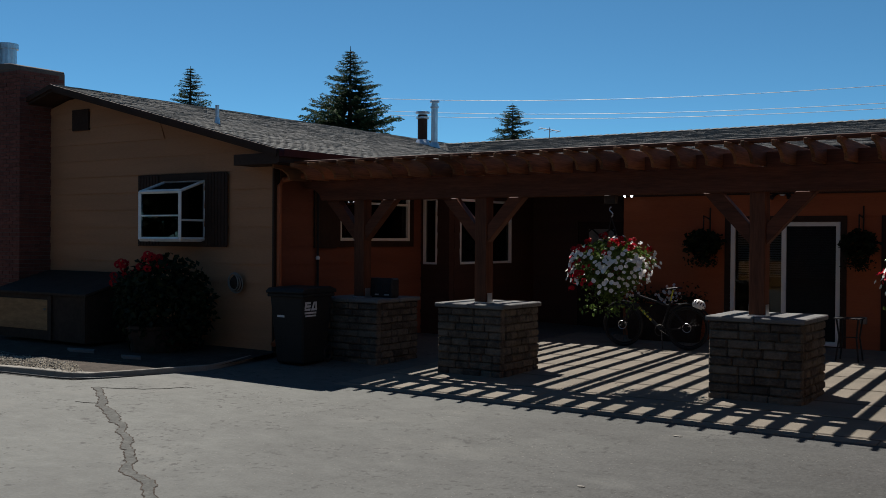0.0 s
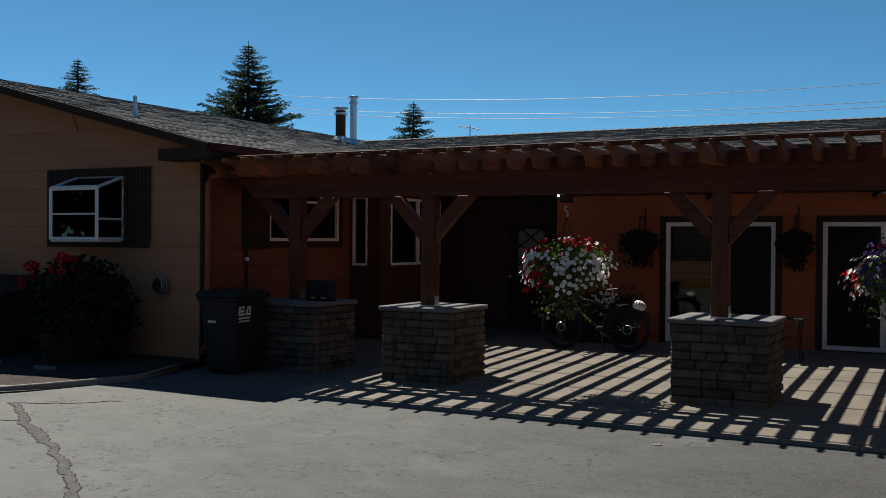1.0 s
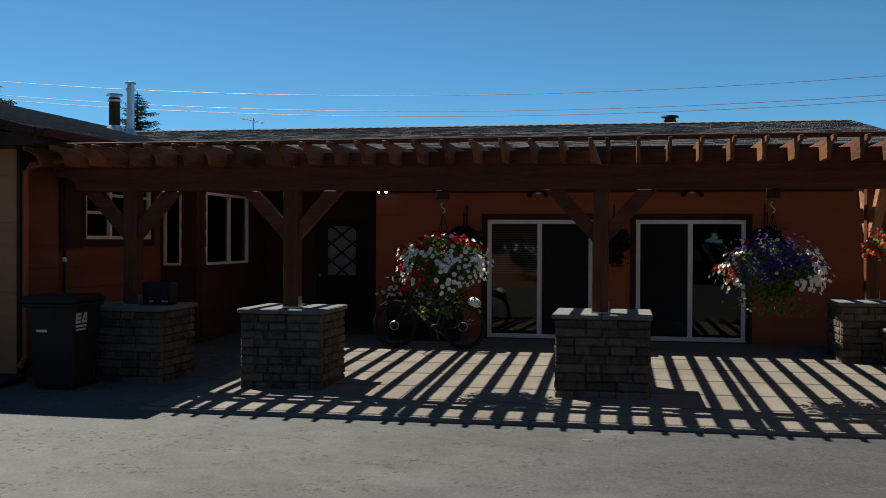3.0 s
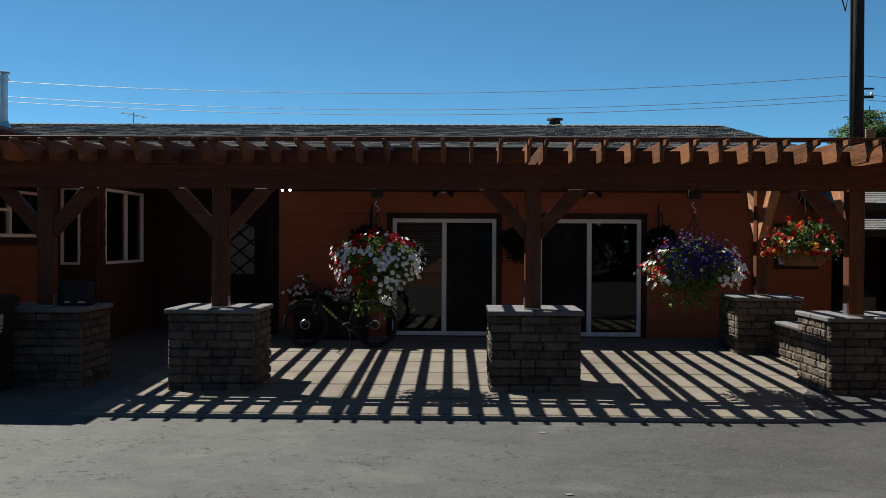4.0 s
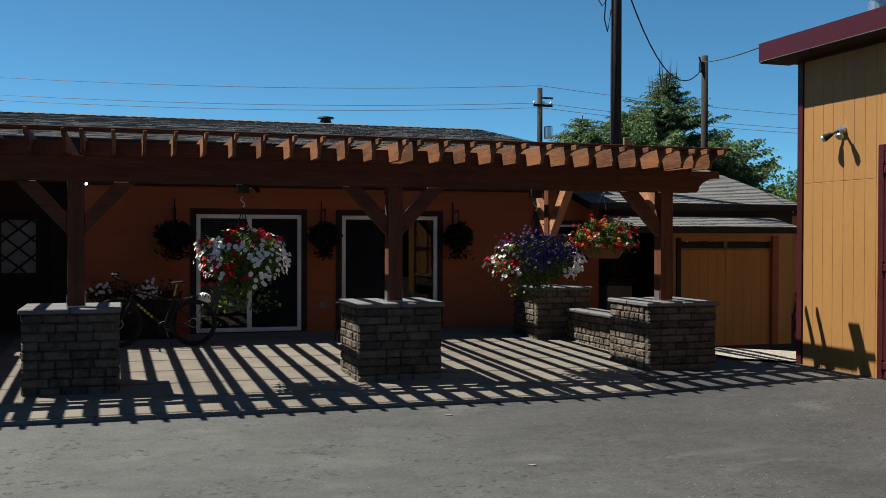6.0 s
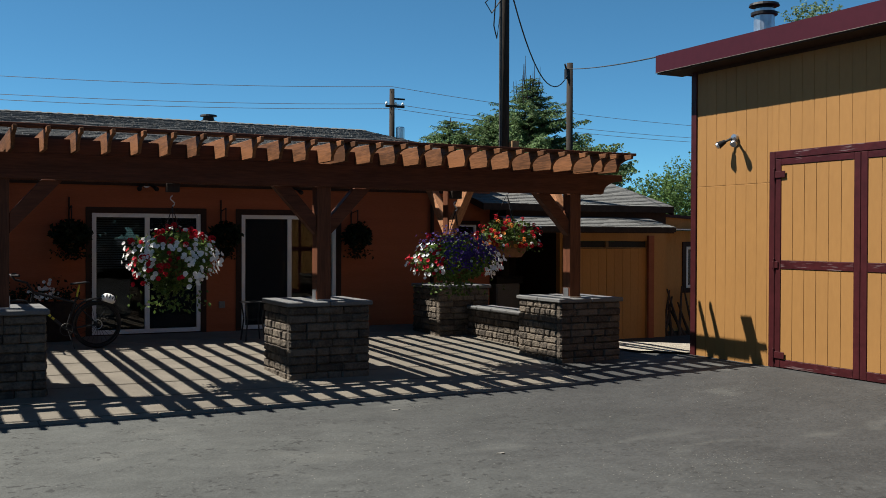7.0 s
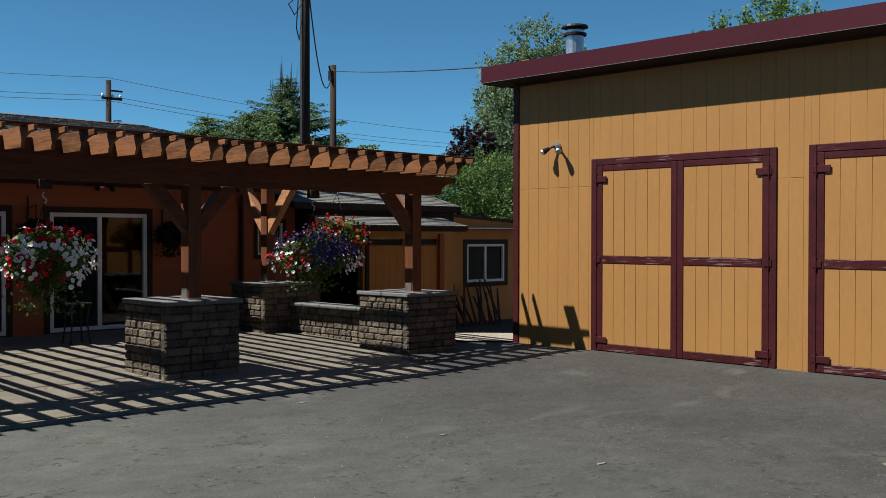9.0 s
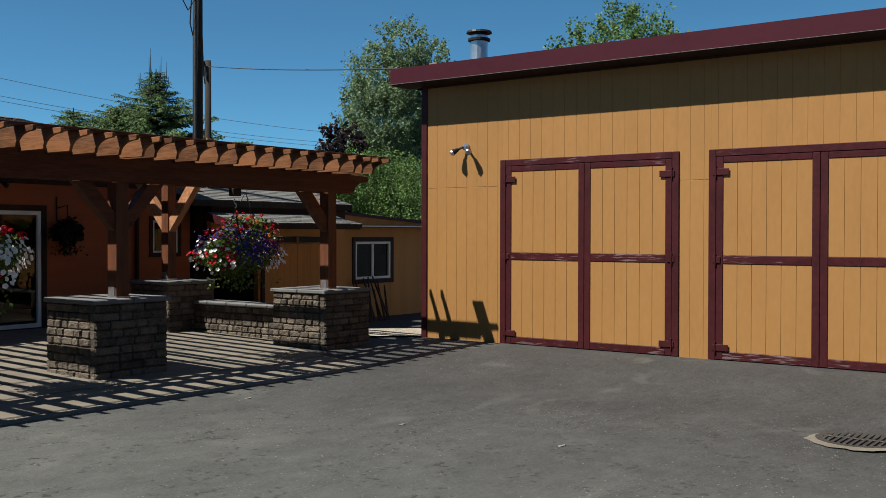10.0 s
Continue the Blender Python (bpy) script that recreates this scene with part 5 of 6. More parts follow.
# ---- roof fittings ----
def vent(name, x, y, z0, z1, r, material, label, cap=True):
    t = thing(name, label, "vent pipe", (x, y, z0))
    part("pipe", Geo().lathe([(r, -0.1), (r, z1 - z0 - 0.1)], (0, 0, 0), 16).mesh("pipe", M[material]), t, at=(0, 0, 0))
    part("flashing", Geo().lathe([(r * 2.0, -0.08), (r * 1.15, 0.10)], (0, 0, 0), 16).mesh("flashing", M["steel"]), t, at=(0, 0, 0))
    if cap:
        h = z1 - z0
        part("cap", Geo().lathe([(r * 1.05, h - 0.2), (r * 1.3, h - 0.19), (r * 1.3, h - 0.15), (r * 0.9, h - 0.14), (r * 0.9, h - 0.06), (r * 1.5, h - 0.055), (r * 1.4, h - 0.02), (r * 0.3, h)], (0, 0, 0), 18).mesh("cap", M["steel" if z0 < 4.39 else "black"]), t, at=(0, 0, 0))


vent("vent_pipe", -13.70, 19.92, 4.28, 5.40, 0.08, "steel", "tall pale metal vent pipe on the ell roof")
vent("vent_pipe", -14.14, 20.05, 4.38, 5.18, 0.12, "brown", "short dark vent stack with a metal cap")
vent("vent_pipe", -12.45, 11.75, 3.95, 4.36, 0.032, "steel", "thin grey plumbing vent on the shingles", False)
vent("vent_pipe", -2.28, 22.6, 4.40, 4.80, 0.13, "brown", "squat dark roof vent with louvred cap at the ridge")
vent("flue_pipe", 3.17, 10.87, 4.85, 5.52, 0.15, "steel", "shiny metal workshop flue with a rain cap")
ant = thing("antenna", "thin metal television antenna on the ridge", "antenna", (-11.8, 22.2, 4.5))
g = Geo().tube([(0, 0, 0), (0, 0, 0.35)], 0.015, 6)
for k in range(4):
    g.tube([(-0.22 + k * 0.15, -0.16 + k * 0.02, 0.3 - k * 0.03), (-0.22 + k * 0.15, 0.16, 0.36 - k * 0.03)], 0.008, 5)
g.tube([(-0.28, 0, 0.36), (0.3, 0, 0.24)], 0.01, 5)
part("mast", g.mesh("mast", M["steel"]), ant, at=(0, 0, 0))


# ---- flowers ----
def petunia():
    """A flared five-lobed blossom that looks along -y."""
    g = Geo()
    n = 15
    g.v = [(0, 0.012, 0)] + [(0.012 * math.cos(6.283 * k / n), 0.0, 0.012 * math.sin(6.283 * k / n)) for k in range(n)]
    for k in range(n):
        a = 6.283 * k / n
        r = 0.036 * (1 + 0.07 * math.cos(5 * a))
        g.v.append((r * math.cos(a), -0.009 + 0.004 * math.cos(5 * a), r * math.sin(a)))
    for k in range(n):
        j = (k + 1) % n
        g.f += [(0, 1 + k, 1 + j), (1 + k, 1 + n + k, 1 + n + j, 1 + j)]
    return g


def geranium(seed):
    """A ball of many small florets."""
    rnd = random.Random(seed)
    g = Geo()
    for _ in range(26):
        d = Vector((rnd.gauss(0, 1), rnd.gauss(0, 1), rnd.gauss(0.3, 1))).normalized()
        p = d * 0.042
        s = d.cross(Vector((0.3, 0.2, 0.9))).normalized()
        w = d.cross(s)
        o = len(g.v)
        g.v.append(tuple(p))
        for k in range(5):
            a = 6.283 * k / 5 + rnd.random()
            g.v.append(tuple(p + (s * math.cos(a) + w * math.sin(a)) * 0.02 + d * 0.006))
        g.f += [(o, o + 1 + k, o + 1 + (k + 1) % 5) for k in range(5)]
    return g


BLOSSOM = {c: petunia().mesh("blossom", M["petal_" + c], smooth=True) for c in ("white", "red", "purple", "orange")}
BALL = {c: [geranium(k).mesh("blossom", M["petal_" + c]) for k in (1, 2)] for c in ("red", "orange")}


def leaves_into(rnd, n, inside, size, droop=0.3):
    v, f = [], []
    for _ in range(n):
        p = inside(rnd)
        s = size * (0.6 + 0.8 * rnd.random())
        u = Vector((rnd.gauss(0, 1), rnd.gauss(0, 1), rnd.gauss(0, 0.8) - droop)).normalized()
        w = u.cross(Vector((rnd.gauss(0, 1), rnd.gauss(0, 1), rnd.gauss(0, 1)))).normalized()
        n3 = u.cross(w) * 0.12
        o = len(v)
        v += [tuple(p), tuple(p + (u * 0.45 + w * 0.34 + n3) * s), tuple(p + u * s), tuple(p + (u * 0.45 - w * 0.34 + n3) * s)]
        f += [(o, o + 1, o + 2), (o, o + 2, o + 3)]
    me = bpy.data.meshes.new("foliage")
    me.from_pydata(v, [], f)
    return me


def basket(x, y, z, rx, top, bottom, paint, n, label, seed, hang=2.635, pot=0.2, dark=False, name="hanging_basket", group="hanging flower baskets", low=-0.62):
    """A hanging pot with a mound of foliage from bottom to top (heights about z) and blossoms coloured by paint(direction)."""
    rnd = random.Random(seed)
    t = thing(name, label, "flower basket", (x, y, z), group=group)
    part("pot", Geo().lathe([(pot * 0.62, -0.22), (pot * 0.9, -0.08), (pot, 0.02), (pot * 1.05, 0.02), (pot * 1.05, 0.045)], (0, 0, 0), 20).mesh("pot", M["terracotta"]), t, "brown fibre pot", at=(0, 0, 0))
    if hang:
        h = hang - z
        for k in range(3):
            a = 2.1 * k + 0.4
            part("chain", Geo().tube([(pot * math.cos(a), pot * math.sin(a), 0.03), (0, 0, h - 0.28)], 0.006, 5).mesh("chain", M["black"]), t, at=(0, 0, 0))
        hook = [(0.0 + 0.025 * math.sin(6.283 * k / 10 * 1.0), 0, h - 0.28 + 0.13 * k / 10) for k in range(11)]
        part("hook", Geo().tube(hook, 0.008, 6).mesh("hook", M["steel"]), t, "steel S-hook", at=(0, 0, 0))
        part("hook_plate", Geo().box(-0.075, 0.075, -0.05, 0.05, h - 0.11, h - 0.004).mesh("hook_plate", M["dark_brown_box"], 0.004), t, at=(0, 0, 0))

    def inside(r):
        while True:
            d = Vector((r.uniform(-1, 1), r.uniform(-1, 1), r.uniform(-1, 1)))
            q = d.length
            if 0.25 < q < 1 and r.random() < 0.35 + 0.65 * q:
                break
        lump = 0.82 + 0.18 * math.sin(5 * math.atan2(d.y, d.x) + seed) * math.cos(3 * d.z + seed)
        zz = d.z * (top if d.z > 0 else -bottom)
        wide = 1.0 if d.z > 0 else 1 - 0.45 * (-d.z) ** 1.5
        return Vector((d.x * rx * lump * wide, d.y * rx * lump * wide, zz * lump))
    # Baskets under the eave take leaves with shade already in their colour.
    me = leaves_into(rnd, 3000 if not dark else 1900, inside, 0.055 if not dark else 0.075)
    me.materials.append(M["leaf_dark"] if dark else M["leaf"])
    tagged(part("foliage", me, t, at=(0, 0, 0)), kind="stuff")
    # trailing stems under the pot
    tr = leaves_into(rnd, 170, lambda r: Vector((r.gauss(0, rx * 0.33), r.gauss(0, rx * 0.33), bottom * (0.75 + 0.55 * r.random()))), 0.05, 0.8)
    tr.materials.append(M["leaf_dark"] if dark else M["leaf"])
    tagged(part("trailing_greenery", tr, t, at=(0, 0, 0)), kind="stuff")
    for _ in range(n):
        while True:
            d = Vector((rnd.gauss(0, 1), rnd.gauss(-0.35, 1), rnd.gauss(0.15, 0.8))).normalized()
            if d.z > low:
                break
        lump = 0.9 + 0.14 * math.sin(5 * math.atan2(d.y, d.x) + seed) * math.cos(3 * d.z + seed) + rnd.uniform(-0.06, 0.10)
        p = Vector((d.x * rx * lump, d.y * rx * lump, d.z * (top if d.z > 0 else -bottom) * lump))
        c, ball = paint(d, rnd)
        if c is None:
            continue
        m = rnd.choice(BALL[c]) if ball else BLOSSOM[c]
        look_d = Vector((d.x - 0.1 + rnd.gauss(0, 0.3), d.y - 0.25 + rnd.gauss(0, 0.3), max(d.z, -0.1) * 0.8 + 0.3 + rnd.gauss(0, 0.25)))
        rot = look_d.to_track_quat('-Y', 'Z').to_matrix().to_4x4()
        s = (1.0 if not ball else 0.95) * rnd.uniform(0.8, 1.2) * (0.42 if c == "purple" else 0.74)
        part("blossom", m, t, at=Matrix.Translation(p) @ rot @ Matrix.Diagonal((s, s, s, 1)))
        if c == "purple":
            for _ in range(4):
                j = p + Vector((rnd.gauss(0, 0.06), rnd.gauss(0, 0.05), rnd.gauss(0, 0.06)))
                part("blossom", m, t, at=Matrix.Translation(j) @ rot @ Matrix.Diagonal((s, s, s, 1)))
    return t


def paint_a(d, r):
    q = r.random()
    if d.z > 0.5:
        return ("red", True) if q < 0.30 else ("white", False) if q < 0.40 + 0.3 * abs(d.x) else (None, False)
    if d.x < -0.15 and d.z < 0.3 and q < 0.30:
        return "red", r.random() < 0.4
    if abs(d.x + 0.25) < 0.25 and d.z < 0.25:
        return ("red", False) if q < 0.2 else (None, False)
    return ("white", False) if q < 0.86 else (None, False)


def paint_b(d, r):
    q = r.random()
    if d.x < -0.62:
        return ("red", False) if q < 0.35 else ("white", False) if q < 0.8 else (None, False)
    if d.x > 0.62 or (d.x > 0.3 and d.z < 0.0):
        return ("red", False) if q < 0.16 else ("white", False) if q < 0.85 else (None, False)
    if d.z < -0.1:
        return None, False
    if d.z > 0.7 and q < 0.05:
        return "red", True
    return ("purple", False) if q < 0.85 else ("white", False) if q < 0.90 else (None, False)


def paint_c(d, r):
    if d.x < 0.0 and r.random() < 0.28:
        return "orange", r.random() < 0.5
    if r.random() < 0.25:
        return None, False
    if r.random() < 0.16:
        return "white", False
    return "red", r.random() < 0.75


basket(-5.36, YP, 1.72, 0.58, 0.42, -0.46, paint_a, 440, "hanging basket of white petunias and red geraniums", 21)
basket(-1.53, YP, 1.66, 0.64, 0.40, -0.34, paint_b, 520, "hanging basket of purple, white and red petunias", 22)
basket(0.42, 13.74, 1.90, 0.60, 0.46, -0.10, paint_c, 150, "hanging basket of red geraniums and orange blooms", 23, hang=RAF_BACK, pot=0.38)
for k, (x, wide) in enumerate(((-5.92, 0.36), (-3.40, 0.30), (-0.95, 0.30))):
    b = basket(x, 16.80, 2.02, wide, 0.26, -0.30, lambda d, r: (None, False), 0, "leafy basket on a wall bracket with shade-darkened leaves", 30 + k, hang=0, pot=0.16, dark=True, name="wall_basket", group="wall baskets")
    part("bracket", Geo().tube([(0, 0.33, 0.62), (0, 0.33, 0.2), (0, 0.32, 0.42), (0, 0.0, 0.47), (0, 0.0, 0.05)], 0.012, 6).mesh("bracket", M["black"]), b, "black iron bracket", at=(0, 0, 0))


def shrub():
    rnd = random.Random(40)
    t = thing("planter_shrub", "leafy mound with shade-darkened leaves and red geraniums hiding its tub", "planter", (-12.3, 10.45, ground_z(-12.3, 10.45)))
    part("tub", Geo().lathe([(0.42, 0.0), (0.5, 0.4), (0.53, 0.42), (0.53, 0.47)], (0, 0, 0), 22).mesh("tub", M["dark_brown_box"]), t, at=(0, 0, 0))

    def inside(r):
        d = Vector((r.gauss(0, 1), r.gauss(0, 1), r.gauss(0, 1))).normalized() * (0.5 + 0.55 * r.random())
        return Vector((0.08 + d.x * 0.90, d.y * 0.60, max(0.04, 0.76 + d.z * 0.80)))
    me = leaves_into(rnd, 3400, inside, 0.10)
    # Leaf colour carries the shade of the gable wall.
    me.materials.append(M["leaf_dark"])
    tagged(part("foliage", me, t, at=(0, 0, 0)), kind="stuff")
    for _ in range(20):
        x = rnd.choice((-0.72, -0.6, -0.05, 0.1, 0.22)) + rnd.gauss(0, 0.09)
        p = Vector((x, rnd.uniform(-0.4, 0.1), 0.80 + 0.66 * math.sqrt(max(0.1, 1 - x * x)) + rnd.gauss(0, 0.08)))
        part("blossom", rnd.choice(BALL["red"]), t, at=Matrix.Translation(p) @ Matrix.Diagonal((1.2, 1.2, 1.2, 1)))


shrub()


# ---- wheeled bin and what stands by the ell ----
def taper(bottom, top, z0, z1):
    g = Geo()
    for (x0, x1, y0, y1), z in ((bottom, z0), (top, z1)):
        g.v += [(x0, y0, z), (x1, y0, z), (x1, y1, z), (x0, y1, z)]
    g.f = [(0, 3, 2, 1), (4, 5, 6, 7), (0, 1, 5, 4), (1, 2, 6, 5), (2, 3, 7, 6), (3, 0, 4, 7)]
    return g


def wheeled_bin():
    t = thing("wheeled_bin", "dark grey plastic wheeled bin with pale printed labels", "bin", (-9.86, 10.98, ground_z(-9.86, 10.95)))
    t.rotation_euler[2] = radians(3)
    t.scale = (0.82, 0.84, 1.03)
    part("body", taper((-0.30, 0.30, -0.32, 0.32), (-0.38, 0.38, -0.42, 0.40), 0.02, 0.98).mesh("body", M["bin"], 0.03), t, at=(0, 0, 0))
    part("rim", Geo().box(-0.41, 0.41, -0.45, 0.43, 0.95, 1.0).mesh("rim", M["bin"], 0.015), t, at=(0, 0, 0))
    lid = [(-0.47, 1.0), (-0.48, 1.03), (-0.40, 1.075), (0.30, 1.09), (0.46, 1.05), (0.47, 1.0)]
    part("lid", Geo().prism(lid, "x", -0.42, 0.42).mesh("lid", M["bin"], 0.012), t, at=(0, 0, 0))
    part("handle", Geo().tube([(-0.32, 0.44, 1.0), (-0.32, 0.53, 1.02), (0.32, 0.53, 1.02), (0.32, 0.44, 1.0)], 0.016, 8).mesh("handle", M["bin"]), t, at=(0, 0, 0))
    for x in (-0.30, 0.30):
        part("wheel", Geo().ring((x, 0.36, 0.13), (1, 0, 0), 0.10, 0.03, 20, 8).mesh("wheel", M["black"], smooth=True), t, at=(0, 0, 0))
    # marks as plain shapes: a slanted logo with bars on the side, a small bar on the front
    def mark(u0, u1, z0, z1, side, skew=0.0):
        def at(u, z):
            out = (0.30 + 0.08 * (z - 0.09) / 0.96) if side else (0.32 + 0.10 * (z - 0.12) / 0.96)
            u += skew * (z - z0)
            z -= 0.07 if side else 0.10
            return [(out + w, u, z) if side else (u, -out - w, z) for w in (0.004, -0.004)]
        g = Geo()
        c = [at(u0, z0), at(u1, z0), at(u1, z1), at(u0, z1)]
        g.v = [p[0] for p in c] + [p[1] for p in c]
        g.f = [(0, 1, 2, 3), (4, 7, 6, 5), (0, 4, 5, 1), (3, 2, 6, 7), (0, 3, 7, 4), (1, 5, 6, 2)]
        part("label", g.mesh("label", M["print"]), t, "pale printed mark", at=(0, 0, 0))
    for k in range(3):
        mark(-0.36, -0.21, 0.835 + k * 0.045, 0.865 + k * 0.045, True, 0.3)
    mark(-0.36, -0.325, 0.866, 0.954, True, 0.3)
    mark(-0.185, -0.14, 0.835, 0.955, True, 0.5)
    mark(-0.07, -0.03, 0.835, 0.955, True, -0.1)
    mark(-0.12, -0.07, 0.925, 0.955, True)
    mark(-0.14, -0.07, 0.835, 0.862, True)
    mark(-0.35, -0.04, 0.79, 0.815, True)
    mark(-0.33, -0.05, 0.75, 0.772, True)
    mark(-0.22, -0.06, 0.765, 0.795, False)


wheeled_bin()


def wood_box():
    t = thing("storage_box", "dark wooden bin with a sloping lid and bare plywood front", "storage box", (-15.0, 10.4, 0.35))
    x0, x1, y0, y1, zb = -15.95, -13.5, 10.0, 11.05, 0.36
    g = Geo().prism([(y0, zb), (y1, zb), (y1, 1.40), (y0, 1.10)], "x", x0, x1)
    part("body", g.mesh("body", M["dark_brown_box"], 0.006), t)
    part("lid", Geo().prism([(y0 - 0.06, 1.10), (y1, 1.42), (y1, 1.46), (y0 - 0.06, 1.145)], "x", x0 - 0.05, x1 + 0.05).mesh("lid", M["dark_brown_box"], 0.005), t)
    part("front_panel", Geo().box(-15.9, -14.5, y0 - 0.02, y0 - 0.004, 0.52, 1.02).mesh("front_panel", M["ply"], 0.004), t, "bare plywood panel")
    for x in (-14.44, -13.56):
        part("corner_post", Geo().box(x - 0.05, x + 0.05, y0 - 0.03, y0 - 0.004, zb, 1.09).mesh("corner_post", M["dark_brown_box"], 0.004), t)
    part("knob", Geo().lathe([(0.02, 0), (0.03, 0.02), (0.0, 0.03)], (-14.56, y0 - 0.03, 0.85), 10).mesh("knob", M["steel"]), t)


wood_box()


def bed():
    """Raised soil with a curved concrete edging in front of the gable."""
    def edge(u):
        x = -22 + 11.4 * u
        return Vector((x, 8.0 + 0.25 * step(-14, -11.5, x) + 1.3 * step(-11.6, -10.4, x) ** 2, 0))
    pts = [edge(k / 40) for k in range(41)] + [Vector((-10.42, 9.7, 0)), Vector((-10.5, 10.2, 0)), Vector((-10.62, 10.7, 0))]
    g = Geo()
    for p in pts:
        g.v += [(p.x, p.y + 0.05, ground_z(p.x, p.y) + 0.035), (p.x - 0.05, YG - 0.02, ground_z(p.x, YG) + 0.09)]
    for k in range(len(pts) - 1):
        g.f.append((2 * k, 2 * k + 2, 2 * k + 3, 2 * k + 1))
    single("planting_bed", g.mesh("planting_bed", M["soil"]), "dark soil and mulch bed along the gable wall", "planting bed", kind="stuff")
    k = 0
    while k < len(pts) - 1:
        seg = pts[k:k + 5]
        g = Geo()
        for p in seg:
            z = ground_z(p.x, p.y)
            g.v += [(p.x, p.y - 0.05, z - 0.03), (p.x, p.y - 0.045, z + 0.075), (p.x + 0.01, p.y + 0.06, z + 0.08), (p.x + 0.01, p.y + 0.07, z - 0.03)]
        for i in range(len(seg) - 1):
            for j in range(4):
                g.f.append((4 * i + j, 4 * i + (j + 1) % 4, 4 * i + 4 + (j + 1) % 4, 4 * i + 4 + j))
        n = 4 * (len(seg) - 1)
        g.f += [(0, 3, 2, 1), (n, n + 1, n + 2, n + 3)]
        single("kerb", g.mesh("kerb", M["mortar"], 0.008), "pale curved concrete bed edging", "kerb", kind="structure")
        k += 4
    hose = [(p.x + 0.1 * math.sin(k * 0.9), p.y + 1.1 + 0.10 * math.sin(k * 0.7), ground_z(p.x, p.y) + 0.075) for k, p in enumerate(pts[4:38])]
    single("garden_hose", Geo().tube(hose, 0.014, 6).mesh("garden_hose", M["black"], smooth=True), "black garden hose lying along the bed", "hose")
    hose2 = [(-22 + 11.6 * k / 40, 7.86 + 0.06 * math.sin(k * 0.5) + 0.25 * step(-14, -11.5, -22 + 11.6 * k / 40) + 1.3 * step(-11.6, -10.4, -22 + 11.6 * k / 40) ** 2, ground_z(-22 + 11.6 * k / 40, 8.2) + 0.014) for k in range(40)]
    single("garden_hose", Geo().tube(hose2, 0.014, 6).mesh("garden_hose", M["black"], smooth=True), "black garden hose lying along the kerb", "hose")
    rnd = random.Random(3)
    for x, y, s in ((-13.25, 9.72, 0.36), (-11.95, 9.62, 0.24)):
        z = ground_z(x, y) + 0.05
        single("flagstone", Geo().prism([(x - s, y), (x - s * 0.3, y - s * 0.35), (x + s, y - s * 0.1), (x + s * 0.5, y + s * 0.3)], "z", z, z + 0.05).mesh("flagstone", M["cap"], 0.006), "flat grey stone lying in the bed", "stone")
    # crushed stone spread behind the edging
    g = Geo()
    for _ in range(5200):
        x = rnd.uniform(-17.5, -11.4)
        wide = 0.85 * step(-11.0, -12.9, x) + 0.05
        y = 8.13 + 0.12 * step(-14, -11.5, x) + wide * rnd.random()
        z = ground_z(x, y) + 0.04 + 0.05 * rnd.random() * (1 - (y - 8.1) / 0.95)
        r, a = rnd.uniform(0.010, 0.024), rnd.uniform(0, 6.28)
        n = len(g.v)
        for k in range(4):
            q = a + 1.57 * k + rnd.uniform(-0.3, 0.3)
            g.v.append((x + r * math.cos(q), y + r * math.sin(q), z + rnd.uniform(-0.3, 0.3) * r))
        g.v += [(x, y, z + 0.8 * r), (x, y, z - 0.8 * r)]
        for k in range(4):
            g.f += [(n + k, n + (k + 1) % 4, n + 4), (n + (k + 1) % 4, n + k, n + 5)]
    single("gravel", g.mesh("gravel", M["gravel"]), "pale crushed stone behind the bed edging", "gravel", kind="stuff")


bed()

hose_reel = thing("hose_holder", "pale coiled hose on a round wall holder", "hose holder", (-11.3, 11.09, 1.36))
part("holder", Geo().lathe([(0.13, 0), (0.10, 0.05), (0.04, 0.09)], (0, 0, 0), 18).mesh("holder", M["dark_brown_box"]), hose_reel, at=Matrix.Rotation(math.pi / 2, 4, 'X'))
for k in range(3):
    part("coil", Geo().ring((0.0, -0.03 - 0.02 * k, 0.01 * k), (0.1 * k, 1, 0.1), 0.155 - 0.015 * k, 0.011, 24, 6).mesh("coil", M["mortar"], smooth=True), hose_reel, at=(0, 0, 0))

down = thing("downspout", "rust-painted metal downspout at the ell corner", "downspout", (-10.53, 11.2, 0.5))
part("pipe", Geo().tube([(-10.06, 11.75, 3.10), (-10.2, 11.6, 3.04), (-10.5, 11.27, 2.94), (-10.545, 11.23, 2.85), (-10.545, 11.23, 0.55), (-10.52, 11.08, 0.45)], 0.042, 8).mesh("pipe", M["rust"]), down)
part("gutter", Geo().prism([(-10.06, 3.34), (-10.06, 3.24), (-9.97, 3.24), (-9.95, 3.34), (-9.96, 3.34), (-9.98, 3.25), (-10.05, 3.25), (-10.05, 3.34)], "y", 10.7, 16.1).mesh("gutter", M["maroon"]), down, "brown metal gutter")
pipe = thing("meter_pipe", "thin dark pipe with a pale fitting on the wall", "pipe", (-10.55, 12.12, 0.5))
part("pipe", Geo().tube([(-10.55, 12.12, 0.45), (-10.55, 12.12, 2.9)], 0.02, 8).mesh("pipe", M["black"]), pipe)
part("fitting", Geo().lathe([(0.03, 0), (0.035, 0.03), (0.02, 0.06)], (-10.55, 12.12, 1.72), 10).mesh("fitting", M["white"]), pipe)
drop = thing("downspout", "dark downspout on the rust-red front wall", "downspout", (0.72, 17.1, 0.4))
part("pipe", Geo().tube([(0.72, 17.09, 0.36), (0.72, 17.09, 2.75), (0.72, 16.5, 3.2)], 0.04, 8).mesh("pipe", M["brown"]), drop)

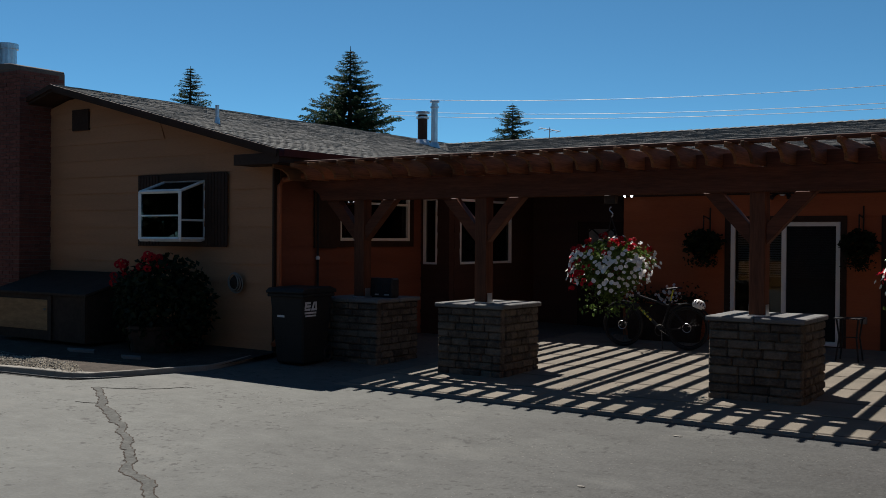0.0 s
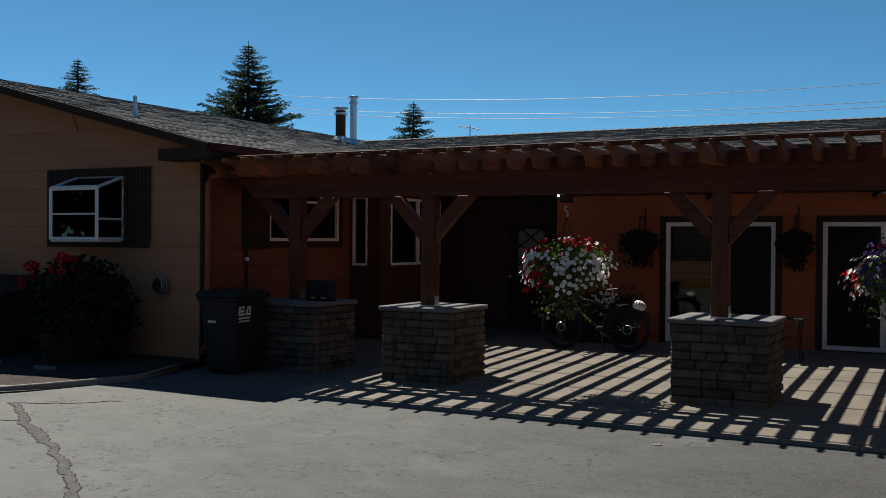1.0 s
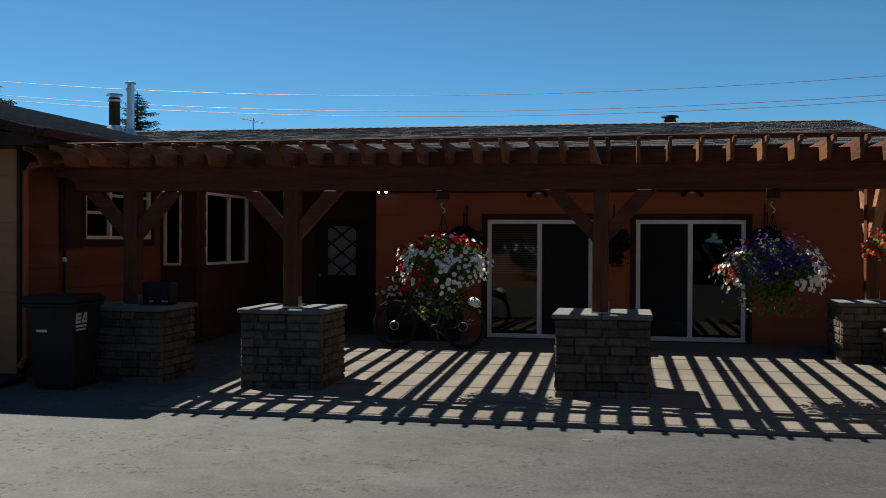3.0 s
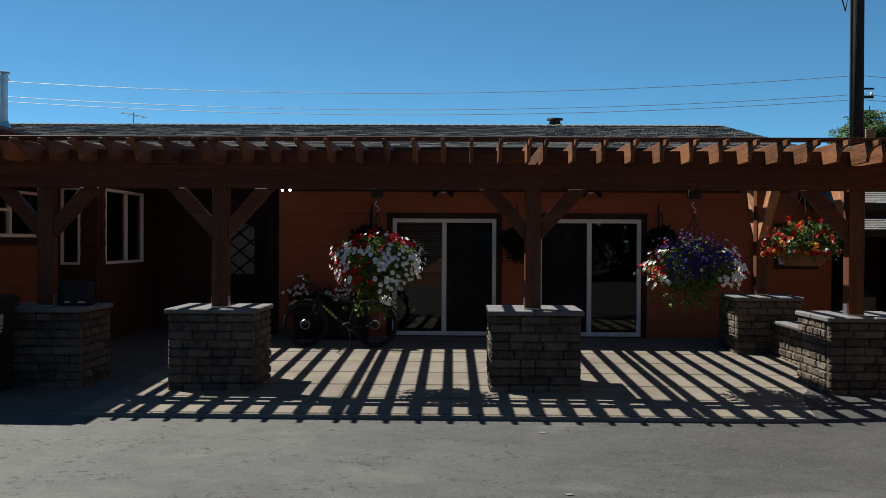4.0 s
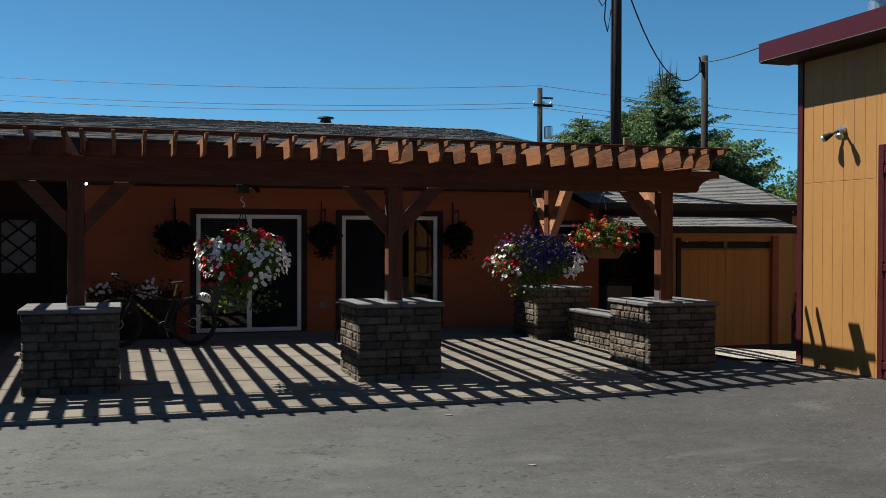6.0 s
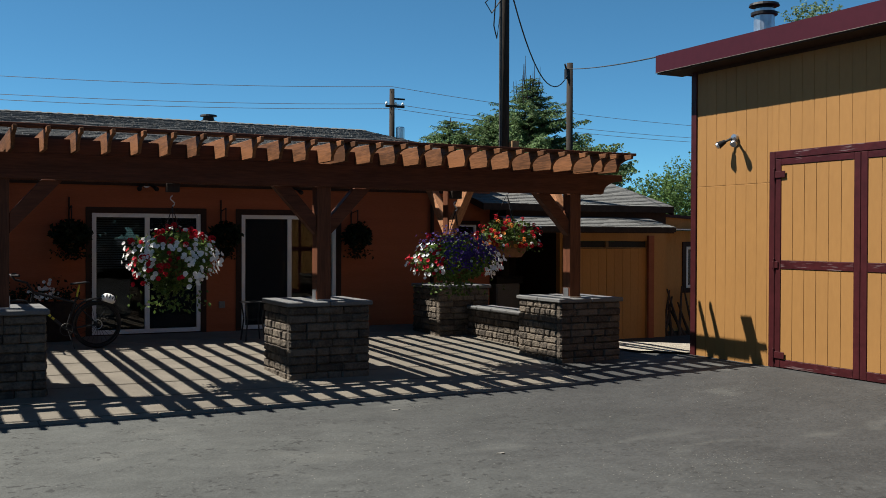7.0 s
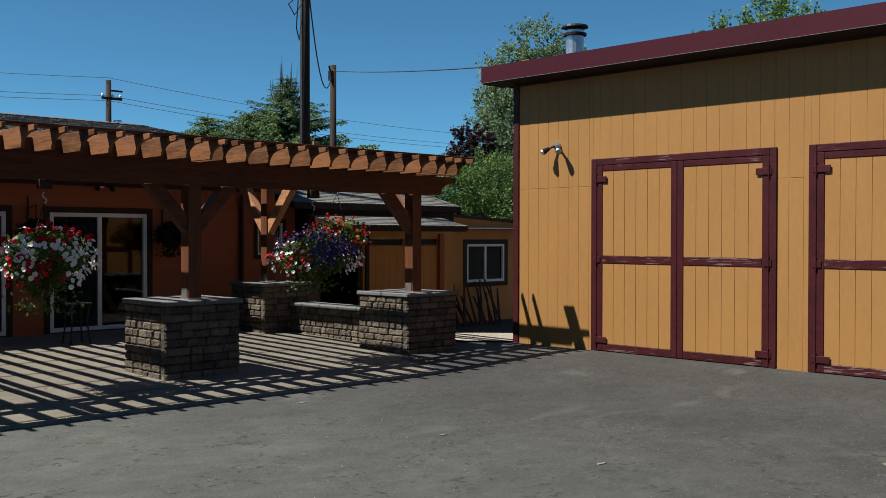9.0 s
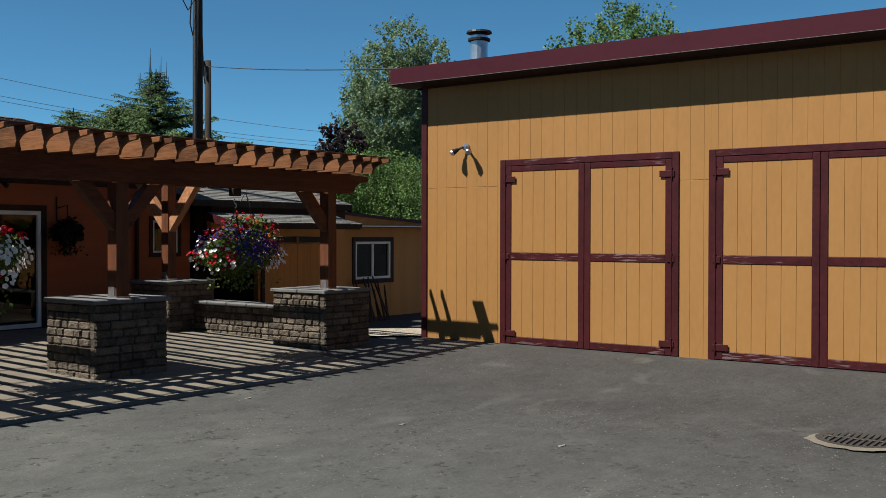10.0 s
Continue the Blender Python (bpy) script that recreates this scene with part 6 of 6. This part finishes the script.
radio = thing("portable_stereo", "black portable stereo on the stone pier", "stereo", (-9.16, 12.0, 1.18))
part("case", Geo().box(-0.25, 0.25, -0.09, 0.09, 0.0, 0.29).mesh("case", M["black"], 0.02), radio, at=(0, 0, 0))
for x in (-0.13, 0.13):
    part("speaker", Geo().ring((x, -0.092, 0.15), (0, 1, 0), 0.07, 0.01, 20, 6).mesh("speaker", M["black"], smooth=True), radio, at=(0, 0, 0))
for x0, x1 in ((-0.07, 0.0), (0.1, 0.19)):
    part("button_strip", Geo().box(x0, x1, -0.097, -0.089, 0.035, 0.055).mesh("button_strip", M["steel"]), radio, "pale button strip", at=(0, 0, 0))


# ---- bicycle, table and fittings by the house ----
def bicycle(x, y, z):
    """A mountain bike that faces -x, standing along the wall."""
    t = thing("bicycle", "black mountain bike with yellow-green decals by the wall", "bicycle", (x, y, z))
    R = 0.36
    for name, wx in (("front_wheel", -0.55), ("rear_wheel", 0.56)):
        w = part(name, Geo().ring((wx, 0, R), (0, 1, 0), R - 0.025, 0.025, 40, 8).mesh("tyre", M["black"], smooth=True), t, at=(0, 0, 0))
        part("rim", Geo().ring((wx, 0, R), (0, 1, 0), R - 0.06, 0.011, 36, 6).mesh("rim", M["black"], smooth=True), w, at=(0, 0, 0))
        part("hub", Geo().tube([(wx, -0.05, R), (wx, 0.05, R)], 0.025, 10).mesh("hub", M["black"]), w, at=(0, 0, 0))
        part("brake_disc", Geo().ring((wx, -0.045, R), (0, 1, 0), 0.07, 0.006, 24, 5).mesh("brake_disc", M["steel"]), w, at=(0, 0, 0))
        sp = Geo()
        for k in range(24):
            a = 6.283 * k / 24
            sp.tube([(wx + 0.02 * math.cos(a + 1), 0.03 * (-1) ** k, R + 0.02 * math.sin(a + 1)), (wx + (R - 0.06) * math.cos(a), 0, R + (R - 0.06) * math.sin(a))], 0.0025, 4, ends=False)
        tagged(part("spokes", sp.mesh("spokes", M["black"]), w, at=(0, 0, 0)), kind="stuff")
        arc = [(wx + (R + 0.03) * math.cos(a), 0, R + (R + 0.03) * math.sin(a)) for a in [0.5 + 2.0 * k / 14 for k in range(15)]]
        part("mudguard", Geo().tube(arc, 0.018, 6).mesh("mudguard", M["black"]), t, at=(0, 0, 0))
    bb, seat, head, headl = (0.12, 0, 0.30), (0.27, 0, 0.78), (-0.33, 0, 0.86), (-0.36, 0, 0.74)
    for a, b, r in ((bb, seat, 0.018), (headl, bb, 0.026), (head, (0.24, 0, 0.70), 0.02)):
        part("frame_tube", Geo().tube([a, b], r, 10).mesh("frame_tube", M["frame_paint"]), t, at=(0, 0, 0))
    for s in (-0.06, 0.06):
        part("chain_stay", Geo().tube([bb, (0.56, s, R)], 0.012, 8).mesh("chain_stay", M["frame_paint"]), t, at=(0, 0, 0))
        part("seat_stay", Geo().tube([(0.24, 0, 0.70), (0.56, s, R)], 0.010, 8).mesh("seat_stay", M["frame_paint"]), t, at=(0, 0, 0))
        part("fork_leg", Geo().tube([(-0.37, s, 0.70), (-0.55, s, R)], 0.016, 8).mesh("fork_leg", M["black"]), t, at=(0, 0, 0))
    for k in range(5):
        u = 0.18 + 0.1 * k
        p, q = Vector(headl).lerp(Vector(bb), u), Vector(headl).lerp(Vector(bb), u + 0.07)
        part("decal", Geo().tube([tuple(p + Vector((0, -0.012, 0))), tuple(q + Vector((0, -0.012, 0)))], 0.019, 6).mesh("decal", M["yellow"]), t, "yellow-green decal", at=(0, 0, 0))
    part("seat_post", Geo().tube([seat, (0.31, 0, 0.96)], 0.014, 8).mesh("seat_post", M["yellow"]), t, at=(0, 0, 0))
    part("saddle", Geo().prism([(0.18, 0.96), (0.45, 0.985), (0.46, 1.0), (0.40, 1.01), (0.18, 0.985)], "y", -0.06, 0.06).mesh("saddle", M["black"], 0.015), t, at=(0, 0, 0))
    part("stem", Geo().tube([headl, head, (-0.42, 0, 1.0), (-0.58, 0, 1.05)], 0.018, 8).mesh("stem", M["black"]), t, at=(0, 0, 0))
    part("handlebar", Geo().tube([(-0.56, -0.33, 1.12), (-0.64, -0.22, 1.12), (-0.60, -0.08, 1.07), (-0.58, 0, 1.05), (-0.60, 0.08, 1.07), (-0.64, 0.22, 1.12), (-0.56, 0.33, 1.12)], 0.013, 8).mesh("handlebar", M["black"]), t, at=(0, 0, 0))
    for s in (-1, 1):
        part("grip", Geo().tube([(-0.60, s * 0.27, 1.12), (-0.55, s * 0.36, 1.12)], 0.019, 8).mesh("grip", M["black"]), t, at=(0, 0, 0))
    part("crankset", Geo().ring((0.12, -0.06, 0.30), (0, 1, 0), 0.09, 0.006, 24, 5).tube([(0.12, -0.07, 0.30), (0.27, -0.08, 0.22)], 0.01, 6).mesh("crankset", M["iron"]), t, at=(0, 0, 0))
    part("rear_rack", Geo().tube([(0.30, 0, 0.74), (0.76, 0, 0.74), (0.56, 0.05, R)], 0.008, 6).mesh("rear_rack", M["black"]), t, at=(0, 0, 0))
    part("kick_stand", Geo().tube([(0.14, -0.04, 0.3), (0.22, -0.2, 0.02)], 0.009, 6).mesh("kick_stand", M["black"]), t, at=(0, 0, 0))


bicycle(-6.27, 15.52, base_z(15.52) + 0.014)
hel = thing("bicycle_helmet", "white vented cycle helmet on the bike rack", "helmet", (-5.555, 15.55, 1.0))
hs = Matrix.Rotation(radians(20), 4, 'Y') @ Matrix.Diagonal((0.95, 0.8, 0.9, 1))
part("shell", Geo().lathe([(0.10, -0.01), (0.118, 0.02), (0.118, 0.06), (0.098, 0.10), (0.062, 0.128), (0.02, 0.138), (0.0, 0.139)], (0, 0, 0), 22).mesh("shell", M["white"], smooth=True), hel, at=hs)
for k in range(-3, 4):
    e = k * 0.42
    pts = [(0.12 * math.sin(e), -0.122 * math.cos(u) * math.cos(e), 0.028 + 0.112 * math.sin(u) * math.cos(e)) for u in (0.35, 0.6, 0.85, 1.1)]
    part("vent", Geo().tube(pts, [0.006, 0.011, 0.011, 0.006], 6).mesh("vent", M["black"]), hel, "dark vent slot", at=hs)


def table(x, y, z):
    t = thing("bistro_table", "small slatted metal bistro table with thin legs", "table", (x, y, z))
    for k in range(5):
        part("slat", Geo().box(-0.19 + k * 0.077, -0.19 + k * 0.077 + 0.068, -0.17, 0.17, 0.62, 0.64).mesh("slat", M["black"], 0.004), t, at=(0, 0, 0))
    for s in (-1, 1):
        part("leg", Geo().tube([(s * 0.15, -0.15, 0.62), (s * 0.12, -0.11, 0.35), (s * 0.16, -0.15, 0.0)], 0.013, 6).mesh("leg", M["black"]), t, at=(0, 0, 0))
        part("leg", Geo().tube([(s * 0.15, 0.15, 0.62), (s * 0.12, 0.11, 0.35), (s * 0.16, 0.15, 0.0)], 0.013, 6).mesh("leg", M["black"]), t, at=(0, 0, 0))
    part("stretcher", Geo().tube([(-0.12, 0, 0.35), (0.12, 0, 0.35)], 0.009, 6).mesh("stretcher", M["black"]), t, at=(0, 0, 0))


table(-3.27, 15.6, base_z(15.6) + 0.012)


def low_planter():
    rnd = random.Random(50)
    z = base_z(16.6) + 0.012
    t = thing("flower_box", "dark planter box of small white petunias by the wall", "planter", (-6.55, 16.62, z))
    part("trough", taper((-0.6, 0.6, -0.14, 0.14), (-0.66, 0.66, -0.18, 0.18), 0.0, 0.62).mesh("trough", M["dark_brown_box"], 0.01), t, at=(0, 0, 0))
    me = leaves_into(rnd, 520, lambda r: Vector((r.uniform(-0.72, 0.72), r.gauss(0, 0.13), 0.66 + abs(r.gauss(0, 0.12)))), 0.06)
    # Shade by the wall is part of this leaf colour.
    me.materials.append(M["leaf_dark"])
    tagged(part("foliage", me, t, at=(0, 0, 0)), kind="stuff")
    for _ in range(48):
        p = Vector((rnd.choice((-0.62, -0.5, 0.08, 0.2)) + rnd.gauss(0, 0.09), -0.2 + rnd.gauss(0, 0.05), 0.82 + rnd.gauss(0, 0.07)))
        d = Vector((rnd.gauss(0, 0.3), -1, 0.4))
        part("blossom", BLOSSOM["white"], t, at=Matrix.Translation(p) @ d.to_track_quat('-Y', 'Z').to_matrix().to_4x4() @ Matrix.Diagonal((0.75, 0.75, 0.75, 1)))


low_planter()


def flood_lamp(x, y, z, out, label, f=1.0, glass="lens", gap=0.10):
    """Two lamp heads on a wall plate; out is the direction away from the wall."""
    t = thing("flood_lamp", label, "flood lamp", (x, y, z))
    o = Vector(out)
    s = Vector((-o.y, o.x, 0))
    part("plate", Geo().tube([tuple(-o * 0.0), tuple(o * 0.04)], 0.06, 12).mesh("plate", M["steel"]), t, at=(0, 0, 0))
    for k in (-1, 1):
        a, b = o * 0.05 + s * 0.03 * k, o * 0.10 + s * gap * k + Vector((0, 0, -0.04))
        c = b + o * 0.07 * f + s * 0.05 * k * f + Vector((0, 0, -0.05 * f))
        part("arm", Geo().tube([tuple(a), tuple(b)], 0.018, 8).mesh("arm", M["black"]), t, at=(0, 0, 0))
        h = part("lamp_head", Geo().tube([tuple(b), tuple(b.lerp(c, 0.5)), tuple(c)], [0.025 * f, 0.036 * f, 0.048 * f], 14).mesh("lamp_head", M["black"]), t, at=(0, 0, 0))
        part("lens", Geo().tube([tuple(c), tuple(c + (c - b) * 0.25)], [0.044 * f, 0.034 * f], 14).mesh("lens", M[glass]), h, at=(0, 0, 0))


flood_lamp(XS - 0.004, 10.50, 3.42, (-1, 0, 0), "double flood lamp on the ochre workshop wall", 1.15, "steel")
flood_lamp(-7.40, YF - 0.02, 2.935, (0, -1, 0), "lit double flood lamp at the corner of the entry", 0.62, "lit_lamp", 0.035)
for x in (-4.68, -2.12):
    flood_lamp(x, YF - 0.02, 2.88, (0, -1, 0), "dark double flood lamp above the patio doors", 0.9, "black")
single("outlet_cover", Geo().box(-3.44, -3.33, YF - 0.05, YF - 0.02, 0.74, 0.86).mesh("outlet_cover", M["mortar"], 0.008), "pale weatherproof outlet cover on the wall", "outlet")

# diamond leading of the entry door
lead = Geo()
for k in range(-3, 6):
    for sgn in (-1, 1):
        pts = []
        for u in (0.0, 1.0):
            pts.append((-8.74 + 0.55 * u, 18.135, 1.30 + 0.33 * k + sgn * 0.33 * 1.35 * (u - 0.5) + 0.16))
        zs = [p[2] for p in pts]
        lo, hi = 1.37, 2.28
        a, b = Vector(pts[0]), Vector(pts[1])
        if max(zs) < lo or min(zs) > hi:
            continue
        def cut(p, q):
            if p.z < lo:
                p = p.lerp(q, (lo - p.z) / (q.z - p.z))
            elif p.z > hi:
                p = p.lerp(q, (hi - p.z) / (q.z - p.z))
            return p
        a2, b2 = cut(a, b), cut(b, a)
        lead.tube([tuple(a2), tuple(b2)], 0.015, 4)
part("leading", lead.mesh("leading", M["black"]), entry, "dark diamond leading", at=(0, 0, 0))
part("pane", Geo().box(-8.74, -8.19, 18.150, 18.154, 1.37, 2.28).mesh("pane", M["frost"]), entry, "pale frosted door light", at=(0, 0, 0))
part("door_handle", Geo().lathe([(0.02, 0), (0.03, 0.03), (0.02, 0.06)], (-8.88, 18.08, 1.32), 12).mesh("door_handle", M["steel"]), entry, at=(0, 0, 0))


# blinds behind the first patio door
def blinds():
    t = thing("window_blind", "pale horizontal slatted blind behind the patio door", "blind", (-5.1, YF + 0.2, 1.3))
    for k in range(22):
        part("slat", Geo().box(-5.5, -3.82, YF + 0.19, YF + 0.20, 1.45 + k * 0.04, 1.474 + k * 0.04).mesh("slat", M["white"]), t)


blinds()


# ---- driveway details ----
def drain():
    x, y = -1.13, 3.47
    z = ground_z(x, y) + 0.004
    t = thing("storm_drain", "round iron storm drain grate with a pale worn rim", "drain", (x, y, z), kind="structure")
    part("rim", Geo().lathe([(0.40, 0.0), (0.40, 0.012), (0.33, 0.012), (0.33, 0.0)], (0, 0, 0), 36).mesh("rim", M["iron"]), t, at=(0, 0, 0))
    # Flat black disc: the darkness of the hole is painted, not hollowed.
    part("pit", Geo().lathe([(0.329, 0.002), (0.01, 0.003)], (0, 0, 0), 30).mesh("pit", M["black"]), t, at=(0, 0, 0))
    for k in range(-5, 6):
        h = math.sqrt(max(0.0, 0.32 ** 2 - (k * 0.058) ** 2))
        part("slat", Geo().box(-h, h, k * 0.058 - 0.014, k * 0.058 + 0.014, 0.004, 0.016).mesh("slat", M["iron"], 0.003), t, at=(0, 0, 0))
    rnd = random.Random(9)
    ring = []
    for k in range(40):
        a = 6.283 * k / 40
        ring.append((math.cos(a) * (0.52 + rnd.uniform(-0.03, 0.03)), math.sin(a) * (0.50 + rnd.uniform(-0.03, 0.03))))
    g = Geo()
    g.v = [(0.395 * math.cos(6.283 * k / 40), 0.395 * math.sin(6.283 * k / 40), 0.010) for k in range(40)] + [(u, w, 0.004) for u, w in ring]
    g.f = [(k, (k + 1) % 40, 40 + (k + 1) % 40, 40 + k) for k in range(40)]
    part("apron", g.mesh("apron", M["patio"]), t, "pale sandy concrete collar", at=(0, 0, 0))
    part("cross_bar", Geo().box(-0.02, 0.02, -0.32, 0.32, 0.006, 0.017).mesh("cross_bar", M["iron"], 0.003), t, at=(0, 0, 0))


drain()


def crack(path, w, seed):
    """A sealed crack that wanders along a path of points."""
    rnd = random.Random(seed)
    pts = []
    for a, b in zip(path, path[1:]):
        a, b = Vector((*a, 0)), Vector((*b, 0))
        n = max(3, int((b - a).length / 0.04))
        pts += [a.lerp(b, k / n) for k in range(n)]
    pts.append(Vector((*path[-1], 0)))
    fill, rim, off, wide = Geo(), Geo(), 0.0, [1.0, 1.0]
    for k, p in enumerate(pts):
        d = (pts[min(k + 4, len(pts) - 1)] - pts[max(k - 4, 0)]).normalized()
        side = Vector((-d.y, d.x, 0))
        off = off * 0.92 + rnd.gauss(0, 0.010)
        for i, s in enumerate((-1, 1)):
            wide[i] = 1.0 + (wide[i] - 1.0) * 0.8 + rnd.gauss(0, 0.16)
            h = w * min(1.5, max(0.5, wide[i]))
            for g, e, up in ((fill, h, 0.005), (rim, h + min(0.012, w * 0.3), 0.003)):
                q = p + side * (off + e * s)
                g.v.append((q.x, q.y, ground_z(q.x, q.y) + up))
    for g in (fill, rim):
        g.f = [(2 * k, 2 * k + 1, 2 * k + 3, 2 * k + 2) for k in range(len(pts) - 1)]
    c = thing("asphalt_crack", "grey sealed crack wandering across the asphalt", "crack", (0, 0, 0), "cracks", kind="structure")
    part("filler", fill.mesh("filler", CRACK), c, at=(0, 0, 0))
    part("crack_edge", rim.mesh("crack_edge", M["soil"]), c, at=(0, 0, 0))


CRACK = mat("crack_filler", (0.068, 0.069, 0.065), 0.9, spread=0.35, fine=30, coarse=6, bump=0.5)
crack([(-10.55, 7.95), (-9.62, 7.33), (-8.62, 6.77), (-7.50, 6.02), (-6.92, 5.60), (-6.35, 5.28), (-5.95, 5.00), (-5.2, 4.35)], 0.042, 4)
crack([(-10.50, 7.97), (-9.95, 8.22), (-9.55, 8.62)], 0.008, 5)
crack([(-9.62, 7.33), (-9.95, 7.22)], 0.007, 6)


def chips():
    """Loose grit and pale chips on the driveway."""
    rnd = random.Random(60)
    g = Geo()
    heaps = [(rnd.uniform(-12, 1.5), rnd.uniform(2.5, 9.3), rnd.uniform(0.3, 1.3)) for _ in range(46)]
    for k in range(9000):
        if k % 4:
            h = heaps[rnd.randrange(len(heaps))]
            x, y = h[0] + rnd.gauss(0, h[2]), h[1] + rnd.gauss(0, h[2] * 0.45)
        else:
            x, y = rnd.uniform(-13, 2.2), rnd.uniform(2.0, 9.6)
        if y > 9.7 or x > 2.2:
            continue
        s = 0.003 + 0.007 * rnd.random() ** 2.5
        z = ground_z(x, y)
        o = len(g.v)
        g.v += [(x - s, y - s * 0.6, z), (x + s, y - s * 0.4, z), (x, y + s, z), (x + s * 0.2 * rnd.random(), y, z + s * 0.4)]
        g.f += [(o, o + 1, o + 3), (o + 1, o + 2, o + 3), (o + 2, o, o + 3)]
    single("grit", g.mesh("grit", M["grit"]), "loose pale grit scattered over the asphalt", "grit", kind="stuff")


chips()


def scrap(x, y, s, seed):
    rnd = random.Random(seed)
    z = ground_z(x, y)
    n = 7
    o = [(x + s * math.cos(6.283 * k / n) * rnd.uniform(0.5, 1.2), y + s * 0.5 * math.sin(6.283 * k / n) * rnd.uniform(0.5, 1.2)) for k in range(n)]
    single("paint_chip", Geo().prism(o, "z", z, z + 0.008).mesh("paint_chip", M["mortar"], 0.002), "pale flat chip lying on the asphalt", "debris", "chips on the driveway")


for k, (x, y, s) in enumerate(((-3.52, 9.38, 0.05), (-3.48, 7.20, 0.05), (-3.25, 5.52, 0.06))):
    scrap(x, y, s, k)


# ---- across the yard, behind the camera ----
garage = thing("neighbour_garage", "tan garage with a panelled ochre door across the yard", "garage", (-13.0, -13.0, 0.0))
g = Geo()
for a, b, c, d in cells(-22.0, -5.0, -0.1, 3.1, [(-14.8, -10.2, -0.1, 2.5)]):
    g.box(a, b, -11.2, -11.0, c, d)
g.box(-22.0, -21.8, -19, -11.2, -0.1, 3.1).box(-5.2, -5.0, -19, -11.2, -0.1, 3.1).box(-22, -5, -19.2, -19, -0.1, 3.1)
part("wall", g.mesh("wall", M["tan"]), garage)
part("roof", Geo().prism([(-19.8, 3.0), (-10.4, 3.0), (-15.1, 4.6)], "x", -22.6, -4.4).mesh("roof", M["shingle"]), garage)
gd = part("garage_door", Geo().box(-14.8, -10.2, -11.16, -11.1, -0.1, 2.5).mesh("garage_door", M["gold"]), garage)
for k in range(4):
    for i in range(4):
        x, z = -14.75 + i * 1.14, 0.05 + k * 0.61
        part("panel", Geo().box(x, x + 1.08, -11.1, -11.08, z, z + 0.56).mesh("panel", M["black"] if k == 2 else M["gold"], 0.01), gd, at=(0, 0, 0))
rnd = random.Random(77)
# Unseen trees added behind the camera to cut sky light and darken reflections.
for k in range(13):
    x = -46 + k * 6.3 + rnd.uniform(-1, 1)
    y = -21.5 + rnd.uniform(-3, 2)
    h = rnd.uniform(9, 13)
    bl = [(rnd.uniform(-1.5, 1.5), rnd.uniform(-1.2, 1.2), h * q, rnd.uniform(2.4, 3.4), h * 0.17) for q in (0.25, 0.42, 0.58, 0.72, 0.86)]
    leafy("sky_block_tree", x, y, 0.0, h, bl, 0.42, 3200, "leaf_dark", 80 + k, "unseen dense dark tree added across the yard to cut sky light", group="trees across the yard", trunk=0.22)
# Unseen hedges added to keep bright sky out of the door glass.
for k in range(17):
    x = -44 + k * 4.3
    bl = [(-3.6 + 1.8 * i, rnd.uniform(-0.5, 0.5), rnd.uniform(1.6, 3.0), 1.9, 2.6) for i in range(5)]
    leafy("sky_block_hedge", x, -17.0 - 1.6 * (k % 2), 0.0, 4.5, bl, 0.45, 2600, "leaf_dark", 120 + k, "unseen dense dark hedge added across the yard to darken reflections", "hedge", 0.1, "hedges across the yard")
# Unseen western row, added to lower sky light on shaded walls.
for k in range(7):
    x, y = -33 - 2.5 * (k % 2) + rnd.uniform(-1, 1), -17 + 4.2 * k
    h = rnd.uniform(11, 14)
    bl = [(rnd.uniform(-1.2, 1.2), rnd.uniform(-1.2, 1.2), h * q, rnd.uniform(2.2, 3.0), h * 0.17) for q in (0.25, 0.42, 0.58, 0.72, 0.86)]
    leafy("sky_block_tree", x, y, 0.0, h, bl, 0.42, 3200, "leaf_dark", 180 + k, "unseen dense dark tree added to block western sky light", group="trees beside the yard", trunk=0.22)
